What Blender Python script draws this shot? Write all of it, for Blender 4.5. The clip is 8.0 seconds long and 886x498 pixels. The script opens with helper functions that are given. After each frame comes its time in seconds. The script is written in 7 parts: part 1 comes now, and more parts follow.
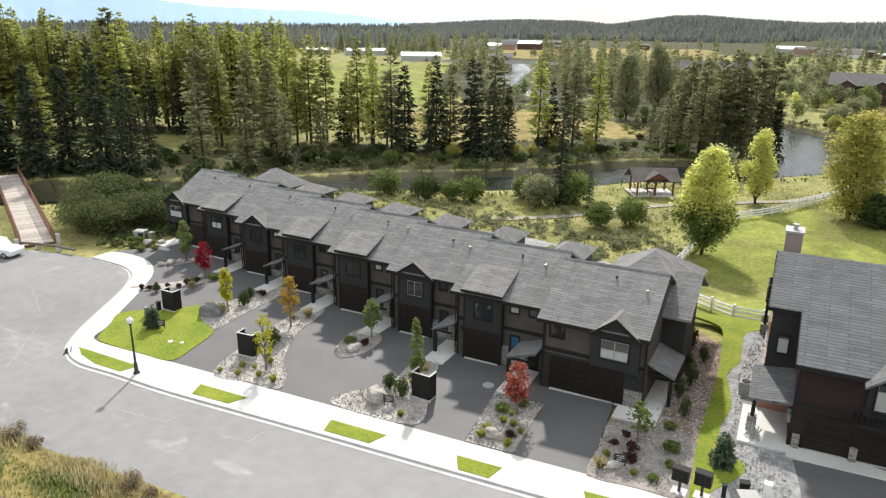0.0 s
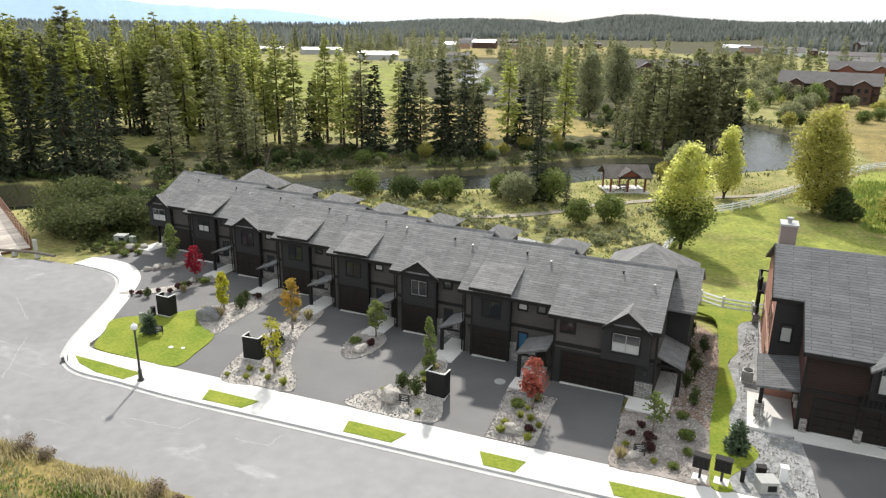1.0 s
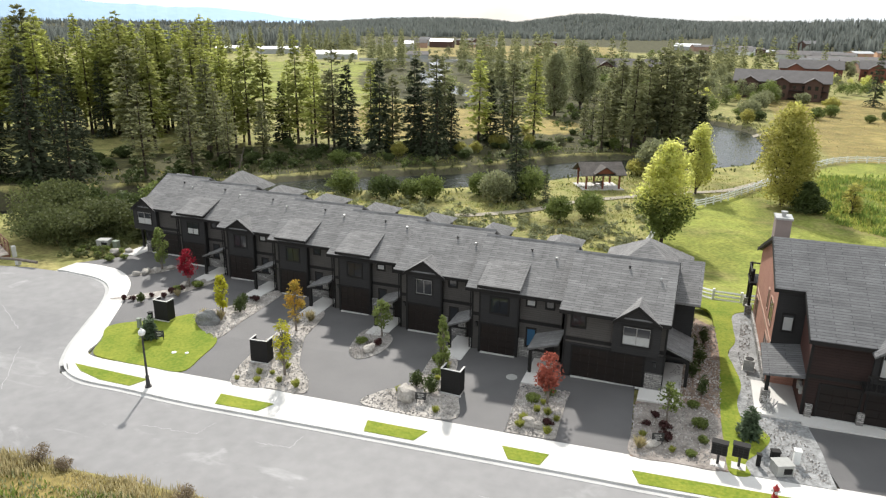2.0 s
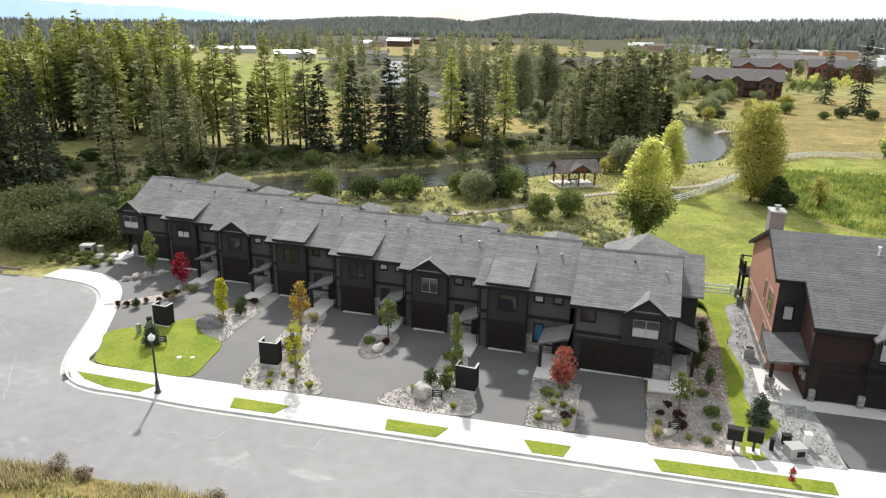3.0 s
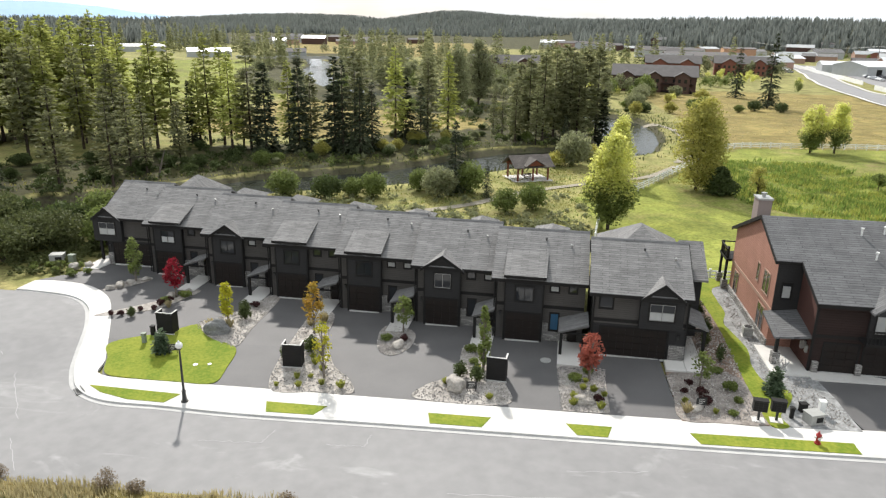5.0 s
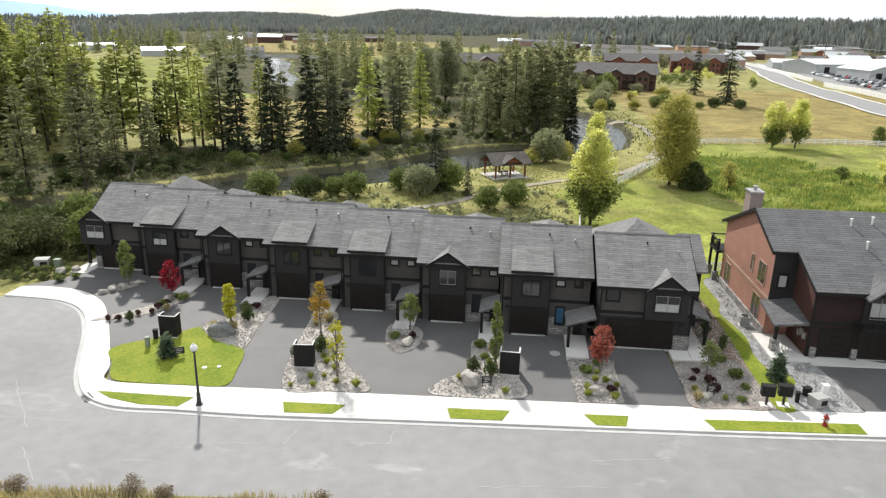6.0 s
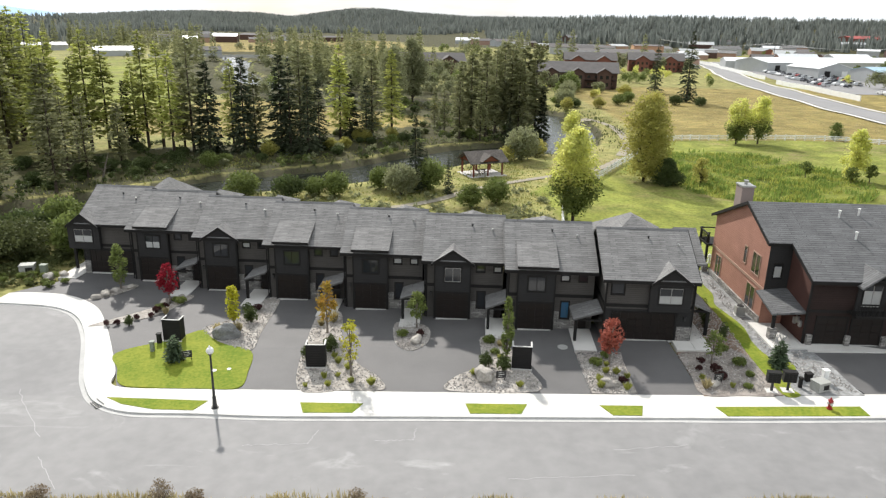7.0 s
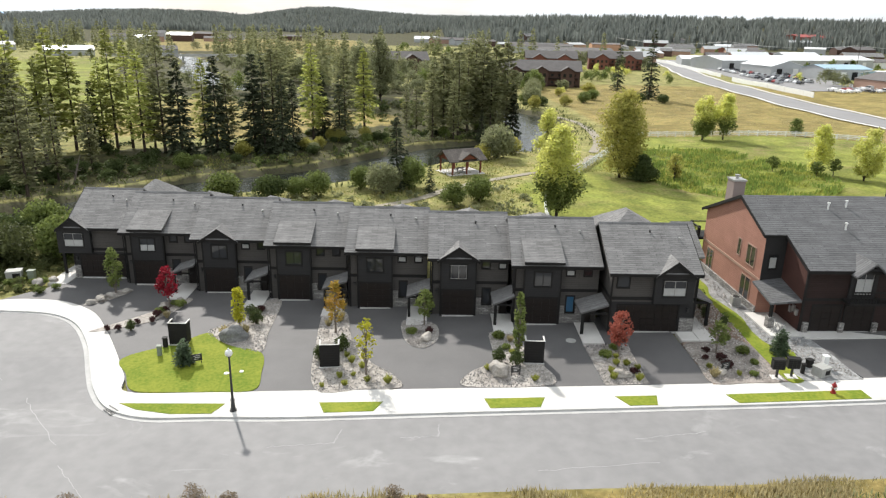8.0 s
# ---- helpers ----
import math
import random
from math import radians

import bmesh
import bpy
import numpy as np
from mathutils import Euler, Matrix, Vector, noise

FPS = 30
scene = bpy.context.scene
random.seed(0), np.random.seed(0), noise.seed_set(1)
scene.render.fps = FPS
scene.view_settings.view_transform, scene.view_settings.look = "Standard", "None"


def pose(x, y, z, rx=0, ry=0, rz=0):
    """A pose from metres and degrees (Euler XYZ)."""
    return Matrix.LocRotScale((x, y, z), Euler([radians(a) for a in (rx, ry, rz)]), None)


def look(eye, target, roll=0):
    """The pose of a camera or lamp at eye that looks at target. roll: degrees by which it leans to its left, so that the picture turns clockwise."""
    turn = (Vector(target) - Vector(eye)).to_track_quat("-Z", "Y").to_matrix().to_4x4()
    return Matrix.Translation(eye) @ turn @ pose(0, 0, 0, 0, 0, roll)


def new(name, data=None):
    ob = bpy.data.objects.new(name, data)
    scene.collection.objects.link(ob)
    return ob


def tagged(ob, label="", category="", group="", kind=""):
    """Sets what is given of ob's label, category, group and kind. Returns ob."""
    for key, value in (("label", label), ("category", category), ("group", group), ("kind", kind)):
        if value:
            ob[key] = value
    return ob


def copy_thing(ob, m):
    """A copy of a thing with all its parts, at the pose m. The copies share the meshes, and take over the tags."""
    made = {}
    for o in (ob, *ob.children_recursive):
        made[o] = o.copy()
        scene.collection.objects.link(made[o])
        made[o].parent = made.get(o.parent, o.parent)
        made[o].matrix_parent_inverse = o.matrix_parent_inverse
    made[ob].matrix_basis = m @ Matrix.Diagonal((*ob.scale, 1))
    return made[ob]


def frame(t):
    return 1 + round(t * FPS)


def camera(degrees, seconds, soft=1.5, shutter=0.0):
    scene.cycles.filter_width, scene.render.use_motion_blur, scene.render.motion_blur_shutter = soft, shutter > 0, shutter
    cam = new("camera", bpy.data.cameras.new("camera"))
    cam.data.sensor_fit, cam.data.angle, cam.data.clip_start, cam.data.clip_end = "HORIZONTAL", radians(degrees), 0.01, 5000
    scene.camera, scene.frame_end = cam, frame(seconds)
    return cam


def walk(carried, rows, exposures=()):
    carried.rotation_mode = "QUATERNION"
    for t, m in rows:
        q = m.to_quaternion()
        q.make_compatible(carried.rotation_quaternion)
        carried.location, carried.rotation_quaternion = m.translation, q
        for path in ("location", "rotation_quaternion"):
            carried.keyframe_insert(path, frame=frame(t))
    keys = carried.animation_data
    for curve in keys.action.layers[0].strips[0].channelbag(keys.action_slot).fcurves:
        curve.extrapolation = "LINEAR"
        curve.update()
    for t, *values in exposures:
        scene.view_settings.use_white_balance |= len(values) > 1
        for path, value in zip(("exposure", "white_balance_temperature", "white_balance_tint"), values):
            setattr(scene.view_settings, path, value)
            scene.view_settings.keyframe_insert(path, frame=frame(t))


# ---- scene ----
cam = camera(64.6, 8.0, soft=1.3)
METRES, EYE, TILT, LEAN, TURN = 29.67, 23.0, 0.0, 0.0, 24.2
ROWS = [
    (0.0, 0.0, 0.0, 0.0, 0.23, -17.73, -0.73),
    (0.5, -0.0625, -0.0058, 0.0015, -1.75, -17.75, -0.79),
    (1.0, -0.1235, -0.0096, 0.0032, -3.53, -17.78, -0.8),
    (1.5, -0.185, -0.012, 0.0043, -5.33, -17.8, -0.83),
    (3.0, -0.3694, -0.0094, 0.0064, -10.7, -17.81, -0.88),
    (3.5, -0.4329, -0.0038, 0.006, -12.48, -17.84, -0.91),
    (4.0, -0.4961, 0.0032, 0.007, -14.24, -17.86, -0.98),
    (4.5, -0.5592, 0.0119, 0.007, -16.01, -17.87, -1.0),
    (6.0, -0.7428, 0.0511, 0.0045, -21.3, -17.94, -1.05),
    (6.5, -0.8032, 0.0678, 0.0031, -23.06, -17.94, -1.08),
    (7.0, -0.8623, 0.0867, 0.002, -24.81, -17.93, -1.1),
    (7.5, -0.9223, 0.1083, 0.001, -26.57, -17.95, -1.07),
    (8.0, -0.9805, 0.1314, 0.0001, -28.27, -17.96, -1.12),
]
walk(cam, [(t, pose(0, 0, EYE, TILT, LEAN, TURN) @ pose(METRES * x, METRES * y, METRES * z, 90 + pitch, roll, yaw)) for t, x, y, z, yaw, pitch, roll in ROWS],
     exposures=[(0.0, 0.36), (8.0, 0.27)])

# ---- world and sun ----
SUN_DIR = Vector((-0.345, 0.94, 0.86)).normalized()
world = bpy.data.worlds.new("world")
scene.world = world
world.use_nodes = True
wn, wl = world.node_tree.nodes, world.node_tree.links
wn.clear()
w_out = wn.new("ShaderNodeOutputWorld")
w_sky = wn.new("ShaderNodeTexSky")
w_sky.sky_type, w_sky.sun_disc = "NISHITA", False
w_sky.sun_elevation = math.asin(SUN_DIR.z)
w_sky.sun_rotation = math.atan2(SUN_DIR.x, SUN_DIR.y)
w_sky.dust_density = 2.0
w_bg = wn.new("ShaderNodeBackground")
w_bg.inputs["Strength"].default_value = 0.10
w_cl = wn.new("ShaderNodeBackground")
w_cl.inputs["Color"].default_value = (0.90, 0.955, 1.0, 1)
w_cl.inputs["Strength"].default_value = 0.98
w_tc = wn.new("ShaderNodeTexCoord")
w_map = wn.new("ShaderNodeMapping")
w_map.inputs["Scale"].default_value = (1.0, 1.0, 4.0)
w_no = wn.new("ShaderNodeTexNoise")
w_no.inputs["Scale"].default_value = 2.2
w_no.inputs["Detail"].default_value = 6.0
w_rm = wn.new("ShaderNodeMapRange")
w_rm.inputs["From Min"].default_value, w_rm.inputs["From Max"].default_value = 0.22, 0.46
w_mix = wn.new("ShaderNodeMixShader")
wl.new(w_tc.outputs["Generated"], w_map.inputs["Vector"])
wl.new(w_map.outputs["Vector"], w_no.inputs["Vector"])
wl.new(w_no.outputs["Fac"], w_rm.inputs["Value"])
wl.new(w_rm.outputs["Result"], w_mix.inputs["Fac"])
wl.new(w_sky.outputs["Color"], w_bg.inputs["Color"])
wl.new(w_bg.outputs["Background"], w_mix.inputs[1])
wl.new(w_cl.outputs["Background"], w_mix.inputs[2])
wl.new(w_mix.outputs["Shader"], w_out.inputs["Surface"])

sun_data = bpy.data.lights.new("sun", "SUN")
sun_data.energy, sun_data.angle, sun_data.color = 4.6, radians(2.0), (1.0, 0.96, 0.90)
sun = new("sun", sun_data)
sun.matrix_world = look(SUN_DIR * 200, (0, 0, 0))


# ---- materials ----
def material(name, colour, colour2=None, rough=0.8, scale=3.0, fine=40.0, bump=0.15, metal=0.0, spots=0.0,
             by_object=0.0, by_island=0.0, spec=0.3, through_light=0.0, dist=0.02):
    """Two colours mixed by coarse and fine noise, with bump and optional variation by object or island."""
    m = bpy.data.materials.new(name)
    m.use_nodes = True
    n, l = m.node_tree.nodes, m.node_tree.links
    b = n["Principled BSDF"]
    b.inputs["Roughness"].default_value = rough
    b.inputs["Metallic"].default_value = metal
    b.inputs["Specular IOR Level"].default_value = spec
    c2 = colour2 or tuple(v * 0.75 for v in colour)
    tc = n.new("ShaderNodeTexCoord")
    n1 = n.new("ShaderNodeTexNoise")
    n1.inputs["Scale"].default_value, n1.inputs["Detail"].default_value = scale, 4
    n2 = n.new("ShaderNodeTexNoise")
    n2.inputs["Scale"].default_value, n2.inputs["Detail"].default_value = fine, 3
    l.new(tc.outputs["Object"], n1.inputs["Vector"])
    l.new(tc.outputs["Object"], n2.inputs["Vector"])
    add = n.new("ShaderNodeMath")
    add.operation = "ADD"
    l.new(n1.outputs["Fac"], add.inputs[0])
    l.new(n2.outputs["Fac"], add.inputs[1])
    rng = n.new("ShaderNodeMapRange")
    rng.inputs["From Min"].default_value, rng.inputs["From Max"].default_value = 0.72, 1.28
    l.new(add.outputs[0], rng.inputs["Value"])
    mix = n.new("ShaderNodeMix")
    mix.data_type = "RGBA"
    mix.inputs["A"].default_value, mix.inputs["B"].default_value = (*colour, 1), (*c2, 1)
    l.new(rng.outputs["Result"], mix.inputs["Factor"])
    out = mix.outputs["Result"]
    if by_object or by_island:
        hsv = n.new("ShaderNodeHueSaturation")
        l.new(out, hsv.inputs["Color"])
        src = None
        if by_object:
            oi = n.new("ShaderNodeObjectInfo")
            r = n.new("ShaderNodeMapRange")
            r.inputs["To Min"].default_value, r.inputs["To Max"].default_value = 1 - by_object, 1 + by_object
            l.new(oi.outputs["Random"], r.inputs["Value"])
            src = r.outputs["Result"]
        if by_island:
            ge = n.new("ShaderNodeNewGeometry")
            r = n.new("ShaderNodeMapRange")
            r.inputs["To Min"].default_value, r.inputs["To Max"].default_value = 1 - by_island, 1 + by_island
            l.new(ge.outputs["Random Per Island"], r.inputs["Value"])
            if src:
                mu = n.new("ShaderNodeMath")
                mu.operation = "MULTIPLY"
                l.new(src, mu.inputs[0])
                l.new(r.outputs["Result"], mu.inputs[1])
                src = mu.outputs[0]
            else:
                src = r.outputs["Result"]
        l.new(src, hsv.inputs["Value"])
        out = hsv.outputs["Color"]
    l.new(out, b.inputs["Base Color"])
    if bump:
        bp = n.new("ShaderNodeBump")
        bp.inputs["Strength"].default_value, bp.inputs["Distance"].default_value = bump, dist
        l.new(n2.outputs["Fac"], bp.inputs["Height"])
        l.new(bp.outputs["Normal"], b.inputs["Normal"])
    if through_light:
        tr = n.new("ShaderNodeBsdfTranslucent")
        l.new(out, tr.inputs["Color"])
        ms = n.new("ShaderNodeMixShader")
        ms.inputs["Fac"].default_value = through_light
        l.new(b.outputs["BSDF"], ms.inputs[1])
        l.new(tr.outputs["BSDF"], ms.inputs[2])
        l.new(ms.outputs["Shader"], n["Material Output"].inputs["Surface"])
    return m


def courses(name, colour, colour2, width, height, joint, joint_size, rough=0.85, axes="xz", bump=0.6, var=0.5, offset=0.5):
    """Courses of shingles, stones or boards in a vertical or sloping surface, laid out in the object's own metres."""
    m = bpy.data.materials.new(name)
    m.use_nodes = True
    n, l = m.node_tree.nodes, m.node_tree.links
    b = n["Principled BSDF"]
    b.inputs["Roughness"].default_value = rough
    b.inputs["Specular IOR Level"].default_value = 0.25
    tc = n.new("ShaderNodeTexCoord")
    sp = n.new("ShaderNodeSeparateXYZ")
    l.new(tc.outputs["Object"], sp.inputs["Vector"])
    cb = n.new("ShaderNodeCombineXYZ")
    if axes == "xz":
        sm = n.new("ShaderNodeMath")
        sm.operation = "ADD"
        l.new(sp.outputs["X"], sm.inputs[0])
        l.new(sp.outputs["Y"], sm.inputs[1])
        l.new(sm.outputs[0], cb.inputs["X"])
        l.new(sp.outputs["Z"], cb.inputs["Y"])
    else:
        l.new(sp.outputs["X"], cb.inputs["X"])
        l.new(sp.outputs["Y"], cb.inputs["Y"])
    br = n.new("ShaderNodeTexBrick")
    br.offset = offset
    br.inputs["Scale"].default_value = 1.0
    br.inputs["Brick Width"].default_value, br.inputs["Row Height"].default_value = width, height
    br.inputs["Mortar Size"].default_value = joint_size
    br.inputs["Color1"].default_value, br.inputs["Color2"].default_value = (*colour, 1), (*colour2, 1)
    br.inputs["Mortar"].default_value = (*joint, 1)
    l.new(cb.outputs["Vector"], br.inputs["Vector"])
    no = n.new("ShaderNodeTexNoise")
    no.inputs["Scale"].default_value, no.inputs["Detail"].default_value = 0.7, 5
    l.new(tc.outputs["Object"], no.inputs["Vector"])
    n2 = n.new("ShaderNodeTexNoise")
    n2.inputs["Scale"].default_value, n2.inputs["Detail"].default_value = 9.0, 4
    st = n.new("ShaderNodeMapping")
    st.inputs["Scale"].default_value = (0.22, 1.0, 1.0) if axes == "xy" else (1.0, 1.0, 1.0)
    l.new(cb.outputs["Vector"], st.inputs["Vector"])
    l.new(st.outputs["Vector"], n2.inputs["Vector"])
    ad = n.new("ShaderNodeMath")
    ad.operation = "ADD"
    l.new(no.outputs["Fac"], ad.inputs[0])
    l.new(n2.outputs["Fac"], ad.inputs[1])
    rg = n.new("ShaderNodeMapRange")
    rg.inputs["From Min"].default_value, rg.inputs["From Max"].default_value = 0.7, 1.3
    rg.inputs["To Min"].default_value, rg.inputs["To Max"].default_value = 1 - var, 1 + var
    l.new(ad.outputs[0], rg.inputs["Value"])
    hs = n.new("ShaderNodeHueSaturation")
    l.new(br.outputs["Color"], hs.inputs["Color"])
    l.new(rg.outputs["Result"], hs.inputs["Value"])
    l.new(hs.outputs["Color"], b.inputs["Base Color"])
    bp = n.new("ShaderNodeBump")
    bp.inputs["Strength"].default_value, bp.inputs["Distance"].default_value = bump, 0.02
    bp.invert = True
    l.new(br.outputs["Fac"], bp.inputs["Height"])
    l.new(bp.outputs["Normal"], b.inputs["Normal"])
    return m


def glass_material(name, tint, rough=0.05):
    m = bpy.data.materials.new(name)
    m.use_nodes = True
    b = m.node_tree.nodes["Principled BSDF"]
    b.inputs["Base Color"].default_value = (*tint, 1)
    b.inputs["Roughness"].default_value = rough
    b.inputs["Specular IOR Level"].default_value = 0.55
    return m


M_ASPHALT_FAR = material("street_asphalt", (0.235, 0.229, 0.227), (0.185, 0.181, 0.18), 0.75, 0.16, 1.1, 0.1, spec=0.4)
M_ASPHALT_NEW = material("driveway_asphalt", (0.118, 0.113, 0.112), (0.086, 0.083, 0.083), 0.7, 0.35, 60.0, 0.3, spec=0.4)
M_CONCRETE = material("concrete", (0.62, 0.60, 0.57), (0.52, 0.50, 0.47), 0.8, 0.5, 30.0, 0.1)
M_KERB = material("kerb_concrete", (0.56, 0.55, 0.53), (0.44, 0.43, 0.41), 0.8, 0.8, 25.0, 0.15)
M_LAWN = material("lawn_grass", (0.115, 0.17, 0.016), (0.24, 0.255, 0.035), 0.9, 0.45, 4.5, 0.8, spec=0.15, dist=0.05)
M_GRAVEL = material("tan_gravel", (0.47, 0.435, 0.395), (0.20, 0.18, 0.16), 0.9, 1.1, 5.5, 0.9, spec=0.2, dist=0.05)
M_GRAVEL_GREY = material("grey_gravel", (0.34, 0.34, 0.335), (0.14, 0.14, 0.137), 0.9, 1.6, 6.0, 0.9, spec=0.2, dist=0.05)
M_GRAVEL_BROWN = material("grey_brown_gravel", (0.33, 0.295, 0.265), (0.15, 0.13, 0.115), 0.9, 1.1, 5.5, 0.9, spec=0.2, dist=0.05)
M_BARK_MULCH = material("bark_mulch", (0.30, 0.225, 0.18), (0.12, 0.085, 0.065), 0.95, 1.0, 6.0, 0.9, spec=0.1, dist=0.05)
M_SHINGLE = courses("grey_shingles", (0.218, 0.213, 0.209), (0.158, 0.154, 0.151), 1.3, 0.19, (0.10, 0.098, 0.096), 0.016, axes="xy", var=0.24, offset=0.37)
M_SHINGLE_DARK = courses("charcoal_shingles", (0.135, 0.135, 0.137), (0.105, 0.105, 0.107), 2.1, 0.24, (0.06, 0.06, 0.062), 0.022, axes="xy", var=0.22)
M_SIDING_DARK = courses("dark_lap_siding", (0.031, 0.030, 0.030), (0.028, 0.027, 0.027), 4.0, 0.16, (0.02, 0.02, 0.02), 0.012, var=0.12)
M_SIDING_LIGHT = courses("grey_brown_lap_siding", (0.080, 0.074, 0.068), (0.074, 0.068, 0.063), 4.0, 0.16, (0.05, 0.047, 0.043), 0.012, var=0.12)
M_TRIM = material("dark_painted_trim", (0.018, 0.017, 0.016), (0.013, 0.012, 0.012), 0.7, 2.0, 30.0, 0.1, spec=0.2)
M_STONE = courses("grey_ledge_stone", (0.34, 0.325, 0.305), (0.18, 0.172, 0.163), 0.42, 0.13, (0.08, 0.077, 0.073), 0.014, bump=1.0, var=0.45)
M_GARAGE = material("dark_wood_garage_door", (0.011, 0.0085, 0.0075), (0.016, 0.011, 0.009), 0.5, 1.5, 20.0, 0.15, spec=0.25)
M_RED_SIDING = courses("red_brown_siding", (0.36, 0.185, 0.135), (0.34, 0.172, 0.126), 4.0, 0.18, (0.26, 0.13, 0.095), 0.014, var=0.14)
# darker copies of the red siding: shade painted into front and side colours
M_RED_FRONT_SHADED = courses("red_siding_shaded_front", (0.03, 0.0185, 0.0165), (0.026, 0.0165, 0.0145), 4.0, 0.18, (0.018, 0.009, 0.007), 0.014, var=0.2)
M_RED_SIDE_SHADED = courses("red_siding_shaded_side", (0.085, 0.040, 0.032), (0.078, 0.036, 0.029), 4.0, 0.18, (0.05, 0.024, 0.019), 0.014, var=0.16)
M_TAN_BAND = material("tan_trim_band", (0.38, 0.25, 0.19), (0.33, 0.21, 0.16), 0.8, 2.0, 30.0, 0.1)
M_GLASS = glass_material("window_glass", (0.02, 0.022, 0.025))
M_GLASS_BLUE = glass_material("blue_window_glass", (0.03, 0.09, 0.16), 0.08)
M_BLIND = material("white_blind", (0.42, 0.42, 0.41), (0.34, 0.34, 0.33), 0.7, 2.0, 30.0, 0.0)
M_FRAME_WHITE = material("pale_window_frame", (0.27, 0.265, 0.255), (0.22, 0.215, 0.205), 0.6, 3.0, 30.0, 0.0)
M_METAL_BLACK = material("black_metal", (0.018, 0.018, 0.019), (0.028, 0.028, 0.028), 0.5, 3.0, 40.0, 0.1, spec=0.5)
M_METAL_GREY = material("grey_metal", (0.42, 0.42, 0.41), (0.34, 0.34, 0.33), 0.45, 4.0, 40.0, 0.05, metal=0.6)
M_WHITE = material("white_paint", (0.78, 0.78, 0.76), (0.66, 0.66, 0.63), 0.6, 1.5, 25.0, 0.1)
M_ROCK = material("pale_boulder", (0.40, 0.37, 0.33), (0.26, 0.24, 0.215), 0.9, 2.5, 9.0, 0.8, by_object=0.2, dist=0.05)
M_BARK = material("tree_bark", (0.085, 0.066, 0.052), (0.045, 0.036, 0.03), 0.95, 1.5, 12.0, 0.8, spec=0.1, by_object=0.25)
M_BARK_PALE = material("pale_bark", (0.22, 0.19, 0.16), (0.12, 0.10, 0.085), 0.95, 2.5, 14.0, 0.6, spec=0.1)
M_LARCH = material("larch_needles", (0.45, 0.465, 0.14), (0.32, 0.35, 0.10), 0.8, 0.25, 3.0, 0, by_object=0.2, by_island=0.3, spec=0.15, through_light=0.5)
M_PINE = material("pine_needles", (0.285, 0.288, 0.145), (0.205, 0.215, 0.105), 0.8, 0.25, 3.0, 0, by_object=0.2, by_island=0.3, spec=0.15, through_light=0.48)
M_SPRUCE = material("spruce_needles", (0.068, 0.08, 0.046), (0.048, 0.058, 0.034), 0.9, 0.3, 3.0, 0, by_object=0.25, by_island=0.35, spec=0.04, through_light=0.2)
M_BLUE_SPRUCE = material("blue_spruce_needles", (0.10, 0.135, 0.075), (0.065, 0.095, 0.052), 0.8, 1.0, 5.0, 0, by_island=0.35, spec=0.15, through_light=0.2)


def leaf_material(name, a, b, through_light=0.4):
    return material(name, a, b, 0.7, 0.5, 3.0, 0, by_object=0.12, by_island=0.22, spec=0.2, through_light=through_light)


M_LEAF_YELLOW = leaf_material("yellow_green_leaves", (0.72, 0.70, 0.24), (0.54, 0.57, 0.16), 0.62)
M_LEAF_OLIVE = leaf_material("olive_leaves", (0.43, 0.39, 0.11), (0.30, 0.30, 0.08), 0.55)
M_LEAF_GREEN = leaf_material("green_leaves", (0.19, 0.23, 0.065), (0.13, 0.165, 0.048))
M_LEAF_DEEP = leaf_material("deep_green_leaves", (0.085, 0.11, 0.035), (0.06, 0.08, 0.028), 0.3)
M_LEAF_SAGE = leaf_material("sage_willow_leaves", (0.27, 0.28, 0.15), (0.185, 0.20, 0.105), 0.45)
M_LEAF_RED = leaf_material("red_maple_leaves", (0.34, 0.022, 0.04), (0.22, 0.014, 0.025), 0.4)
M_LEAF_RUST = leaf_material("rust_red_leaves", (0.36, 0.11, 0.075), (0.25, 0.07, 0.05), 0.4)
M_LEAF_ORANGE = leaf_material("orange_yellow_leaves", (0.46, 0.26, 0.05), (0.36, 0.30, 0.05), 0.45)
M_LEAF_LEMON = leaf_material("lemon_leaves", (0.50, 0.46, 0.04), (0.36, 0.38, 0.04), 0.45)
M_LEAF_DARKRED = leaf_material("dark_purple_leaves", (0.075, 0.03, 0.03), (0.05, 0.025, 0.02), 0.2)
M_DRY = leaf_material("dry_grass_blades", (0.50, 0.43, 0.25), (0.36, 0.31, 0.16), 0.4)
M_WEED = leaf_material("green_weed_blades", (0.20, 0.26, 0.06), (0.13, 0.19, 0.042), 0.4)
M_TUFT = leaf_material("bright_tuft_blades", (0.36, 0.37, 0.09), (0.25, 0.28, 0.06), 0.45)
M_BANK = leaf_material("dark_bank_leaves", (0.12, 0.135, 0.05), (0.085, 0.10, 0.036), 0.35)
M_TWIG = leaf_material("brown_dead_stalks", (0.27, 0.205, 0.14), (0.18, 0.145, 0.09), 0.3)
M_SEDGE = leaf_material("sedge_blades", (0.31, 0.29, 0.095), (0.21, 0.21, 0.065), 0.4)
# far conifers paled towards grey: distance haze mixed into the base colour
M_HAZED_TREES = material("haze_paled_conifers", (0.215, 0.23, 0.205), (0.175, 0.192, 0.178), 0.9, 0.02, 0.4, 0, by_island=0.25, spec=0.05, through_light=0.35)
M_RUST_STEEL = material("weathered_steel", (0.20, 0.095, 0.06), (0.13, 0.065, 0.045), 0.8, 2.0, 20.0, 0.2)


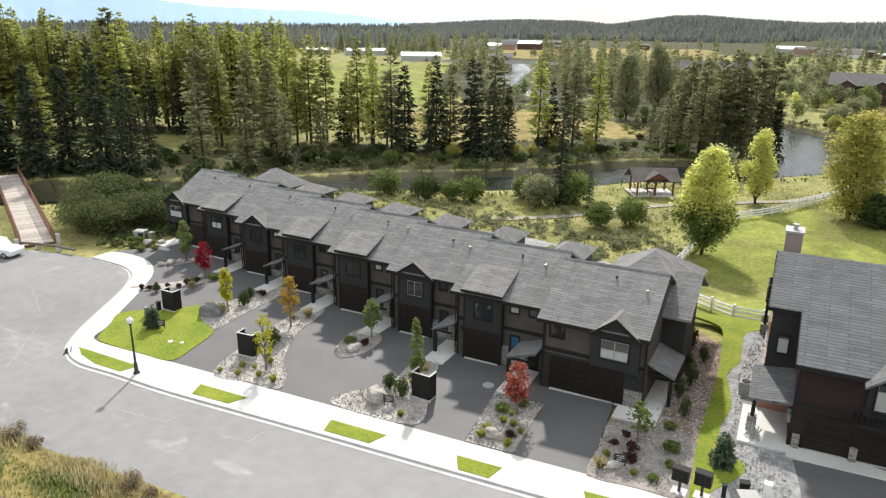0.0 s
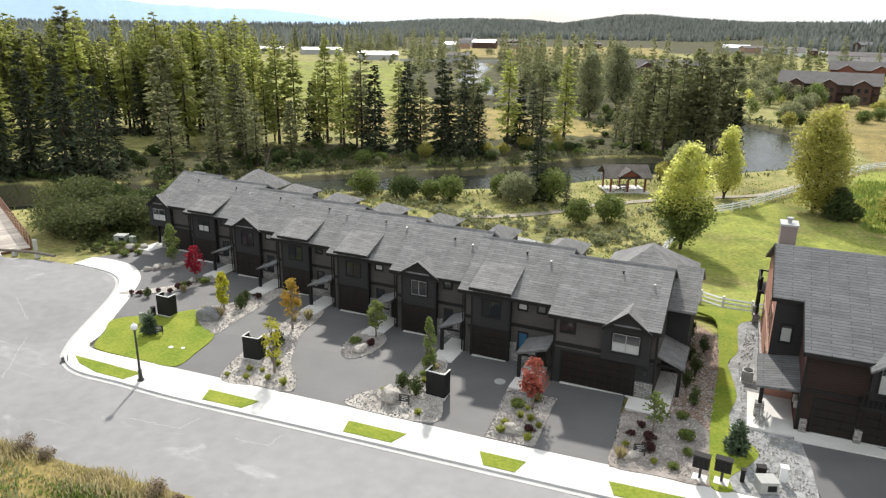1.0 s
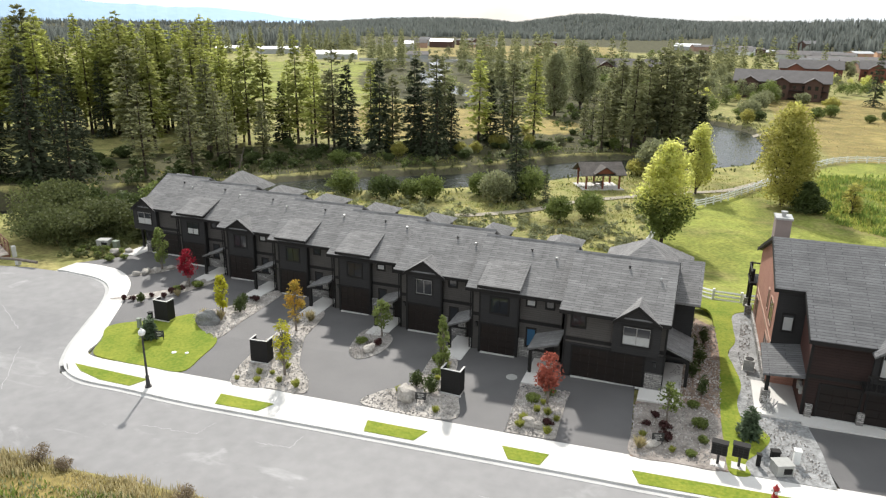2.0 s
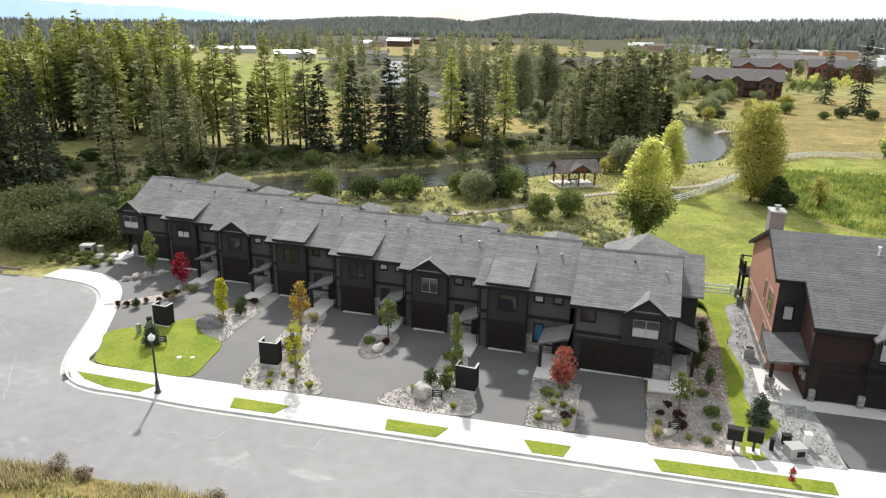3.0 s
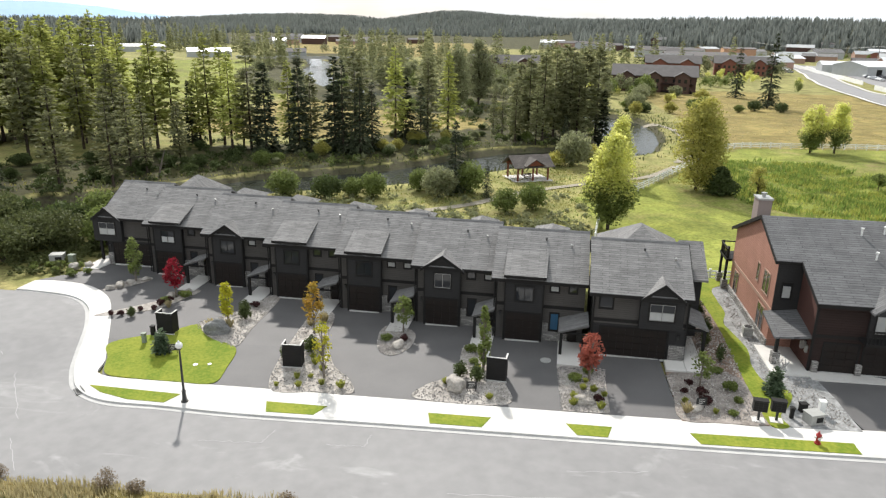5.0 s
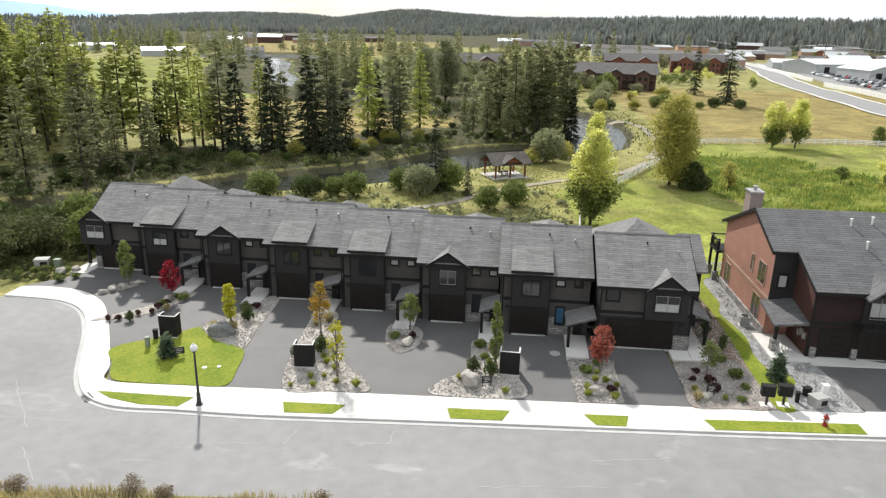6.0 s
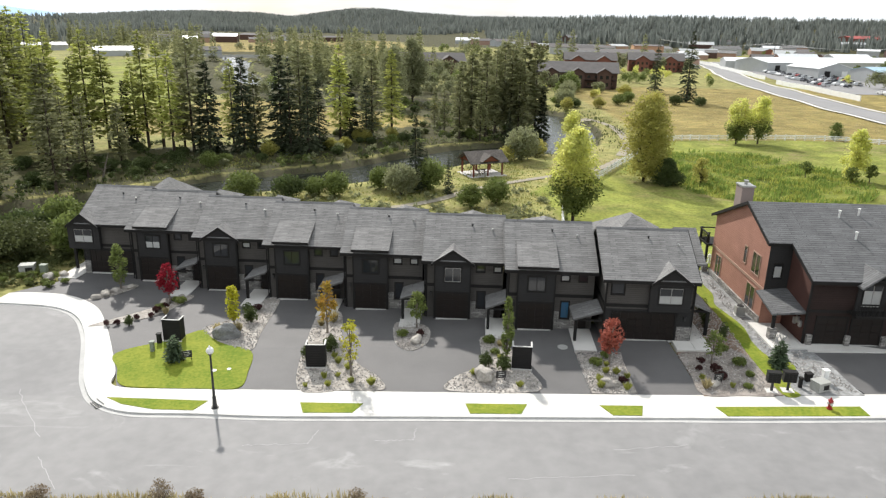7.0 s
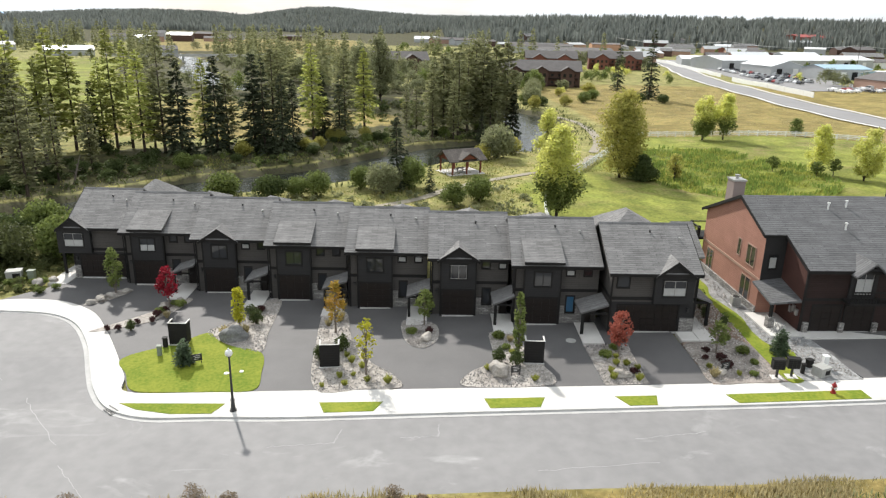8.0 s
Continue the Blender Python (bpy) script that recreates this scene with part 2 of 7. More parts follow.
def street_material():
    """Worn pale asphalt with chalky blotches."""
    m = material("worn_street_asphalt", (0.225, 0.219, 0.217), (0.18, 0.176, 0.175), 0.75, 0.16, 1.1, 0.08, spec=0.4)
    n, l = m.node_tree.nodes, m.node_tree.links
    b = n["Principled BSDF"]
    old = b.inputs["Base Color"].links[0].from_socket
    tc = n.new("ShaderNodeTexCoord")
    mp = n.new("ShaderNodeMapping")
    mp.inputs["Scale"].default_value = (0.5, 1.0, 1.0)
    l.new(tc.outputs["Object"], mp.inputs["Vector"])
    no = n.new("ShaderNodeTexNoise")
    no.inputs["Scale"].default_value, no.inputs["Detail"].default_value, no.inputs["Roughness"].default_value = 0.33, 6, 0.6
    no.inputs["Distortion"].default_value = 1.2
    l.new(mp.outputs["Vector"], no.inputs["Vector"])
    rg = n.new("ShaderNodeMapRange")
    rg.inputs["From Min"].default_value, rg.inputs["From Max"].default_value = 0.6, 0.78
    rg.inputs["To Max"].default_value = 0.75
    l.new(no.outputs["Fac"], rg.inputs["Value"])
    mx = n.new("ShaderNodeMix")
    mx.data_type = "RGBA"
    l.new(rg.outputs["Result"], mx.inputs["Factor"])
    l.new(old, mx.inputs["A"])
    mx.inputs["B"].default_value = (0.36, 0.355, 0.35, 1)
    l.new(mx.outputs["Result"], b.inputs["Base Color"])
    return m


M_ASPHALT_OLD = street_material()


# ---- mesh helpers ----
def box(bm, x0, x1, y0, y1, z0, z1, bevel=0.0):
    vs = [bm.verts.new((x, y, z)) for z in (z0, z1) for y in (y0, y1) for x in (x0, x1)]
    faces = [bm.faces.new([vs[i] for i in f]) for f in ((0, 2, 3, 1), (4, 5, 7, 6), (0, 1, 5, 4), (2, 6, 7, 3), (0, 4, 6, 2), (1, 3, 7, 5))]
    if bevel:
        edges = {e for f in faces for e in f.edges}
        bmesh.ops.bevel(bm, geom=list(edges), offset=bevel, segments=1, affect="EDGES")


def rod(bm, a, b, r0, r1=None, sides=8, caps=True):
    a, b = Vector(a), Vector(b)
    r1 = r0 if r1 is None else r1
    q = (b - a).to_track_quat("Z", "Y")
    rings = []
    for c, r in ((a, r0), (b, r1)):
        rings.append([bm.verts.new(c + q @ Vector((r * math.cos(k * math.tau / sides), r * math.sin(k * math.tau / sides), 0))) for k in range(sides)])
    for k in range(sides):
        bm.faces.new((rings[0][k], rings[0][(k + 1) % sides], rings[1][(k + 1) % sides], rings[1][k]))
    if caps:
        bm.faces.new(rings[0][::-1])
        bm.faces.new(rings[1])


def prism(bm, outline, y0, y1):
    """An outline in x and z, run from y0 to y1."""
    a = [bm.verts.new((x, y0, z)) for x, z in outline]
    b = [bm.verts.new((x, y1, z)) for x, z in outline]
    n = len(a)
    bm.faces.new(a)
    bm.faces.new(b[::-1])
    for i in range(n):
        bm.faces.new((a[i], b[i], b[(i + 1) % n], a[(i + 1) % n]))


def slab_between(bm, corners, thick):
    """A plate from its upper corners, going down by thick."""
    a = [bm.verts.new(c) for c in corners]
    b = [bm.verts.new((c[0], c[1], c[2] - thick)) for c in corners]
    n = len(a)
    bm.faces.new(a)
    bm.faces.new(b[::-1])
    for i in range(n):
        bm.faces.new((a[i], b[i], b[(i + 1) % n], a[(i + 1) % n]))


def finish(bm, name, mat, smooth=False):
    bmesh.ops.recalc_face_normals(bm, faces=bm.faces)
    me = bpy.data.meshes.new(name)
    bm.to_mesh(me)
    bm.free()
    me.materials.append(mat)
    if smooth:
        me.polygons.foreach_set("use_smooth", [True] * len(me.polygons))
    return me


def part(name, bm, mat, parent, label="", smooth=False):
    ob = new(name, finish(bm, name, mat, smooth))
    ob.parent = parent
    if label:
        tagged(ob, label)
    return ob


def thing(name, label, category, m=None, group="", kind=""):
    ob = new(name)
    ob.empty_display_size = 0.2
    if m is not None:
        ob.matrix_world = m
    return tagged(ob, label, category, group, kind)


def solid(name, bm, mat, label, category, group="", kind="", m=None, smooth=False):
    ob = new(name, finish(bm, name, mat, smooth))
    if m is not None:
        ob.matrix_world = m
    return tagged(ob, label, category, group, kind)


def quads_mesh(name, verts, mat):
    """A mesh of loose quads from an (n, 4, 3) array."""
    n = len(verts)
    me = bpy.data.meshes.new(name)
    me.vertices.add(4 * n)
    me.vertices.foreach_set("co", np.asarray(verts, np.float32).ravel())
    me.loops.add(4 * n)
    me.loops.foreach_set("vertex_index", np.arange(4 * n, dtype=np.int32))
    me.polygons.add(n)
    me.polygons.foreach_set("loop_start", np.arange(0, 4 * n, 4, dtype=np.int32))
    me.update(calc_edges=True)
    me.materials.append(mat)
    return me


def smooth01(a, b, v):
    s = np.clip((v - a) / (b - a), 0, 1)
    return s * s * (3 - 2 * s)


# ---- ground ----
def lot(x, y=50.0):
    """The height of the lots, which fall gently towards the cul-de-sac and, from y = 40 to 34, towards the street."""
    return 0.25 + 0.0215 * min(max(x, -50.0), 15.0) - 0.07 * min(max(40.0 - y, 0.0), 6.0)


def verge_edge(x):
    """Where the rough verge meets the street."""
    return 22.2 + 0.03 * np.maximum(-10.0 - x, 0.0)


WATER = -4.5
RIVER = [(-190, 30), (-150, 40), (-112, 57), (-88, 75), (-73, 94), (-60, 107), (-48, 113.5), (-38, 119.5), (-28, 131), (-16, 143.5), (-3, 149), (6, 158), (10.5, 174), (12, 190), (11, 207),
         (2, 222), (-14, 236), (-40, 250), (-70, 268), (-92, 292), (-112, 330), (-135, 390), (-150, 460), (-190, 560)]


def river_distance(x, y):
    best = np.full(np.shape(x), 1e9)
    for (ax, ay), (bx, by) in zip(RIVER[:-1], RIVER[1:]):
        dx, dy = bx - ax, by - ay
        s = np.clip(((x - ax) * dx + (y - ay) * dy) / (dx * dx + dy * dy), 0, 1)
        best = np.minimum(best, np.hypot(x - ax - s * dx, y - ay - s * dy))
    return best


def bumps(x, y, size):
    return (np.sin(x / size + 1.3 * np.sin(y / size * 0.7)) + np.sin(y / size * 1.3 + 1.7 * np.sin(x / size * 0.6))) * 0.5


# the wooded hills round the horizon: bearing west of north, height
HILL_AZ = [-40, -25, -17, -9, -2, 2, 5, 7, 9.5, 11.5, 14, 18, 22, 25, 30, 40, 60]
HILL_UP = [31, 32, 33, 30, 33, 46, 57, 55, 39, 25, 35, 37, 32, 21, 15, 12, 14]


def terrain(x, y):
    """The height of the ground sheet."""
    x, y = np.asarray(x, float), np.asarray(y, float)
    near = 0.0215 * np.clip(x, -50, 15) - 0.07 * np.clip(40 - y, 0, 6)
    d = y - (40.6 - 0.325 * (np.clip(x, -62, 2) + 11.5))
    z = near + (-3.2 - near) * smooth01(13, 46, d)
    z = z + 0.25 * bumps(x, y, 9.0) * smooth01(16, 40, d)
    e = verge_edge(x)
    z = z + 0.24 * smooth01(e + 1.0, e - 1.0, y) + 0.15 * bumps(x, y, 2.3) * smooth01(e - 1, e - 4, y)
    r = np.hypot(x, y)
    az = np.degrees(np.arctan2(-x, y))
    hill = np.interp(az, HILL_AZ, HILL_UP)
    z = z + hill * smooth01(np.interp(az, [-10, 2], [800, 1500]), np.interp(az, [-10, 2], [1450, 2600]), r)
    rd = river_distance(x, y)
    bank = smooth01(10.0, 4.5, rd)
    return z + (WATER - 1.2 - z) * bank


def sheet(xs, ys):
    gx, gy = np.meshgrid(xs, ys)
    gz = terrain(gx, gy)
    verts = np.stack([gx, gy, gz], -1).reshape(-1, 3)
    nx, ny = len(xs), len(ys)
    i = np.arange(nx * ny).reshape(ny, nx)
    faces = np.stack([i[:-1, :-1], i[:-1, 1:], i[1:, 1:], i[1:, :-1]], -1).reshape(-1, 4)
    return verts, faces


def spread(a, b, step, far, grow=1.07):
    mid = list(np.arange(a, b + 0.01, step))
    lo, hi, s = [a], [b], step
    while hi[-1] < far:
        s *= grow
        hi.append(hi[-1] + s)
        lo.append(lo[-1] - s)
    return np.array(lo[:0:-1] + mid + hi[1:])


GX, GY = spread(-170, 110, 2.0, 4700), spread(4, 260, 2.0, 4700)
gv, gf = sheet(GX, GY)
ground_mesh = bpy.data.meshes.new("ground")
ground_mesh.from_pydata(gv.tolist(), [], gf.tolist())
ground_mesh.update()
ground_mesh.polygons.foreach_set("use_smooth", [True] * len(ground_mesh.polygons))
x_, y_ = gv[:, 0], gv[:, 1]
rd_ = river_distance(x_, y_)
az_ = np.degrees(np.arctan2(-x_, y_))
r_ = np.hypot(x_, y_)
row_d = y_ - (40.6 - 0.325 * (np.clip(x_, -62, 2) + 11.5))
# mown grass east of the row, round the pavilion and in the far farm field
mown = smooth01(-6, 0, x_ + 0.10 * (y_ - 60)) * smooth01(52, 57, y_) * smooth01(2, -2, y_ - np.interp(x_, [-8, 0, 10, 18, 27, 35, 50, 62, 77, 95], [108, 109, 122, 136, 153, 162, 164, 164, 162, 154]))
farm = smooth01(195, 215, y_ + 0.10 * x_) * smooth01(-95, -120, x_ - (y_ - 200) * 0.12) * smooth01(520, 500, r_)
mown = np.maximum(mown, farm)
# tan hay meadows
hay = smooth01(152, 160, y_) * smooth01(240, 225, y_) * smooth01(-110, -90, x_) * smooth01(6, 0, x_) * smooth01(22, 30, rd_)
hay = np.maximum(hay, smooth01(26, 34, x_) * smooth01(-2, 4, y_ - np.interp(x_, [18, 27, 35, 50, 62, 77, 95], [136, 153, 162, 164, 164, 162, 154])) * smooth01(330, 300, y_))
hay = np.maximum(hay, smooth01(560, 600, r_) * smooth01(1000, 960, r_) * smooth01(24, 18, az_) * smooth01(2, 6, az_))
hay = np.maximum(hay, 0.85 * smooth01(1.5, 0.0, y_ - verge_edge(x_)))
# forest floor
north = smooth01(0, 4, y_ - np.interp(x_, [p[0] for p in RIVER[:13]], [p[1] for p in RIVER[:13]]))
wood = north * smooth01(8, 11, rd_) * smooth01(44, 32, rd_) * smooth01(10, 0, x_)
wood = np.maximum(wood, smooth01(700, 900, r_) * (1 - smooth01(0, 1, hay)))
layer = ground_mesh.color_attributes.new("cover", "FLOAT_COLOR", "POINT")
layer.data.foreach_set("color", np.stack([mown, hay, wood, smooth01(11, 7, rd_)], -1).astype(np.float32).ravel())
marsh = smooth01(1.08, 0.8, np.hypot((x_ - 35) / 19, (y_ - 120) / 24) + 0.12 * bumps(x_, y_, 6.0))
bare = smooth01(3.6, 5.0, verge_edge(x_) - y_ + 0.6 * bumps(x_, y_, 2.1))
ground_mesh.attributes.new("bare", "FLOAT", "POINT").data.foreach_set("value", bare.astype(np.float32))
ground_mesh.attributes.new("marsh", "FLOAT", "POINT").data.foreach_set("value", marsh.astype(np.float32))


def ground_material():
    m = bpy.data.materials.new("ground_cover")
    m.use_nodes = True
    n, l = m.node_tree.nodes, m.node_tree.links
    b = n["Principled BSDF"]
    b.inputs["Roughness"].default_value = 0.95
    b.inputs["Specular IOR Level"].default_value = 0.1
    tc = n.new("ShaderNodeTexCoord")
    at = n.new("ShaderNodeAttribute")
    at.attribute_name = "cover"
    sp = n.new("ShaderNodeSeparateColor")
    l.new(at.outputs["Color"], sp.inputs["Color"])
    noises = []
    for s in (0.05, 0.35, 2.2):
        no = n.new("ShaderNodeTexNoise")
        no.inputs["Scale"].default_value, no.inputs["Detail"].default_value = s, 5
        l.new(tc.outputs["Object"], no.inputs["Vector"])
        noises.append(no.outputs["Fac"])

    def two(a, c, f):
        mx = n.new("ShaderNodeMix")
        mx.data_type = "RGBA"
        mx.inputs["A"].default_value, mx.inputs["B"].default_value = (*a, 1), (*c, 1)
        rg = n.new("ShaderNodeMapRange")
        rg.inputs["From Min"].default_value, rg.inputs["From Max"].default_value = 0.36, 0.64
        l.new(f, rg.inputs["Value"])
        l.new(rg.outputs["Result"], mx.inputs["Factor"])
        return mx.outputs["Result"]

    def over(under, top, f, soft=0.28):
        ad = n.new("ShaderNodeMath")
        ad.operation = "ADD"
        l.new(f, ad.inputs[0])
        l.new(noises[1], ad.inputs[1])
        rg = n.new("ShaderNodeMapRange")
        rg.inputs["From Min"].default_value, rg.inputs["From Max"].default_value = 1.0 - soft / 2, 1.0 + soft / 2
        l.new(ad.outputs[0], rg.inputs["Value"])
        mx = n.new("ShaderNodeMix")
        mx.data_type = "RGBA"
        l.new(rg.outputs["Result"], mx.inputs["Factor"])
        l.new(under, mx.inputs["A"])
        l.new(top, mx.inputs["B"])
        return mx.outputs["Result"]

    rough = two((0.275, 0.245, 0.10), (0.19, 0.195, 0.065), noises[1])
    turf = n.new("ShaderNodeMix")
    turf.data_type = "RGBA"
    l.new(two((0.235, 0.25, 0.055), (0.17, 0.195, 0.042), noises[1]), turf.inputs["A"])
    l.new(two((0.23, 0.20, 0.08), (0.155, 0.18, 0.04), noises[1]), turf.inputs["B"])
    patch = n.new("ShaderNodeMapRange")
    patch.inputs["From Min"].default_value, patch.inputs["From Max"].default_value = 0.5, 0.62
    l.new(noises[0], patch.inputs["Value"])
    l.new(patch.outputs["Result"], turf.inputs["Factor"])
    col = over(rough, turf.outputs["Result"], sp.outputs["Red"])
    wet = n.new("ShaderNodeAttribute")
    wet.attribute_name = "marsh"
    col = over(col, two((0.20, 0.215, 0.042), (0.125, 0.15, 0.032), noises[1]), wet.outputs["Fac"])
    col = over(col, two((0.28, 0.215, 0.08), (0.20, 0.17, 0.06), noises[1]), sp.outputs["Green"])
    col = over(col, two((0.075, 0.07, 0.03), (0.05, 0.05, 0.025), noises[1]), sp.outputs["Blue"])
    col = over(col, two((0.075, 0.065, 0.042), (0.06, 0.062, 0.03), noises[2]), at.outputs["Alpha"])
    soil = n.new("ShaderNodeAttribute")
    soil.attribute_name = "bare"
    col = over(col, two((0.26, 0.215, 0.165), (0.15, 0.125, 0.095), noises[2]), soil.outputs["Fac"])
    hs = n.new("ShaderNodeHueSaturation")
    rg = n.new("ShaderNodeMapRange")
    rg.inputs["From Min"].default_value, rg.inputs["From Max"].default_value = 0.3, 0.7
    rg.inputs["To Min"].default_value, rg.inputs["To Max"].default_value = 0.7, 1.3
    l.new(noises[2], rg.inputs["Value"])
    l.new(rg.outputs["Result"], hs.inputs["Value"])
    l.new(col, hs.inputs["Color"])
    h2 = n.new("ShaderNodeHueSaturation")
    r2 = n.new("ShaderNodeMapRange")
    r2.inputs["From Min"].default_value, r2.inputs["From Max"].default_value = 0.35, 0.65
    r2.inputs["To Min"].default_value, r2.inputs["To Max"].default_value = 0.72, 1.15
    mid = n.new("ShaderNodeTexNoise")
    mid.inputs["Scale"].default_value, mid.inputs["Detail"].default_value = 0.14, 7
    l.new(tc.outputs["Object"], mid.inputs["Vector"])
    l.new(mid.outputs["Fac"], r2.inputs["Value"])
    l.new(r2.outputs["Result"], h2.inputs["Value"])
    l.new(hs.outputs["Color"], h2.inputs["Color"])
    l.new(h2.outputs["Color"], b.inputs["Base Color"])
    bp = n.new("ShaderNodeBump")
    bp.inputs["Strength"].default_value, bp.inputs["Distance"].default_value = 0.7, 0.15
    l.new(noises[2], bp.inputs["Height"])
    l.new(bp.outputs["Normal"], b.inputs["Normal"])
    return m


ground_mesh.materials.append(ground_material())
tagged(new("ground", ground_mesh), "grassy river flat with meadows and forest floor", "ground", kind="structure")


def water_material():
    m = bpy.data.materials.new("river_water")
    m.use_nodes = True
    n, l = m.node_tree.nodes, m.node_tree.links
    b = n["Principled BSDF"]
    b.inputs["Base Color"].default_value = (0.022, 0.026, 0.022, 1)
    b.inputs["Roughness"].default_value = 0.12
    b.inputs["IOR"].default_value = 1.33
    b.inputs["Specular IOR Level"].default_value = 0.5
    tc = n.new("ShaderNodeTexCoord")
    no = n.new("ShaderNodeTexNoise")
    no.inputs["Scale"].default_value, no.inputs["Detail"].default_value = 0.7, 6
    l.new(tc.outputs["Object"], no.inputs["Vector"])
    bp = n.new("ShaderNodeBump")
    bp.inputs["Strength"].default_value, bp.inputs["Distance"].default_value = 0.9, 0.22
    l.new(no.outputs["Fac"], bp.inputs["Height"])
    l.new(bp.outputs["Normal"], b.inputs["Normal"])
    return m


def ribbon(line, half, z):
    """A strip along a line, as a bmesh."""
    bm = bmesh.new()
    prev = None
    for i, (x, y) in enumerate(line):
        a, b = line[max(i - 1, 0)], line[min(i + 1, len(line) - 1)]
        d = Vector((b[0] - a[0], b[1] - a[1])).normalized()
        h = half(i) if callable(half) else half
        pair = [bm.verts.new((x - d.y * s * h, y + d.x * s * h, z(x, y) if callable(z) else z)) for s in (-1, 1)]
        if prev:
            bm.faces.new((prev[0], pair[0], pair[1], prev[1]))
        prev = pair
    return bm


def curve_points(points, per=8, closed=True):
    """A smooth line through a few points."""
    n, out = len(points), []
    spans = range(n) if closed else range(n - 1)
    for i in spans:
        p = [Vector(points[(i + k) % n] if closed else points[min(max(i + k, 0), n - 1)]) for k in (-1, 0, 1, 2)]
        for s in range(per):
            t = s / per
            q = 0.5 * ((2 * p[1]) + (p[2] - p[0]) * t + (2 * p[0] - 5 * p[1] + 4 * p[2] - p[3]) * t * t + (3 * p[1] - p[0] - 3 * p[2] + p[3]) * t ** 3)
            out.append((q.x, q.y))
    if not closed:
        out.append(tuple(points[-1]))
    return out


tagged(solid("river", ribbon(curve_points(RIVER, 4, False), 14.0, WATER), water_material(), "slow dark river reflecting the bright sky", "river"), kind="structure")


def laid(name, outline, up, mat, label, category, thick=0.2, kind="structure"):
    """A paved or planted area that follows the fall of the lots."""
    bm = bmesh.new()
    bm.faces.new([bm.verts.new((x, y, 0)) for x, y in outline])
    bmesh.ops.recalc_face_normals(bm, faces=bm.faces)
    for f in bm.faces:
        if f.normal.z < 0:
            f.normal_flip()
    for co, way in (((-50, 0, 0), (1, 0, 0)), ((15, 0, 0), (1, 0, 0)), ((0, 34, 0), (0, 1, 0)), ((0, 40, 0), (0, 1, 0))):
        bmesh.ops.bisect_plane(bm, geom=bm.verts[:] + bm.edges[:] + bm.faces[:], plane_co=co, plane_no=way)
    low = bmesh.ops.extrude_face_region(bm, geom=bm.faces[:])
    tops = {v for v in low["geom"] if isinstance(v, bmesh.types.BMVert)}
    for v in bm.verts:
        v.co.z = lot(v.co.x, v.co.y) + (up if v in tops else up - thick)
    return solid(name, bm, mat, label, category, kind=kind)


# the street with its cul-de-sac, open towards the west
STREET = [(60, 20.6), (60, 30.0), (3.5, 30.05), (-10, 30.2), (-24, 30.5), (-34, 30.75), (-39.4, 31.2), (-43.5, 31.5), (-46.1, 32.2), (-47.9, 34.6), (-49.2, 37.3), (-51.3, 42.0),
          (-53.8, 45.9), (-56.6, 47.9), (-60.5, 48.6), (-66, 48.6), (-71.5, 47.6), (-77, 44.5), (-82, 38), (-84, 30), (-80, 22), (-72, 16), (-62, 17.5), (-54, 21.0), (-46, 21.4), (-36, 21.4)]
laid("road", STREET, -0.13, M_ASPHALT_OLD, "pale worn asphalt street with a cul-de-sac", "street", thick=0.1)
# outer edge of the kerb and inner edge of the walk along the street and round the turn
KERB_OUT = [(60, 30.13), (4.07, 30.23), (-9.67, 30.44), (-23.93, 30.79), (-34.11, 31.00), (-39.60, 31.40), (-43.78, 31.66), (-46.42, 32.93), (-48.18, 35.22), (-49.35, 37.63), (-51.3, 42.0), (-53.8, 45.9), (-56.6, 47.9), (-60.5, 48.6), (-62.5, 48.7)]
WALK_IN = [(60, 33.03), (4.07, 33.13), (-9.67, 33.29), (-23.93, 33.85), (-34.10, 34.27), (-40.70, 34.50), (-45.87, 34.90), (-46.77, 36.91), (-48.6, 40.5), (-50.8, 44.5), (-53.2, 48.1), (-56.5, 50.5), (-60.0, 51.2), (-62.3, 51.0)]


def line_smooth(points):
    return curve_points(points, 6, False)


M_GUTTER = material("gutter_concrete", (0.46, 0.45, 0.435), (0.36, 0.355, 0.345), 0.8, 0.8, 9.0, 0.1)
ko, wi = line_smooth(KERB_OUT), line_smooth(WALK_IN)
kerb_in = line_smooth([(x + ox, y + oy) for (x, y), (ox, oy) in zip(KERB_OUT, [(0, 0.32)] * 6 + [(0.08, 0.3), (0.2, 0.25), (0.28, 0.14), (0.3, 0.1), (0.3, 0.12), (0.25, 0.2), (0.12, 0.3), (0, 0.32), (0, 0.32)])])
laid("kerb", ko + kerb_in[::-1], 0.0, M_KERB, "cast concrete kerb along the street", "kerb", thick=0.35)
laid("pavement", kerb_in + wi[::-1], 0.004, M_CONCRETE, "bright concrete pavement with driveway aprons", "pavement")
laid("gutter", line_smooth([(x, y - 0.36) if i < 7 else (x - 0.28, y - 0.16) for i, (x, y) in enumerate(KERB_OUT)]) + ko[::-1], -0.112, M_GUTTER, "concrete gutter pan beside the kerb", "gutter", thick=0.1)
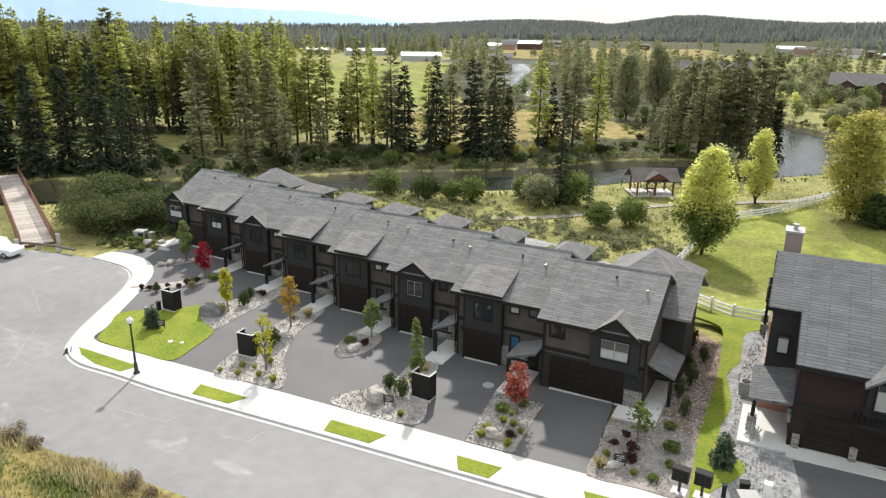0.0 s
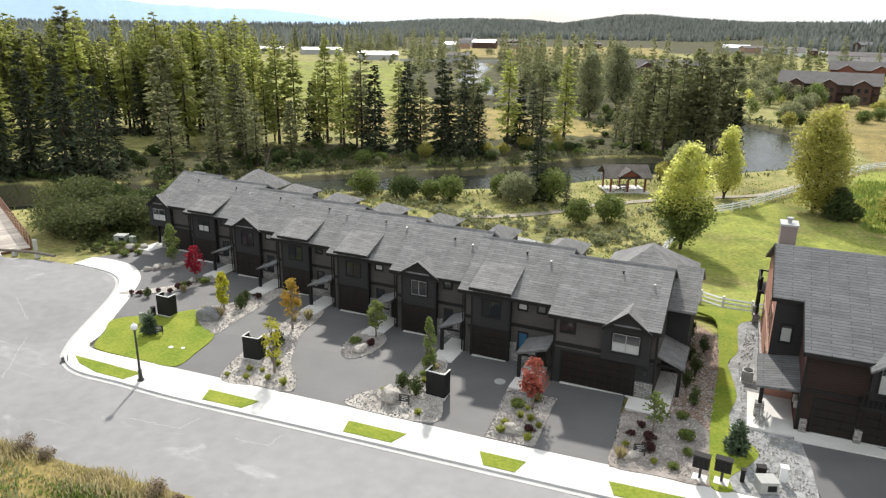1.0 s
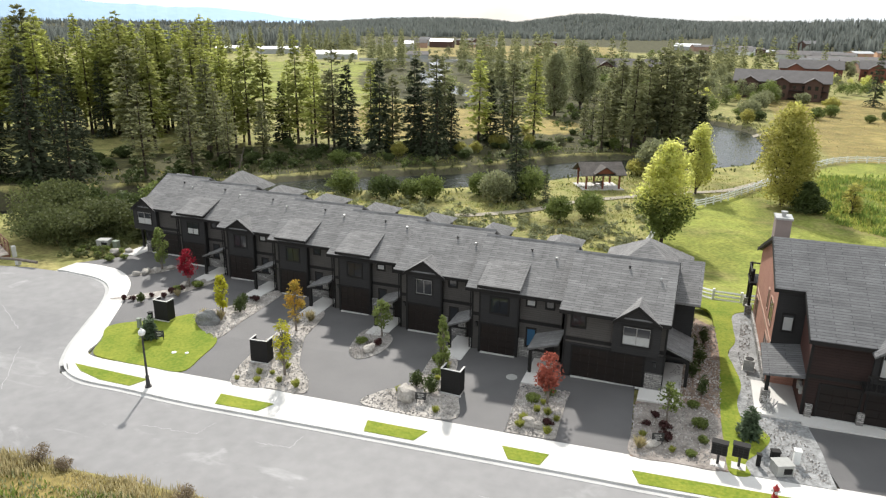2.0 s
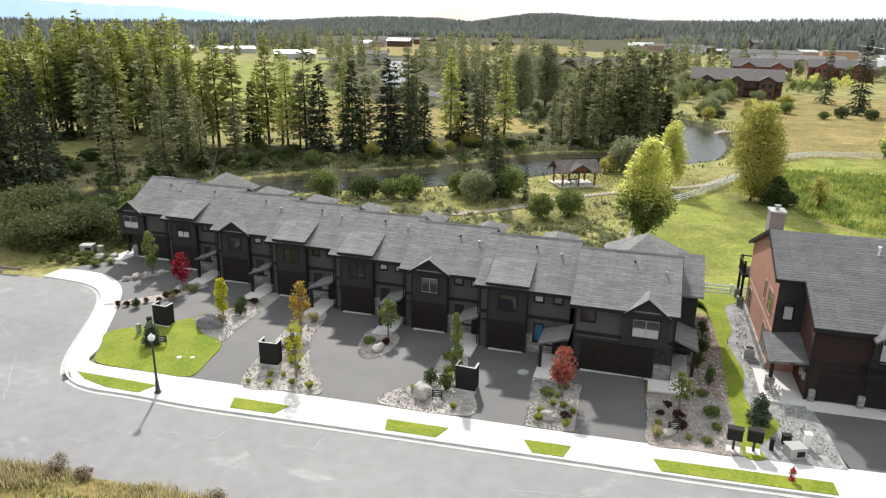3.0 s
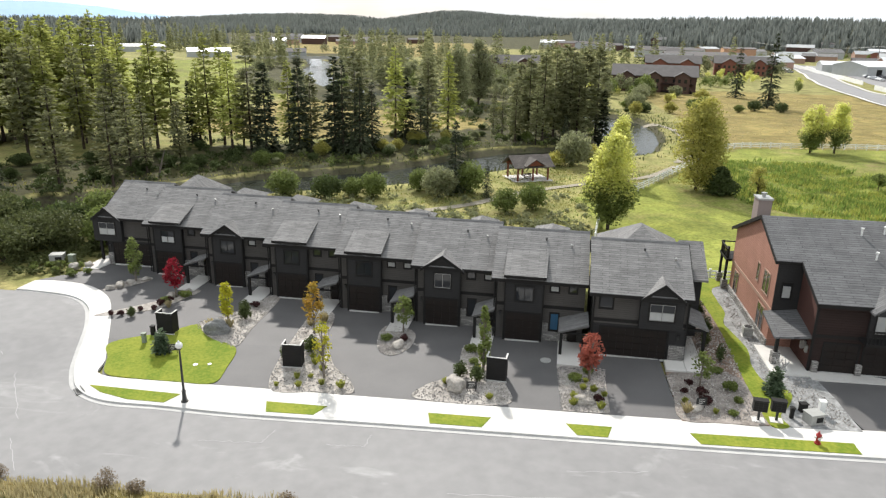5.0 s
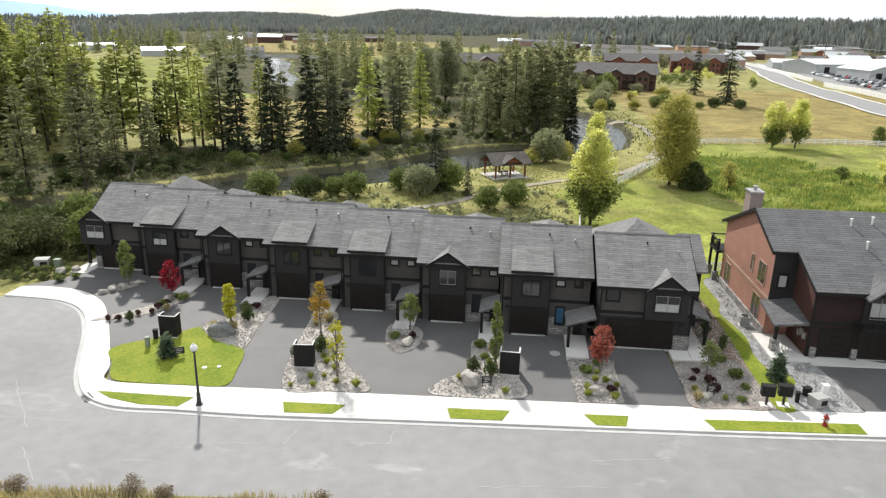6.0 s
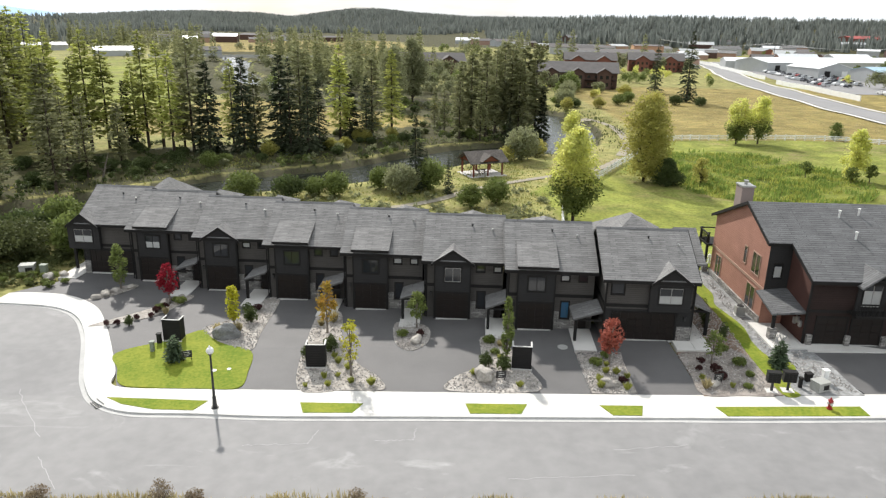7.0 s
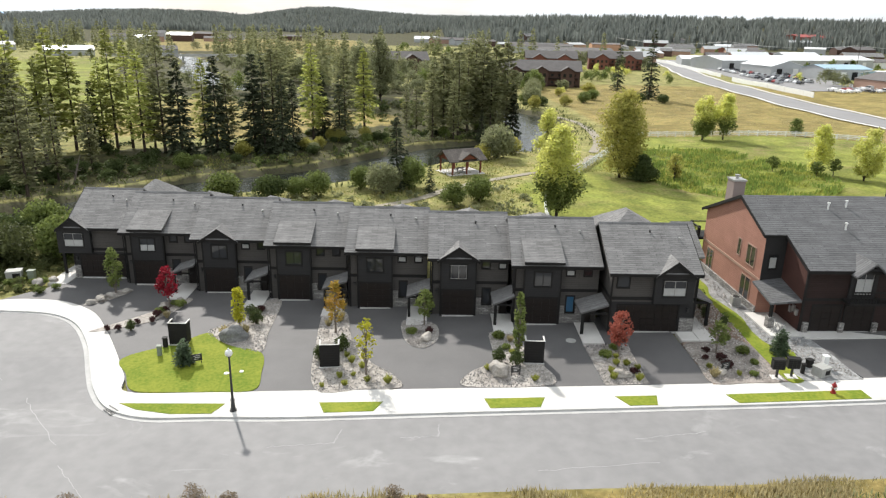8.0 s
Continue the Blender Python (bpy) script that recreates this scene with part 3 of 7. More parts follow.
# lots: dark driveways under everything, up to the fronts
LOTS = [(-62.3, 51.0), (-60.0, 51.2), (-56.5, 50.5), (-53.2, 48.1), (-50.8, 44.5), (-48.6, 40.5), (-46.77, 36.91), (-45.87, 34.90), (-40.70, 34.50), (-34.10, 34.27), (-23.93, 33.85), (-9.67, 33.29), (-6.11, 33.23),
        (-6.2, 41.5), (-11, 44), (-18, 46), (-25, 48), (-32, 50), (-39, 52.5), (-46, 55), (-53, 57.5), (-58, 57.5), (-59.5, 54.0)]
laid("driveway", LOTS, -0.012, M_ASPHALT_NEW, "dark asphalt driveways in front of the row", "driveway")
for strip in ([(-45.91, 33.49), (-38.99, 32.93), (-39.60, 31.76), (-42.25, 31.91), (-44.59, 32.62)], [(-32.88, 32.62), (-28.71, 32.42), (-29.32, 31.30), (-32.48, 31.35)],
              [(-22.04, 32.32), (-18.02, 32.17), (-18.53, 31.00), (-21.79, 31.10)], [(-13.34, 31.96), (-10.54, 31.86), (-10.90, 30.69), (-12.73, 30.74)],
              [(-5.91, 31.66), (3.46, 31.56), (3.46, 30.44), (-5.50, 30.54)]):
    laid("grass_verge", strip, 0.03, M_LAWN, "narrow mown grass verge set in the pavement", "grass verge")
laid("lawn", curve_points([(-47.74, 39.30), (-46.76, 37.18), (-45.75, 35.13), (-43.75, 34.68), (-40.20, 34.50), (-37.45, 34.54), (-37.29, 36.65), (-37.72, 39.39), (-40.2, 40.7), (-41.4, 41.8), (-42.6, 43.2), (-44.4, 41.5)], 5), 0.04, M_LAWN,
     "bright mown front lawn between driveways", "lawn")
GRAVEL_LABEL = "tan crushed gravel planting bed between driveways"
laid("gravel_bed", curve_points([(-42.6, 43.3), (-40.9, 45.3), (-39.4, 48.2), (-38.9, 49.9), (-37.7, 49.4), (-37.8, 43.0), (-37.81, 39.65), (-40.2, 40.75)], 5), 0.03, M_GRAVEL, GRAVEL_LABEL, "gravel bed")
laid("gravel_bed", curve_points([(-33.39, 34.45), (-33.9, 41.3), (-33.7, 47.2), (-31.9, 46.4), (-31.3, 41.9), (-30.40, 39.39), (-29.51, 37.45), (-28.10, 35.93), (-27.49, 34.22), (-30.03, 34.18)], 5), 0.03, M_GRAVEL, GRAVEL_LABEL, "gravel bed")
laid("gravel_bed", curve_points([(-27.15, 44.4), (-24.7, 43.6), (-24.6, 40.7), (-25.90, 39.39), (-27.1, 40.8)], 5), 0.03, M_GRAVEL, GRAVEL_LABEL, "gravel bed")
laid("gravel_bed", curve_points([(-23.11, 34.04), (-22.53, 35.84), (-20.74, 37.36), (-20.5, 41.5), (-18.8, 41.3), (-18.16, 38.60), (-17.29, 36.47), (-17.11, 33.85)], 5), 0.03, M_GRAVEL, GRAVEL_LABEL, "gravel bed")
laid("gravel_bed", [(-13.5, 38.4), (-13.5, 33.5), (-10.45, 33.45), (-10.34, 38.6)], 0.03, M_GRAVEL, GRAVEL_LABEL, "gravel bed")
laid("gravel_bed", curve_points([(-52.0, 44.0), (-48.4, 45.4), (-46.8, 47.2), (-45.6, 50.3), (-46.5, 50.6), (-47.8, 48.4), (-49.5, 46.6)], 5), 0.03, M_GRAVEL, GRAVEL_LABEL, "gravel bed")
laid("gravel_bed", curve_points([(-54.6, 49.6), (-53.0, 50.6), (-51.6, 52.9), (-52.4, 53.4), (-53.8, 52.0)], 5), 0.03, M_GRAVEL, GRAVEL_LABEL, "gravel bed")
laid("mulch_bed", [(-6.1, 33.05), (-0.8, 33.0), (-0.8, 37.7), (-0.7, 41.8), (-0.36, 46.7), (-0.42, 52.4), (-2.0, 54.2), (-4.0, 53.5), (-4.2, 44), (-4.2, 39.0), (-6.05, 38.9)], 0.03, M_BARK_MULCH, "planting bed of brown bark mulch and gravel", "mulch bed")
laid("gravel_bed", curve_points([(-6.08, 33.2), (-3.5, 33.05), (-0.95, 33.1), (-0.95, 35.5), (-1.0, 38.2), (-2.4, 39.4), (-4.3, 39.0), (-5.95, 38.6), (-6.05, 36)], 4), 0.036, M_GRAVEL_BROWN, "grey-brown crushed gravel beside the end driveway", "gravel bed")
STRIP_WEST = [(-0.74, 33.0), (-0.85, 35.5), (-0.91, 37.7), (-0.8, 41.8), (-0.46, 46.7), (-0.52, 52.4), (-0.92, 56.4), (-4, 58.5)]
STRIP_EAST = [(4, 58.5), (1.3, 56.0), (0.93, 53.3), (0.87, 50.2), (0.18, 47.9), (0.4, 45.8), (0.66, 43.0), (0.18, 40.3), (0.44, 38.2), (1.33, 37.6), (1.75, 36.8), (1.15, 35.5), (0.2, 34.2), (0.33, 33.0)]
laid("lawn", curve_points(STRIP_WEST + STRIP_EAST, 5), 0.046, M_LAWN, "winding strip of mown lawn between the houses", "lawn")
laid("gravel_bed", [(-0.1, 33.0), (4.6, 32.95), (4.4, 36.5), (4.1, 38.4), (3.6, 44), (4.0, 56.5), (1.0, 56.5), (0.6, 50), (-0.1, 46), (0.2, 42), (-0.3, 39.5), (0.0, 36)], 0.026, M_GRAVEL_GREY, "grey gravel bed along the red house", "gravel bed")
laid("driveway", [(4.78, 33.13), (60, 33.03), (60, 40), (3.6, 40), (4.05, 37.36)], -0.012, M_ASPHALT_NEW, "dark asphalt driveway in front of the red house", "driveway")

M_SEAL = material("crack_sealant", (0.36, 0.355, 0.35), (0.30, 0.295, 0.29), 0.8)
# pale sealed cracks in the street
cr = random.Random(31)
for x0, y0, x1, y1 in ((-35.4, 28.0, -31.6, 28.1), (-31.6, 28.1, -31.2, 29.6), (-27.6, 28.3, -25.3, 28.4), (-25.3, 28.4, -25.2, 29.7), (-20, 24.5, -13, 24.8), (-13.5, 27.2, -9, 27.6), (-47, 27, -44.5, 24), 
                       (-52.37, 34.66, -48, 29), (-60, 40, -55, 37)):
    n = 14
    pts = [(x0 + (x1 - x0) * k / n + cr.uniform(-0.07, 0.07), y0 + (y1 - y0) * k / n + cr.uniform(-0.09, 0.09)) for k in range(n + 1)]
    solid("crack_seal", ribbon(pts, 0.022, lambda x, y: lot(x, y) - 0.124), M_SEAL, "thin pale sealed crack in the street", "crack seal", kind="structure")


# ---- the row of townhouses ----
EAVE, RIDGE, RUN = 5.06, 7.72, 5.0


def roof_plate(bm, u0, u1, v0, z0, v1, z1, thick=0.16):
    """A sloping roof plate between two level edges."""
    slab_between(bm, [(u0, v0, z0), (u1, v0, z0), (u1, v1, z1), (u0, v1, z1)], thick)


def wedge(bm, outline, u0, u1):
    """An outline in y and z, run from u0 to u1 along x."""
    a = [bm.verts.new((u0, v, z)) for v, z in outline]
    b = [bm.verts.new((u1, v, z)) for v, z in outline]
    n = len(a)
    bm.faces.new(a)
    bm.faces.new(b[::-1])
    for i in range(n):
        bm.faces.new((a[i], b[i], b[(i + 1) % n], a[(i + 1) % n]))


def piece(name, mat, parent, boxes, label="", bevel=0.0):
    bm = bmesh.new()
    for b in boxes:
        box(bm, *b, bevel=bevel)
    return part(name, bm, mat, parent, label)


def window(parent, u0, u1, v, z0, z1, panes=2, glass=None, blind=0.0, frame_mat=None, cross=False):
    """A window in a wall that faces the street: casing, frame, panes."""
    t = 0.09
    win = piece("window", M_TRIM, parent, [(u0 - t, u1 + t, v - 0.05, v + 0.02, z1, z1 + t), (u0 - t, u1 + t, v - 0.07, v + 0.02, z0 - t, z0),
                                           (u0 - t, u0, v - 0.05, v + 0.02, z0, z1), (u1, u1 + t, v - 0.05, v + 0.02, z0, z1)], "window with dark casing")
    fm = frame_mat or M_TRIM
    f = 0.05
    bars = [(u0, u1, v - 0.04, v - 0.003, z1 - f, z1), (u0, u1, v - 0.04, v - 0.003, z0, z0 + f)]
    w = (u1 - u0) / panes
    for k in range(panes + 1):
        c = u0 + k * w
        bars.append((max(c - f / 2, u0), min(c + f / 2, u1), v - 0.04, v - 0.003, z0 + f, z1 - f))
    if cross:
        zc = (z0 + z1) / 2
        for k in range(panes):
            bars.append((u0 + k * w + f / 2, u0 + (k + 1) * w - f / 2, v - 0.038, v - 0.003, zc - 0.02, zc + 0.02))
    piece("window_frame", fm, win, bars)
    for k in range(panes):
        piece("pane", glass or M_GLASS, win, [(u0 + k * w + f / 2, u0 + (k + 1) * w - f / 2, v - 0.012, v - 0.004, z0 + f, z1 - f)])
        if blind:
            piece("blind", M_BLIND, win, [(u0 + k * w + f / 2, u0 + (k + 1) * w - f / 2, v - 0.017, v - 0.013, z0 + f, z0 + f + (z1 - z0 - 2 * f) * blind)], "white blind behind the glass")
    return win


def garage_door(parent, u0, u1, v, z0, z1, cols):
    door = piece("garage_door", M_TRIM, parent, [(u0 - 0.12, u0, v - 0.06, v + 0.02, z0, z1 + 0.14), (u1, u1 + 0.12, v - 0.06, v + 0.02, z0, z1 + 0.14), (u0, u1, v - 0.06, v + 0.02, z1, z1 + 0.14)],
                 "dark stained wood overhead garage door")
    h, w = (z1 - z0) / 4, (u1 - u0) / cols
    for r in range(4):
        for c in range(cols):
            piece("panel", M_GARAGE, door, [(u0 + c * w + 0.012, u0 + (c + 1) * w - 0.012, v - 0.035, v + 0.0, z0 + r * h + 0.012, z0 + (r + 1) * h - 0.012)])
    piece("threshold", M_KERB, door, [(u0, u1, v - 0.16, v + 0.01, z0 - 0.1, z0)], "pale concrete sill under the door")
    return door


def wall_lantern(parent, u, v, z):
    return piece("wall_lantern", M_METAL_BLACK, parent, [(u - 0.07, u + 0.07, v - 0.16, v, z, z + 0.28), (u - 0.1, u + 0.1, v - 0.19, v, z + 0.28, z + 0.33)], "small black wall lantern")


def gable(parent, u0, u1, v, rise, back, wall_v):
    """A small cross gable over a bay: two roof plates, rake boards, face."""
    uc, z = (u0 + u1) / 2, EAVE
    o = 0.28
    slope = rise / ((u1 - u0) / 2)
    pl = bmesh.new()
    for s, ue in ((-1, u0 - o), (1, u1 + o)):
        ze = z - slope * o + 0.03
        vback = v + 0.45 + back
        slab_between(pl, [(ue, v, ze), (uc, v, z + rise + 0.03), (uc, vback, z + rise + 0.03), (ue, v + 0.5, ze)][::s], 0.12)
    part("gable_roof", pl, M_SHINGLE, parent, "small shingled cross gable")
    fc = bmesh.new()
    prism(fc, [(u0, z - 0.25), (u1, z - 0.25), (u1, z - 0.05), (uc, z + rise - 0.1), (u0, z - 0.05)], wall_v - 0.003, wall_v + 1.2)
    part("gable_face", fc, M_SIDING_DARK, parent)
    rb = bmesh.new()
    for s, ue in ((-1, u0 - o), (1, u1 + o)):
        ze = z - slope * o
        a = [(ue, v - 0.03, ze - 0.22), (uc, v - 0.03, z + rise - 0.22), (uc, v - 0.03, z + rise + 0.02), (ue, v - 0.03, ze + 0.02)]
        vs = [rb.verts.new(p) for p in a] + [rb.verts.new((p[0], p[1] + 0.05, p[2])) for p in a]
        for f in ((0, 1, 2, 3), (7, 6, 5, 4), (0, 4, 5, 1), (1, 5, 6, 2), (2, 6, 7, 3), (3, 7, 4, 0)):
            rb.faces.new([vs[i] for i in f])
    part("rake_board", rb, M_TRIM, parent)
    fl = bmesh.new()
    rod(fl, (u1 + o - 0.05, v + 0.5, z + 0.06), (uc + 0.02, v + 0.4 + back, z + rise + 0.06), 0.045, sides=5)
    part("valley_flashing", fl, M_METAL_GREY, parent, "bright metal valley flashing")


def townhouse(x, y, width, kind, seed, end=0):
    """One unit of the row. end: -1 for the west end, 1 for the east end."""
    rng = random.Random(seed)
    label = {"gable": "dark grey townhouse with a gabled bay over its garage", "shed": "dark grey townhouse with a shed dormer over its garage",
             "east": "dark grey end townhouse with a double garage", "west": "dark grey end townhouse with a double garage by the cul-de-sac"}[kind]
    th = thing("townhouse", label, "townhouse", pose(x, y, lot(x), 0, 0, -3.5), "townhouses in the row")
    W = width
    # walls: main block, lower storey, rear wing
    piece("wall", M_SIDING_LIGHT, th, [(0.3, W - 0.12, 0.55, 9.5, 2.98, EAVE - 0.05)], "grey brown lap siding, upper storey")
    piece("wall", M_SIDING_LIGHT, th, [(0.3, W - 0.12, 0.55, 9.5, -0.4, 2.72)], "grey brown lap siding, lower storey")
    piece("trim_band", M_TRIM, th, [(0.27, W - 0.12, 0.51, 9.53, 2.72, 2.98)], "dark band between the storeys")
    at = bmesh.new()
    wedge(at, [(0.55, EAVE - 0.05), (9.45, EAVE - 0.05), (RUN, RIDGE - 0.3)], 0.3, W - 0.12)
    part("attic_gable", at, M_SIDING_LIGHT, th)
    piece("rear_wing", M_SIDING_LIGHT, th, [(2.8, W - 1.6, 9.5, 16.5, -2.5, 4.4)])
    # roof
    r = bmesh.new()
    roof_plate(r, -0.05, W + 0.06, 0.0, EAVE, RUN, RIDGE)
    roof_plate(r, -0.05, W + 0.06, 2 * RUN, EAVE, RUN, RIDGE)
    part("roof", r, M_SHINGLE, th, "grey architectural shingle roof")
    f = bmesh.new()
    box(f, -0.05, W + 0.06, -0.03, 0.03, EAVE - 0.26, EAVE - 0.02)
    for ue in ((-0.09,) if end < 0 else (W + 0.06,) if end > 0 else ()):
        for v0, z0 in ((0.0, EAVE), (2 * RUN, EAVE)):
            slab_between(f, [(ue, v0, z0 + 0.02), (ue + 0.04, v0, z0 + 0.02), (ue + 0.04, RUN, RIDGE + 0.02), (ue, RUN, RIDGE + 0.02)], 0.26)
    part("fascia", f, M_TRIM, th, "dark fascia and rake boards")
    c = bmesh.new()
    wedge(c, [(RUN - 0.16, RIDGE - 0.06), (RUN, RIDGE + 0.045), (RUN + 0.16, RIDGE - 0.06)], -0.05, W + 0.06)
    part("ridge_cap", c, M_SHINGLE_DARK, th)
    hz = 6.75 if end else 5.8
    hip = bmesh.new()
    u0, u1, v0, v1, ze = (1.0, W + (1.0 if end > 0 else 0.2), 8.4, 17.2, 4.5) if end else (2.5, W - 1.3, 9.2, 17.2, 4.5)
    uc = (u0 + u1) / 2
    e = [hip.verts.new(p) for p in ((u0, v0, ze), (u1, v0, ze), (u1, v1, ze), (u0, v1, ze))]
    p = [hip.verts.new((uc, 12.9, hz)), hip.verts.new((uc, 13.8, hz))]
    for fc in ((e[0], e[1], p[0]), (e[1], e[2], p[1], p[0]), (e[2], e[3], p[1]), (e[3], e[0], p[0], p[1]), (e[3], e[2], e[1], e[0])):
        hip.faces.new(fc)
    part("rear_roof", hip, M_SHINGLE, th, "low hipped roof over the rear rooms")
    for k in range(2):
        pu, pv = W * (0.55 + 0.27 * k) + rng.uniform(-0.3, 0.3), 3.9 - 0.5 * k + rng.uniform(-0.2, 0.2)
        pz = EAVE + (RIDGE - EAVE) * pv / RUN
        vp = bmesh.new()
        rod(vp, (pu, pv, pz - 0.1), (pu, pv, pz + 0.12), 0.06, sides=8)
        rod(vp, (pu, pv, pz + 0.12), (pu, pv, pz + 0.2), 0.11, 0.08, sides=8)
        part("roof_vent", vp, M_METAL_GREY if k else M_METAL_BLACK, th, "small metal roof vent")
    if kind in ("gable", "shed"):
        b0, b1, bv = 1.0, 3.95, 0.12
        piece("bay_wall", M_SIDING_DARK, th, [(b0, b1, bv, 0.6, -0.4, EAVE - 0.1)], "near-black lap siding on the projecting bay")
        for c in ((b0 - 0.03, b0 + 0.09, bv - 0.03, bv + 0.1, -0.05, EAVE - 0.3), (b1 - 0.09, b1 + 0.03, bv - 0.03, bv + 0.1, -0.05, EAVE - 0.3), (0.27, 0.4, 0.5, 0.62, -0.05, EAVE - 0.3)):
            piece("corner_board", M_TRIM, th, [c])
        garage_door(th, 1.18, 3.78, bv, 0.1, 2.3, 4)
        window(th, 1.85, 3.15, bv, 3.3, 4.5, 2, blind=rng.choice((0.0, 0.0, 0.5)), cross=False, frame_mat=M_FRAME_WHITE if rng.random() < 0.5 else None)
        window(th, 4.45, 5.05, 0.55, 4.1, 4.7, 1, blind=rng.choice((0, 0.7)))
        window(th, 5.85, 6.4, 0.55, 4.1, 4.7, 1, blind=rng.choice((0, 0, 0.7)))
        window(th, 4.55, 5.15, 0.55, 0.95, 2.35, 1, glass=M_GLASS_BLUE if x > -20 else None)
        piece("stone_wainscot", M_STONE, th, [(b1, 5.9, 0.36, 0.56, -0.3, 0.82), (b1, 4.4, 0.36, 0.56, 0.82, 1.5), (5.3, 5.9, 0.36, 0.56, 0.82, 1.5)], "grey stacked ledge stone")
        piece("front_door", M_GARAGE, th, [(6.0, 6.6, 0.46, 0.56, 0.1, 2.15)], "dark entrance door")
        wall_lantern(th, 0.7, 0.55, 1.9)
        # porch in the corner towards the next unit
        pr = bmesh.new()
        slab_between(pr, [(W + 0.2, -2.1, 2.72), (W + 0.2, 0.55, 2.72), (5.2, 0.55, 2.02), (5.2, -2.1, 2.02)], 0.14)
        part("porch_roof", pr, M_SHINGLE, th, "low shingled porch roof")
        piece("porch_beam", M_TRIM, th, [(5.3, W + 0.1, -2.0, -1.88, 1.86, 1.98), (5.3, 5.42, -1.86, 0.5, 1.76, 1.88)])
        piece("porch_post", M_TRIM, th, [(5.32, 5.54, -2.05, -1.83, -0.05, 1.9)], "dark square porch post")
        dp = bmesh.new()
        rod(dp, (0.2, 0.42, 0.1), (0.2, 0.42, EAVE - 0.4), 0.05, sides=6)
        rod(dp, (0.2, 0.42, EAVE - 0.4), (0.2, 0.02, EAVE - 0.2), 0.05, sides=6)
        part("downspout", dp, M_TRIM, th)
    if kind == "gable":
        gable(th, 1.0, 3.95, -0.1, 1.0, 1.9, 0.12)
    if kind == "shed":
        s = bmesh.new()
        v1 = 2.75
        z1 = EAVE + (RIDGE - EAVE) * v1 / RUN + 0.02
        roof_plate(s, 0.92, 4.1, -0.3, EAVE + 0.42, v1, z1, 0.14)
        part("dormer_roof", s, M_SHINGLE, th, "low shed dormer roof")
        ck = bmesh.new()
        wedge(ck, [(0.12, EAVE - 0.12), (0.12, EAVE + 0.36), (2.5, z1 - 0.22), (2.5, EAVE - 0.12)], 1.0, 3.95)
        part("dormer_wall", ck, M_SIDING_DARK, th)
        piece("fascia", M_TRIM, th, [(0.92, 4.1, -0.34, -0.3, EAVE + 0.2, EAVE + 0.41)])
    if kind in ("east", "west"):
        flip = (lambda a, b: (a, b)) if kind == "east" else (lambda a, b: (W - b + 0.15, W - a + 0.15))
        b0, b1 = flip(3.55, 6.6)
        g0, g1 = flip(0.95, 5.65) if kind == "east" else (0.95, 5.0)
        piece("bay_wall", M_SIDING_DARK, th, [(b0, b1, 0.12, 0.6, 2.55, EAVE - 0.1)], "near-black lap siding on the projecting bay")
        piece("wall", M_SIDING_DARK, th, [(0.3, W - 0.12, 0.5, 0.56, -0.4, 2.55)], "dark lap siding round the garage")
        gable(th, b0 + 0.25, b1 - 0.25, -0.1, 1.0, 1.9, 0.12)
        garage_door(th, g0, g1, 0.5, 0.1, 2.3, 8)
        c0 = (b0 + b1) / 2
        window(th, c0 - 0.85, c0 + 0.85, 0.12, 3.25, 4.5, 2, blind=0.5, frame_mat=M_FRAME_WHITE, cross=True)
        if kind == "east":
            window(th, 0.75, 1.65, 0.55, 3.75, 4.7, 1)
        p0, p1 = (5.85, 6.95) if kind == "east" else (0.33, 0.88)
        piece("stone_wainscot", M_STONE, th, [(p0, p1, 0.34, 0.56, -0.3, 1.3)], "grey stacked ledge stone")
        for c in ((0.27, 0.4, 0.46, 0.6, -0.05, EAVE - 0.3), (W - 0.22, W - 0.09, 0.46, 0.6, -0.05, EAVE - 0.3)):
            piece("corner_board", M_TRIM, th, [c])
        wall_lantern(th, (p0 + p1) / 2, 0.5, 1.8)
        s = 1 if kind == "east" else -1
        o = W - 0.12 if kind == "east" else 0.3
        ext = sorted((o, o + s * 1.5))
        piece("side_wing", M_SIDING_DARK, th, [(ext[0], ext[1], 4.9, 9.5, -0.6, EAVE - 0.05)], "dark siding on the side wing")
        er = bmesh.new()
        eo = sorted((o, o + s * 1.85))
        roof_plate(er, eo[0], eo[1], 4.4, EAVE + 0.0, 8.2, EAVE + 1.95, 0.16)
        roof_plate(er, eo[0], eo[1], 12.0, EAVE + 0.0, 8.2, EAVE + 1.95, 0.16)
        part("side_roof", er, M_SHINGLE, th, "grey shingled roof over the side wing")
        pr = bmesh.new()
        cs = [(o, 1.3, 2.95), (o, 4.9, 2.95), (o + s * 1.7, 4.9, 2.3), (o + s * 1.7, 1.3, 2.3)]
        slab_between(pr, cs, 0.14)
        part("porch_roof", pr, M_SHINGLE, th, "low shingled porch roof over the side entrance")
        pp = sorted((o + s * 1.35, o + s * 1.57))
        piece("porch_post", M_TRIM, th, [(pp[0], pp[1], 1.4, 1.62, -0.2, 2.3)], "dark square porch post")
        pb = sorted((o, o + s * 1.62))
        piece("porch_beam", M_TRIM, th, [(pb[0], pb[1], 1.36, 1.5, 2.12, 2.3)])
    return th


UNITS = [(-58.3, 56.1, 5.6, "west"), (-52.9, 54.5, 7.05, "shed"), (-45.9, 52.1, 6.95, "gable"), (-39.05, 49.75, 7.1, "shed"), (-32.0, 47.4, 6.95, "shed"),
         (-25.15, 45.24, 6.7, "gable"), (-18.65, 43.0, 7.15, "shed"), (-11.5, 40.65, 7.1, "east")]
for i, (x, y, w, k) in enumerate(UNITS):
    townhouse(x, y, w, k, 10 + i, {"west": -1, "east": 1}.get(k, 0))


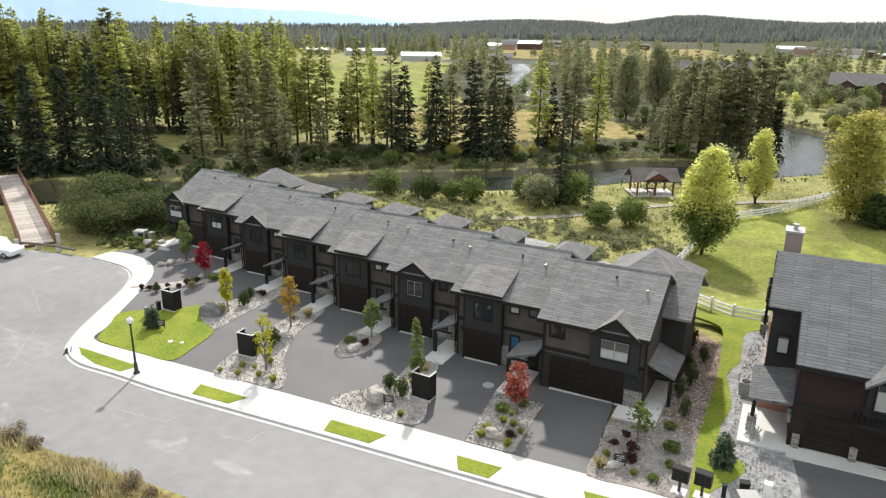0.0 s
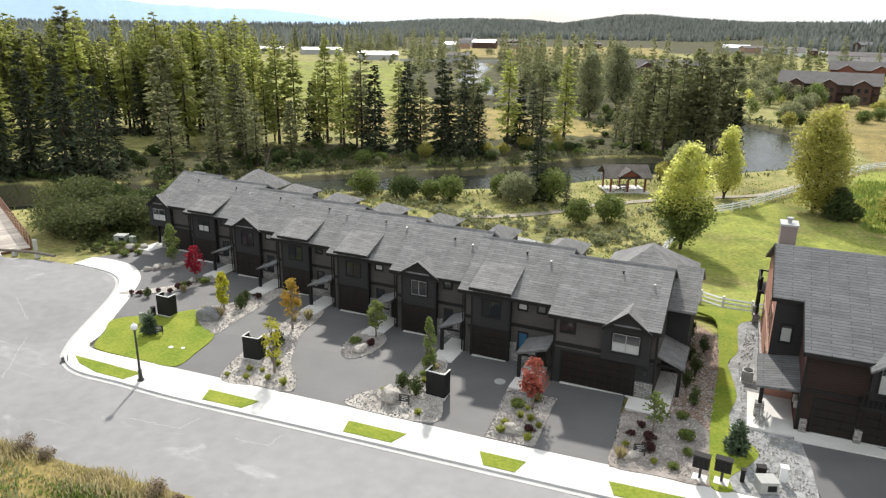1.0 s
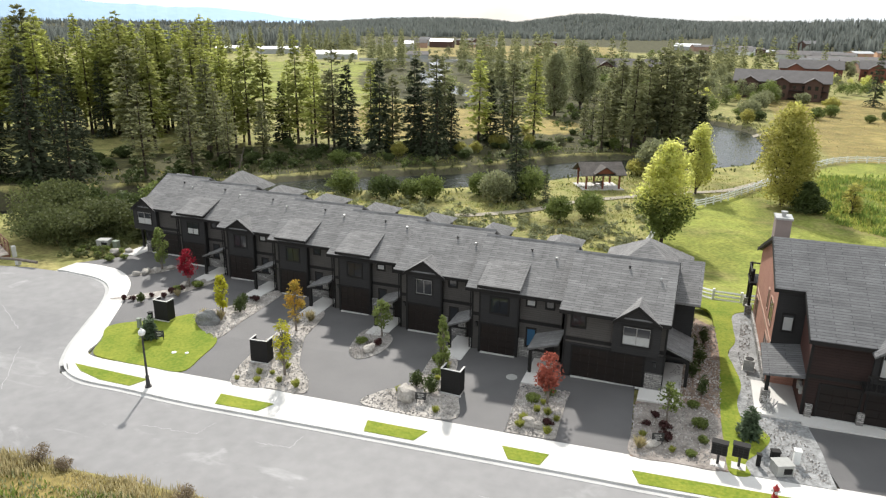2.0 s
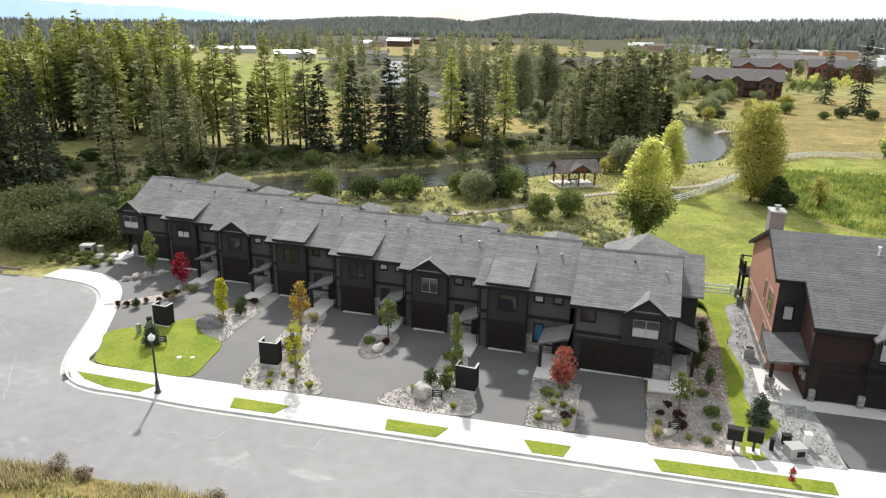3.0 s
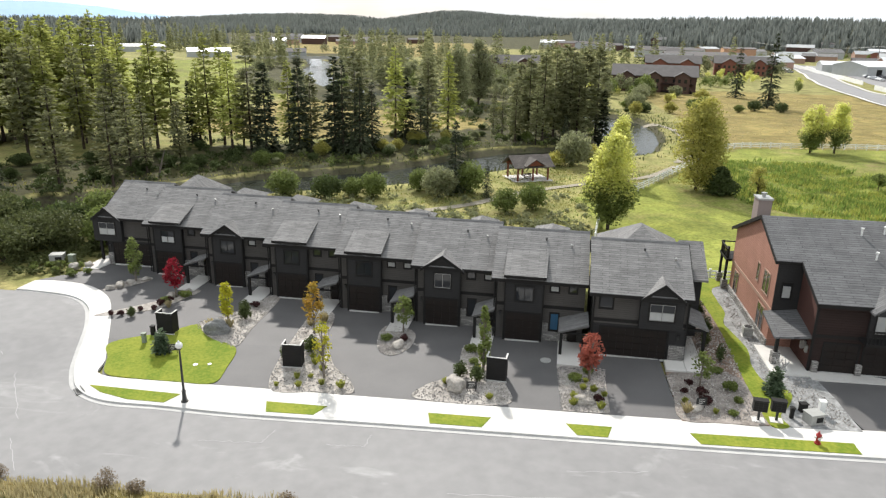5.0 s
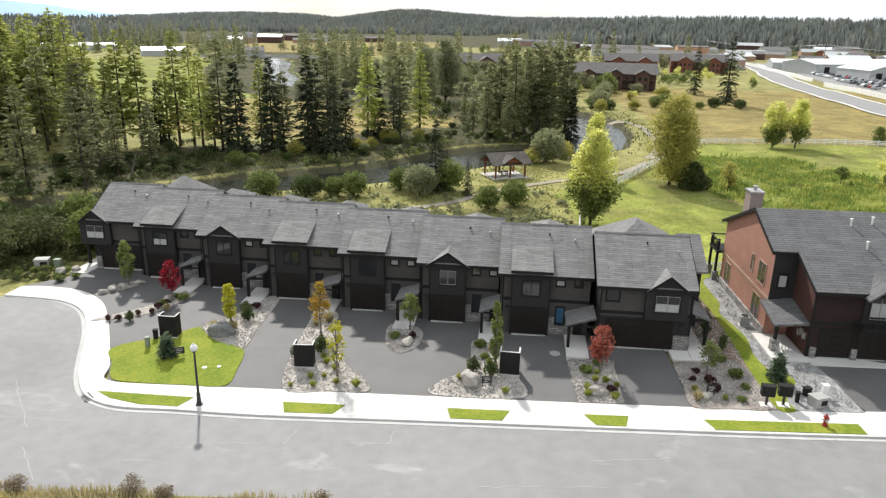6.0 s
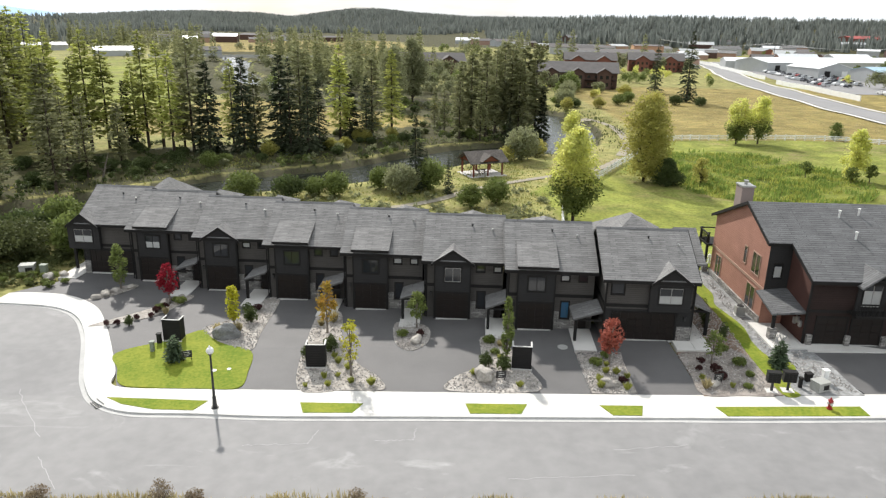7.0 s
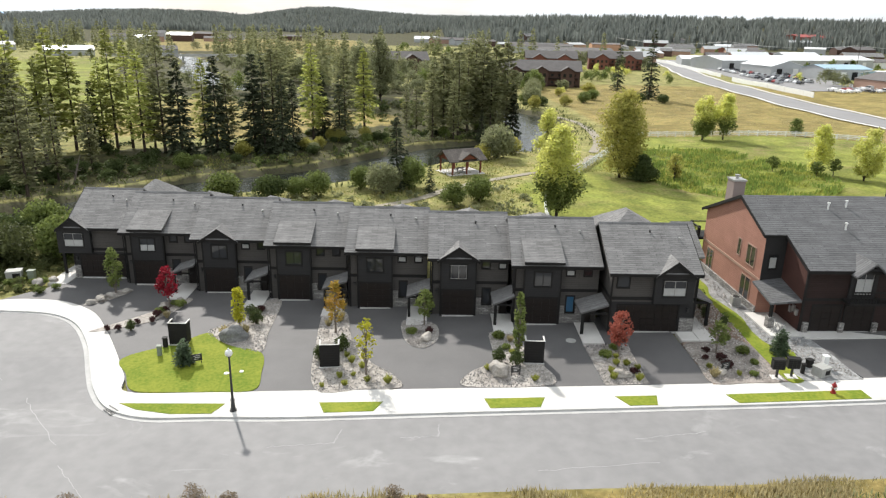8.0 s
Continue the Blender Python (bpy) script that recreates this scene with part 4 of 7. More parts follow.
def porch_slab(x, y, u0, u1, v0, v1):
    bm = bmesh.new()
    box(bm, u0, u1, v0, v1, -0.3, 0.05, 0.015)
    return solid("porch_slab", bm, M_CONCRETE, "pale concrete entrance slab beside a garage", "porch slab", "entrance slabs", m=pose(x, y, lot(x + u1), 0, 0, -3.5))


for x, y, w, k in UNITS[1:7]:
    porch_slab(x, y, 5.25, 6.9, -3.6, 0.3)
porch_slab(-11.5, 40.65, 5.6, 6.96, -1.3, 0.3)
porch_slab(-11.5, 40.65, 6.98, 8.2, -1.3, 4.8)
porch_slab(-58.3, 56.1, -1.6, 0.2, -1.3, 4.0)


# ---- trees and plants ----
def unit_rows(a):
    return a / np.maximum(np.linalg.norm(a, axis=1, keepdims=True), 1e-9)


def kites(base, way, side, length, width):
    """Small pointed sprays: base points, directions, side directions."""
    length, width = np.reshape(length, (-1, 1)), np.reshape(width, (-1, 1))
    mid = base + way * length * 0.45
    return np.stack([base, mid + side * width, base + way * length, mid - side * width], 1)


def leaf_quads(rng, centres, size, flat=0.5):
    n = len(centres)
    a = unit_rows(rng.normal(size=(n, 3)) * np.array([1, 1, flat]))
    b = unit_rows(np.cross(a, rng.normal(size=(n, 3))))
    s = (size * rng.uniform(0.6, 1.3, n))[:, None]
    return np.stack([centres - a * s, centres + b * s * 0.6, centres + a * s, centres - b * s * 0.6], 1)


def conifer_crown(rng, h, foot, radius, shape, levels, branches, droop, sprays, size, gap=0.0):
    out = []
    for i in range(levels):
        f = min(max((i + rng.uniform(-1.0, 1.0)) / levels, 0.0), 0.985)
        z = foot + (h - foot) * max(f, 0) ** 0.95
        rr = radius * shape(f)
        nb = max(3, int(round(branches * (0.45 + 0.55 * shape(f)))))
        turn = rng.uniform(0, 6.28)
        for k in range(nb):
            if rng.random() < gap:
                continue
            az = turn + k * 6.283 / nb + rng.normal(0, 0.25)
            ln = rr * rng.uniform(0.6, 1.15) + 0.15
            d = np.array([math.cos(az), math.sin(az), droop + 0.35 * f + rng.normal(0, 0.08)])
            d /= np.linalg.norm(d)
            side = np.array([-math.sin(az), math.cos(az), 0.0])
            s = np.linspace(0.18, 0.95, sprays) + rng.uniform(-0.06, 0.06, sprays)
            base = np.array([0, 0, z + rng.normal(0, 0.25)]) + d * (ln * s)[:, None] + np.array([0, 0, -0.18]) * (ln * s * s)[:, None] + rng.normal(0, 0.06, (sprays, 3))
            sw = np.where(np.arange(sprays) % 2 == 0, 1, -1) * rng.uniform(0.2, 0.9, sprays)
            way = unit_rows(d + side * sw[:, None] + np.stack([np.zeros(sprays), np.zeros(sprays), rng.normal(-0.15, 0.25, sprays)], 1))
            sd = unit_rows(np.cross(way, np.array([0, 0, 1.0]) + rng.normal(0, 0.5, (sprays, 3))))
            L = size * (0.7 + 0.5 * rng.random(sprays)) * (0.6 + 0.4 * rr / radius)
            out.append(kites(base, way, sd, L, L * 0.28))
    top = np.array([[0, 0, h - 0.5]] * 5)
    az = np.arange(5) * 1.257
    way = unit_rows(np.stack([np.cos(az) * 0.3, np.sin(az) * 0.3, np.ones(5)], 1))
    out.append(kites(top, way, unit_rows(np.cross(way, rng.normal(size=(5, 3)))), np.full(5, size * 0.7), np.full(5, size * 0.12)))
    return np.concatenate(out)


def trunk_mesh(bm, h, r, lean=0.0, limbs=(), sides=7):
    zs = [-0.4, 0.0, h * 0.25, h * 0.6, h]
    rs = [r * 1.35, r * 1.1, r * 0.85, r * 0.5, 0.03]
    for k in range(4):
        rod(bm, (lean * zs[k], 0, zs[k]), (lean * zs[k + 1], 0, zs[k + 1]), rs[k], rs[k + 1], sides, caps=False)
    for a, b, q in limbs:
        rod(bm, a, b, q, q * 0.35, 5, caps=False)


def conifer(kind, h, seed):
    rng = np.random.default_rng(seed)
    if kind == "larch":
        quads = conifer_crown(rng, h, h * 0.16, h * 0.165, lambda f: (1 - f) ** 0.8 * (0.5 + 0.5 * min(f / 0.3, 1)), 44, 7, -0.06, 9, 1.15, 0.2)
        mat, label = M_LARCH, "tall slender yellow-green larch on the river bank"
    elif kind == "pine":
        quads = conifer_crown(rng, h, h * 0.14, h * 0.19, lambda f: (1 - f) ** 0.6 * (0.45 + 0.55 * min(f / 0.3, 1)), 40, 7, 0.08, 10, 1.2, 0.2)
        mat, label = M_PINE, "tall olive-green pine on the river bank"
    else:
        quads = conifer_crown(rng, h, h * 0.04, h * 0.165, lambda f: (1 - f) ** 0.85, 40, 8, -0.2, 9, 1.05, 0.12)
        mat, label = M_SPRUCE, "dark green spruce on the river bank"
    t = thing(kind + "_tree", label, "conifer tree", None, "conifers by the river")
    bm = bmesh.new()
    limbs = []
    for k in range(10):
        a, z = rng.uniform(0, 6.28), rng.uniform(h * 0.08, h * 0.5)
        ln = h * 0.06 * rng.uniform(0.5, 1.2)
        limbs.append(((0, 0, z), (math.cos(a) * ln, math.sin(a) * ln, z + rng.uniform(-0.5, 0.4)), 0.05))
    trunk_mesh(bm, h * 0.98, 0.011 * h + 0.05, rng.normal(0, 0.008), limbs)
    part("trunk", bm, M_BARK, t)
    crown = new("crown", quads_mesh("crown", quads, mat))
    crown.parent = t
    return t


def leafy_points(rng, n, lumps, spread_):
    """Points in and round a few lumps (x, y, z, radius)."""
    w = np.array([l[3] ** 2 for l in lumps], float)
    pick = rng.choice(len(lumps), n, p=w / w.sum())
    L = np.array(lumps)[pick]
    d = unit_rows(rng.normal(size=(n, 3)))
    r = L[:, 3:4] * (rng.random((n, 1)) ** 0.4) * rng.uniform(0.75, 1.12, (n, 1))
    return L[:, :3] + d * r * np.array([1, 1, spread_])


def broadleaf(name, h, radius, foot, mat, label, seed, n=3500, leaf=0.2, lumps=26, column=1.0, m=None, group="", bark=None, category="tree", lower=None):
    """A leafy tree: trunk with limbs, a crown of many leaves in uneven lumps."""
    rng = np.random.default_rng(seed)
    t = thing(name, label, category, m, group)
    ls, limbs = [], []
    for k in range(lumps):
        f = rng.random()
        z = foot + (h - foot) * (0.08 + 0.86 * f)
        prof = math.sin(math.pi * min(max(0.12 + 0.82 * f ** 0.85, 0), 1)) ** 0.7
        rr = radius * prof * math.sqrt(rng.random()) * 0.8
        a = rng.uniform(0, 6.28)
        lr = radius * rng.uniform(0.3, 0.52) * (0.6 + 0.4 * prof)
        ls.append((rr * math.cos(a), rr * math.sin(a), z, lr))
        if k % 2 == 0:
            limbs.append(((0, 0, max(z - (h - foot) * 0.3, foot * 0.6)), (rr * math.cos(a) * 0.9, rr * math.sin(a) * 0.9, z), 0.018 * h ** 0.7))
    pts = leafy_points(rng, n, ls, column)
    k = n // 4 if h < 8 else n // 12
    f = rng.random(k)
    a, q = rng.uniform(0, 6.28, k), np.sqrt(rng.random(k)) * radius * np.sin(np.pi * np.clip(0.12 + 0.82 * f ** 0.85, 0, 1)) ** 0.7
    pts[:k] = np.stack([np.cos(a) * q, np.sin(a) * q, foot + (h - foot) * (0.03 + 0.97 * f)], 1)
    bm = bmesh.new()
    trunk_mesh(bm, h * 0.8, 0.02 * h ** 0.9 + 0.015, rng.normal(0, 0.02), limbs)
    part("trunk", bm, bark or M_BARK, t)
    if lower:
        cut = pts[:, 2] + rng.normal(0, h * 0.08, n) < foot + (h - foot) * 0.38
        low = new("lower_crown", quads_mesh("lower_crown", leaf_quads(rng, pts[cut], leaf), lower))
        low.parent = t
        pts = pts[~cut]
    crown = new("crown", quads_mesh("crown", leaf_quads(rng, pts, leaf), mat))
    crown.parent = t
    return t


def shrub(name, h, radius, mat, label, seed, n=500, leaf=0.08, m=None, group="", category="shrub", lumps=7):
    rng = np.random.default_rng(seed)
    t = thing(name, label, category, m, group)
    ls = [(rng.normal(0, radius * 0.38), rng.normal(0, radius * 0.38), h * rng.uniform(0.35, 0.68), radius * rng.uniform(0.35, 0.6)) for _ in range(lumps)]
    pts = leafy_points(rng, n, ls, min(h / (2 * radius), 1.4) * 0.9)
    k = int(n * 0.45)
    d = unit_rows(rng.normal(size=(k, 3))) * (rng.random((k, 1)) ** 0.4)
    pts[:k] = d * np.array([radius, radius, h * 0.5]) + np.array([0, 0, h * 0.48])
    pts[:, 2] = np.clip(pts[:, 2], 0.03, h * 1.05)
    bm = bmesh.new()
    for k in range(5):
        a = k * 1.26
        rod(bm, (0, 0, -0.1), (math.cos(a) * radius * 0.5, math.sin(a) * radius * 0.5, h * 0.6), 0.02 + 0.015 * h, 0.008, 5, caps=False)
    part("stem", bm, M_BARK, t)
    crown = new("foliage", quads_mesh("foliage", leaf_quads(rng, pts, leaf, 0.9), mat))
    crown.parent = t
    return t


def ground_at(x, y):
    return float(terrain(x, y))


# conifers by the river: a few of each kind, then copies
kinds = {"larch": [conifer("larch", h, 100 + i) for i, h in enumerate((24, 27, 21))], "pine": [conifer("pine", h, 200 + i) for i, h in enumerate((23, 26, 19))],
         "spruce": [conifer("spruce", h, 300 + i) for i, h in enumerate((22, 17, 25))]}
fresh = {id(t): True for ts in kinds.values() for t in ts}


HEIGHTS = {"larch": (24, 27, 21), "pine": (23, 26, 19), "spruce": (22, 17, 25)}


def plant_conifer(kind, x, y, height, rng):
    k = rng.randrange(3)
    src = kinds[kind][k]
    size = height / HEIGHTS[kind][k]
    m = pose(x, y, ground_at(x, y) - 0.15, 0, 0, rng.uniform(0, 360))
    m = m @ Matrix.Diagonal((size * rng.uniform(0.9, 1.15), size * rng.uniform(0.9, 1.15), size, 1))
    if fresh.pop(id(src), None):
        src.matrix_world = m
        return src
    made = copy_thing(src, pose(0, 0, 0))
    made.matrix_world = m
    return made


tr = random.Random(5)
taken = []


def free_spot(x, y, gap):
    if any((x - a) ** 2 + (y - b) ** 2 < gap * gap for a, b in taken):
        return False
    taken.append((x, y))
    return True


def belt(n, box_, mix, gap, keep, height):
    made = tries = 0
    while made < n and tries < n * 30:
        tries += 1
        x, y = tr.uniform(box_[0], box_[1]), tr.uniform(box_[2], box_[3])
        if not keep(x, y) or float(river_distance(np.float64(x), np.float64(y))) < 12.0 or not free_spot(x, y, gap):
            continue
        plant_conifer(tr.choices(list(mix), list(mix.values()))[0], x, y, tr.uniform(*height), tr)
        made += 1


def stand(kind, spots):
    """Single trees: place and height."""
    for x, y, h in spots:
        taken.append((x, y))
        plant_conifer(kind, x, y, h, tr)


# the belt along the far bank, tree by tree, from the dense wood to the river bend
stand("larch", [(-92.6, 132.4, 23.5), (-91.0, 136.5, 21.5), (-98.3, 126.5, 20.5), (-102.0, 129.8, 18), (-83.6, 138.1, 23.5), (-81.2, 140.0, 21.5), (-86.5, 139.5, 18), (-76.4, 132.6, 20), (-66.0, 138.4, 18.5), (-45.8, 153.6, 21), (-34.5, 162.1, 20)])
stand("pine", [(-88.9, 115.0, 15), (-83.5, 110.8, 14), (-81.6, 120.0, 11.5), (-73.2, 134.9, 22.5), (-76.0, 137.8, 16), (-62.0, 141.0, 16), (-52.0, 146.9, 20.5), (-38.8, 157.3, 18.5), (-52.9, 143.6, 21), (-89.2, 94.5, 16), (-82.4, 98.1, 16)])
stand("spruce", [(-69.8, 134.4, 18), (-88.2, 139.2, 13.5), (-63.2, 136.3, 19), (-56.0, 138.2, 19.5), (-53.6, 135.6, 19), (-49.8, 134.4, 16), (-48.5, 140.4, 14.5), (-44.0, 157.5, 14.5), (-39.7, 152.0, 14.5), (-6.8, 156.5, 8), (3.1, 171.1, 13.5)])
stand("pine", [(-21.7, 171.4, 11), (-18.3, 158.5, 14), (-15.2, 165.1, 19.5), (-11.9, 161.8, 20.5), (-9.2, 166.8, 21), (-5.5, 166.1, 21.5), (-1.8, 169.9, 21), (1.6, 172.8, 22), (-3.7, 164.1, 18), (-17.4, 168.9, 17.5), (-24.1, 175.6, 10), (-13.5, 156.0, 13.5), (-6.5, 173, 22), (-12, 176, 20)])
# dense wood to the west: dark trees at the water, tall larches behind
stand("larch", [(-118.4, 85.9, 18), (-97.5, 124.2, 21.5), (-135.2, 132.5, 24), (-139.8, 123.4, 25.5), (-132.8, 135.9, 23), (-159.2, 110.4, 29.5), (-163, 106, 29)])
stand("spruce", [(-106.9, 81.9, 20), (-99.7, 82.1, 21), (-95.5, 85.0, 17), (-135.4, 128.0, 16), (-130.1, 131.0, 17.5), (-124, 80, 17), (-131, 74, 19)])
belt(105, (-195, -112, 88, 156), {"larch": 8, "pine": 2}, 3.4, lambda x, y: -4 < y - (131 + (x + 135) * 0.62) < 18, (21, 29))
belt(20, (-165, -97, 62, 128), {"spruce": 1}, 5.0, lambda x, y: float(river_distance(np.float64(x), np.float64(y))) < 24, (11, 18))
belt(10, (-112, -92, 118, 140), {"pine": 4, "larch": 3}, 4.0, lambda x, y: True, (16, 23))
for x, y, k, h in ((-27.2, 104.3, "spruce", 11.8), (-21.9, 101.7, "spruce", 6.3), (-25.5, 107.0, "spruce", 6.5), (68.0, 252, "spruce", 25), (66.5, 286, "spruce", 20), (72, 262, "spruce", 8)):
    plant_conifer(k, x, y, h, tr)


# ---- the red house ----
M_PALE_STUCCO = material("grey_pink_stucco", (0.27, 0.215, 0.195), (0.23, 0.185, 0.165), 0.9, 1.0, 20.0, 0.1)

def red_house():
    th = thing("red_house", "red-brown house with charcoal roof and stone base", "house", pose(3.85, 39.5, lot(3.97), 0, 0, -2.2))
    E2, R2, RV, WID = 5.26, 8.95, 9.1, 15.5
    rear_v = 16.8
    rear_z = R2 - (rear_v - RV) * (R2 - E2) / RV
    at_v = lambda v: E2 + (R2 - E2) * v / RV if v <= RV else R2 - (R2 - E2) / RV * (v - RV)
    # roof: front slope with its notch at the west corner, rear slope
    for a in ((-0.35, WID, 0.0, E2, 4.0, at_v(4.0)), (-2.15, WID, 4.0, at_v(4.0), RV, R2), (-2.15, WID, rear_v, rear_z, RV, R2)):
        r = bmesh.new()
        roof_plate(r, *a, 0.18)
        part("roof", r, M_SHINGLE_DARK, th, "charcoal shingle roof slope in even courses")
    f = bmesh.new()
    box(f, -0.35, WID, -0.04, 0.0, E2 - 0.26, E2 - 0.02)
    box(f, -2.15, -0.35, 3.96, 4.0, at_v(4.0) - 0.26, at_v(4.0) - 0.02)
    for ue, va, vb in ((-0.39, 0, 4.0), (-2.19, 4.0, RV), (-2.19, rear_v, RV)):
        slab_between(f, [(ue, va, at_v(va) + 0.02), (ue + 0.04, va, at_v(va) + 0.02), (ue + 0.04, vb, at_v(vb) + 0.02), (ue, vb, at_v(vb) + 0.02)], 0.28)
    part("fascia", f, M_TRIM, th, "dark fascia boards")
    # walls
    wm = bmesh.new()
    wedge(wm, [(4.25, -0.6), (16.2, -0.6), (16.2, at_v(16.2) - 0.2), (RV, R2 - 0.2), (4.25, at_v(4.25) - 0.2)], -1.85, 6.0)
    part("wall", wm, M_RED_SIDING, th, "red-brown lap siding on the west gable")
    # garage side in the shaded copy of the siding
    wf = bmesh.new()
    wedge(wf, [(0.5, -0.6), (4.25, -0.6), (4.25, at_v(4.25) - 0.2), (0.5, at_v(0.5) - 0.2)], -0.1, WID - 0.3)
    part("wall", wf, M_RED_SIDE_SHADED, th, "red-brown lap siding on the garage side with shade in its colour")
    # thin dark skin that puts the front's shade into its colour
    piece("front_shade_skin", M_RED_FRONT_SHADED, th, [(-0.1, WID - 0.3, 0.47, 0.498, -0.5, E2 - 0.05)], "red-brown siding on the garage front with shade in its colour")
    # near-black sheet over the red wall: the recess's shadow as colour
    piece("notch_shade_wall", M_SIDING_DARK, th, [(-1.87, -0.1, 4.2, 4.25, 2.9, at_v(4.2) - 0.2)], "near-black panel painted for the shade in the recessed corner")
    piece("trim_band", M_TAN_BAND, th, [(-1.9, -1.85, 4.25, 16.2, 2.75, 3.0)], "tan band between the storeys")
    piece("stone_base", M_STONE, th, [(-2.0, -1.85, 4.2, 16.2, -0.5, 0.55)], "grey stacked stone base")
    piece("trim_band", M_TRIM, th, [(-0.12, WID - 0.3, 0.44, 0.468, 2.62, 2.85)], "dark band over the garages")
    piece("corner_board", M_TRIM, th, [(-0.13, 0.02, 0.45, 0.6, 0.0, E2 - 0.3)])

    def side_window(v0, v1, z0, z1, panes):
        u = -1.85
        win = piece("window", M_TAN_BAND, th, [(u - 0.05, u, v0 - 0.08, v1 + 0.08, z1, z1 + 0.1), (u - 0.06, u, v0 - 0.08, v1 + 0.08, z0 - 0.1, z0), (u - 0.05, u, v0 - 0.08, v0, z0, z1), (u - 0.05, u, v1, v1 + 0.08, z0, z1)],
                    "tall dark window with tan casing")
        w = (v1 - v0) / panes
        for k in range(panes):
            piece("pane", M_GLASS, win, [(u - 0.02, u - 0.003, v0 + k * w + 0.04, v0 + (k + 1) * w - 0.04, z0, z1)])
        if panes > 1:
            piece("mullion", M_TAN_BAND, win, [(u - 0.045, u, v0 + k * w - 0.04, v0 + k * w + 0.04, z0, z1) for k in range(1, panes)])

    window(th, -1.35, -0.75, 4.2, 3.95, 5.1, 1, blind=0.85)
    side_window(8.35, 8.85, 3.75, 5.15, 1)
    side_window(5.6, 7.05, 3.55, 5.2, 2)
    side_window(5.75, 7.4, 0.45, 2.4, 2)
    side_window(13.6, 14.9, 0.5, 2.4, 2)
    # garages, balcony dormer
    for u0 in (0.75, 3.35, 7.6, 10.2):
        garage_door(th, u0, u0 + 2.2, 0.466, 0.08, 2.2, 3)
    for u0 in (0.2, 3.05, 5.75):
        piece("stone_pier", M_STONE, th, [(u0 - 0.1, u0 + 0.28, 0.2, 0.52, -0.2, 0.85)], "grey stone pier base beside the garage")
    dz = 3.3
    g = bmesh.new()
    uc, hw, rise = 4.3, 1.35, 1.05
    for s in (-1, 1):
        cs = [(uc + s * hw, -0.75, dz + 1.75), (uc, -0.75, dz + 1.75 + rise), (uc, 2.2, dz + 1.75 + rise), (uc + s * hw, 1.2, dz + 1.75)]
        slab_between(g, cs[::s], 0.14)
    part("dormer_roof", g, M_SHINGLE_DARK, th, "small gable roof over the balcony")
    gf = bmesh.new()
    prism(gf, [(uc - 1.05, 2.85), (uc + 1.05, 2.85), (uc + 1.05, dz + 1.78), (uc, dz + 1.6 + rise), (uc - 1.05, dz + 1.78)], 0.3, 1.4)
    part("dormer_wall", gf, M_SIDING_DARK, th)
    window(th, uc - 0.65, uc + 0.65, 0.3, 3.25, 4.95, 2, blind=0.75, frame_mat=M_FRAME_WHITE)
    bal = piece("balcony", M_TRIM, th, [(uc - 1.5, uc + 1.5, -0.8, 0.5, 2.72, 2.9)], "dark timber balcony with rails")
    piece("handrail", M_TRIM, bal, [(uc - 1.5, uc + 1.5, -0.8, -0.72, 3.75, 3.85)])
    for k in range(13):
        c = uc - 1.46 + k * 0.2433
        piece("baluster", M_TRIM, bal, [(c - 0.02, c + 0.02, -0.78, -0.74, 2.9, 3.75)])
    # corner porch with sloping roof
    pr = bmesh.new()
    slab_between(pr, [(-0.1, 0.6, 2.55), (-0.1, 4.25, 3.15), (-2.45, 4.25, 2.85), (-2.45, 0.9, 2.25)], 0.16)
    part("porch_roof", pr, M_SHINGLE_DARK, th, "low charcoal porch roof")
    piece("porch_post", M_TRIM, th, [(-2.2, -1.98, 1.15, 1.37, 0.9, 2.3)], "dark porch post on a stone pier")
    piece("stone_pier", M_STONE, th, [(-2.35, -1.83, 1.0, 1.52, -0.1, 0.95)], "grey stone pier under the porch post")
    piece("porch_slab", M_CONCRETE, th, [(-2.7, -0.12, -0.4, 4.2, -0.2, 0.07)], "pale concrete porch floor")
    piece("garage_apron", M_CONCRETE, th, [(-0.11, 9.5, -0.75, 0.44, -0.25, 0.05)], "pale concrete apron before the garages")
    for k, (v, z) in enumerate(((0.9, 1.2), (1.35, 1.35), (1.8, 1.1))):
        piece("meter_box", M_METAL_GREY, th, [(-0.28, -0.105, v, v + 0.28, z, z + 0.5)], "grey utility meter box")
    # rear deck
    deck = piece("deck", M_TRIM, th, [(-2.4, 3.0, 16.2, 18.8, 2.75, 2.95)], "dark raised rear deck")
    for p in ((-2.3, 18.6), (-2.3, 16.6), (2.8, 18.6)):
        piece("deck_post", M_TRIM, deck, [(p[0], p[0] + 0.2, p[1], p[1] + 0.2, -3.0, 4.0)])
        piece("post_base", M_STONE, deck, [(p[0] - 0.15, p[0] + 0.35, p[1] - 0.15, p[1] + 0.35, -3.0, 0.8)], "stone base of the deck post")
    piece("handrail", M_TRIM, deck, [(-2.4, -2.3, 16.2, 18.8, 3.85, 3.95), (-2.4, 3.0, 18.7, 18.8, 3.85, 3.95)])
    for k in range(12):
        piece("baluster", M_TRIM, deck, [(-2.37, -2.33, 16.3 + k * 0.21, 16.34 + k * 0.21, 2.95, 3.85)])
    # chimney
    ch = piece("chimney", M_PALE_STUCCO, th, [(-1.8, -0.75, 11.5, 12.9, 5.5, 9.6)], "boxed chimney clad in siding")
    piece("chimney_cap", M_METAL_GREY, ch, [(-1.87, -0.68, 11.43, 12.97, 9.6, 9.74)], "bright metal chimney cap")
    fl = bmesh.new()
    rod(fl, (-1.27, 12.2, 9.74), (-1.27, 12.2, 10.0), 0.15)
    rod(fl, (-1.27, 12.2, 10.0), (-1.27, 12.2, 10.1), 0.24)
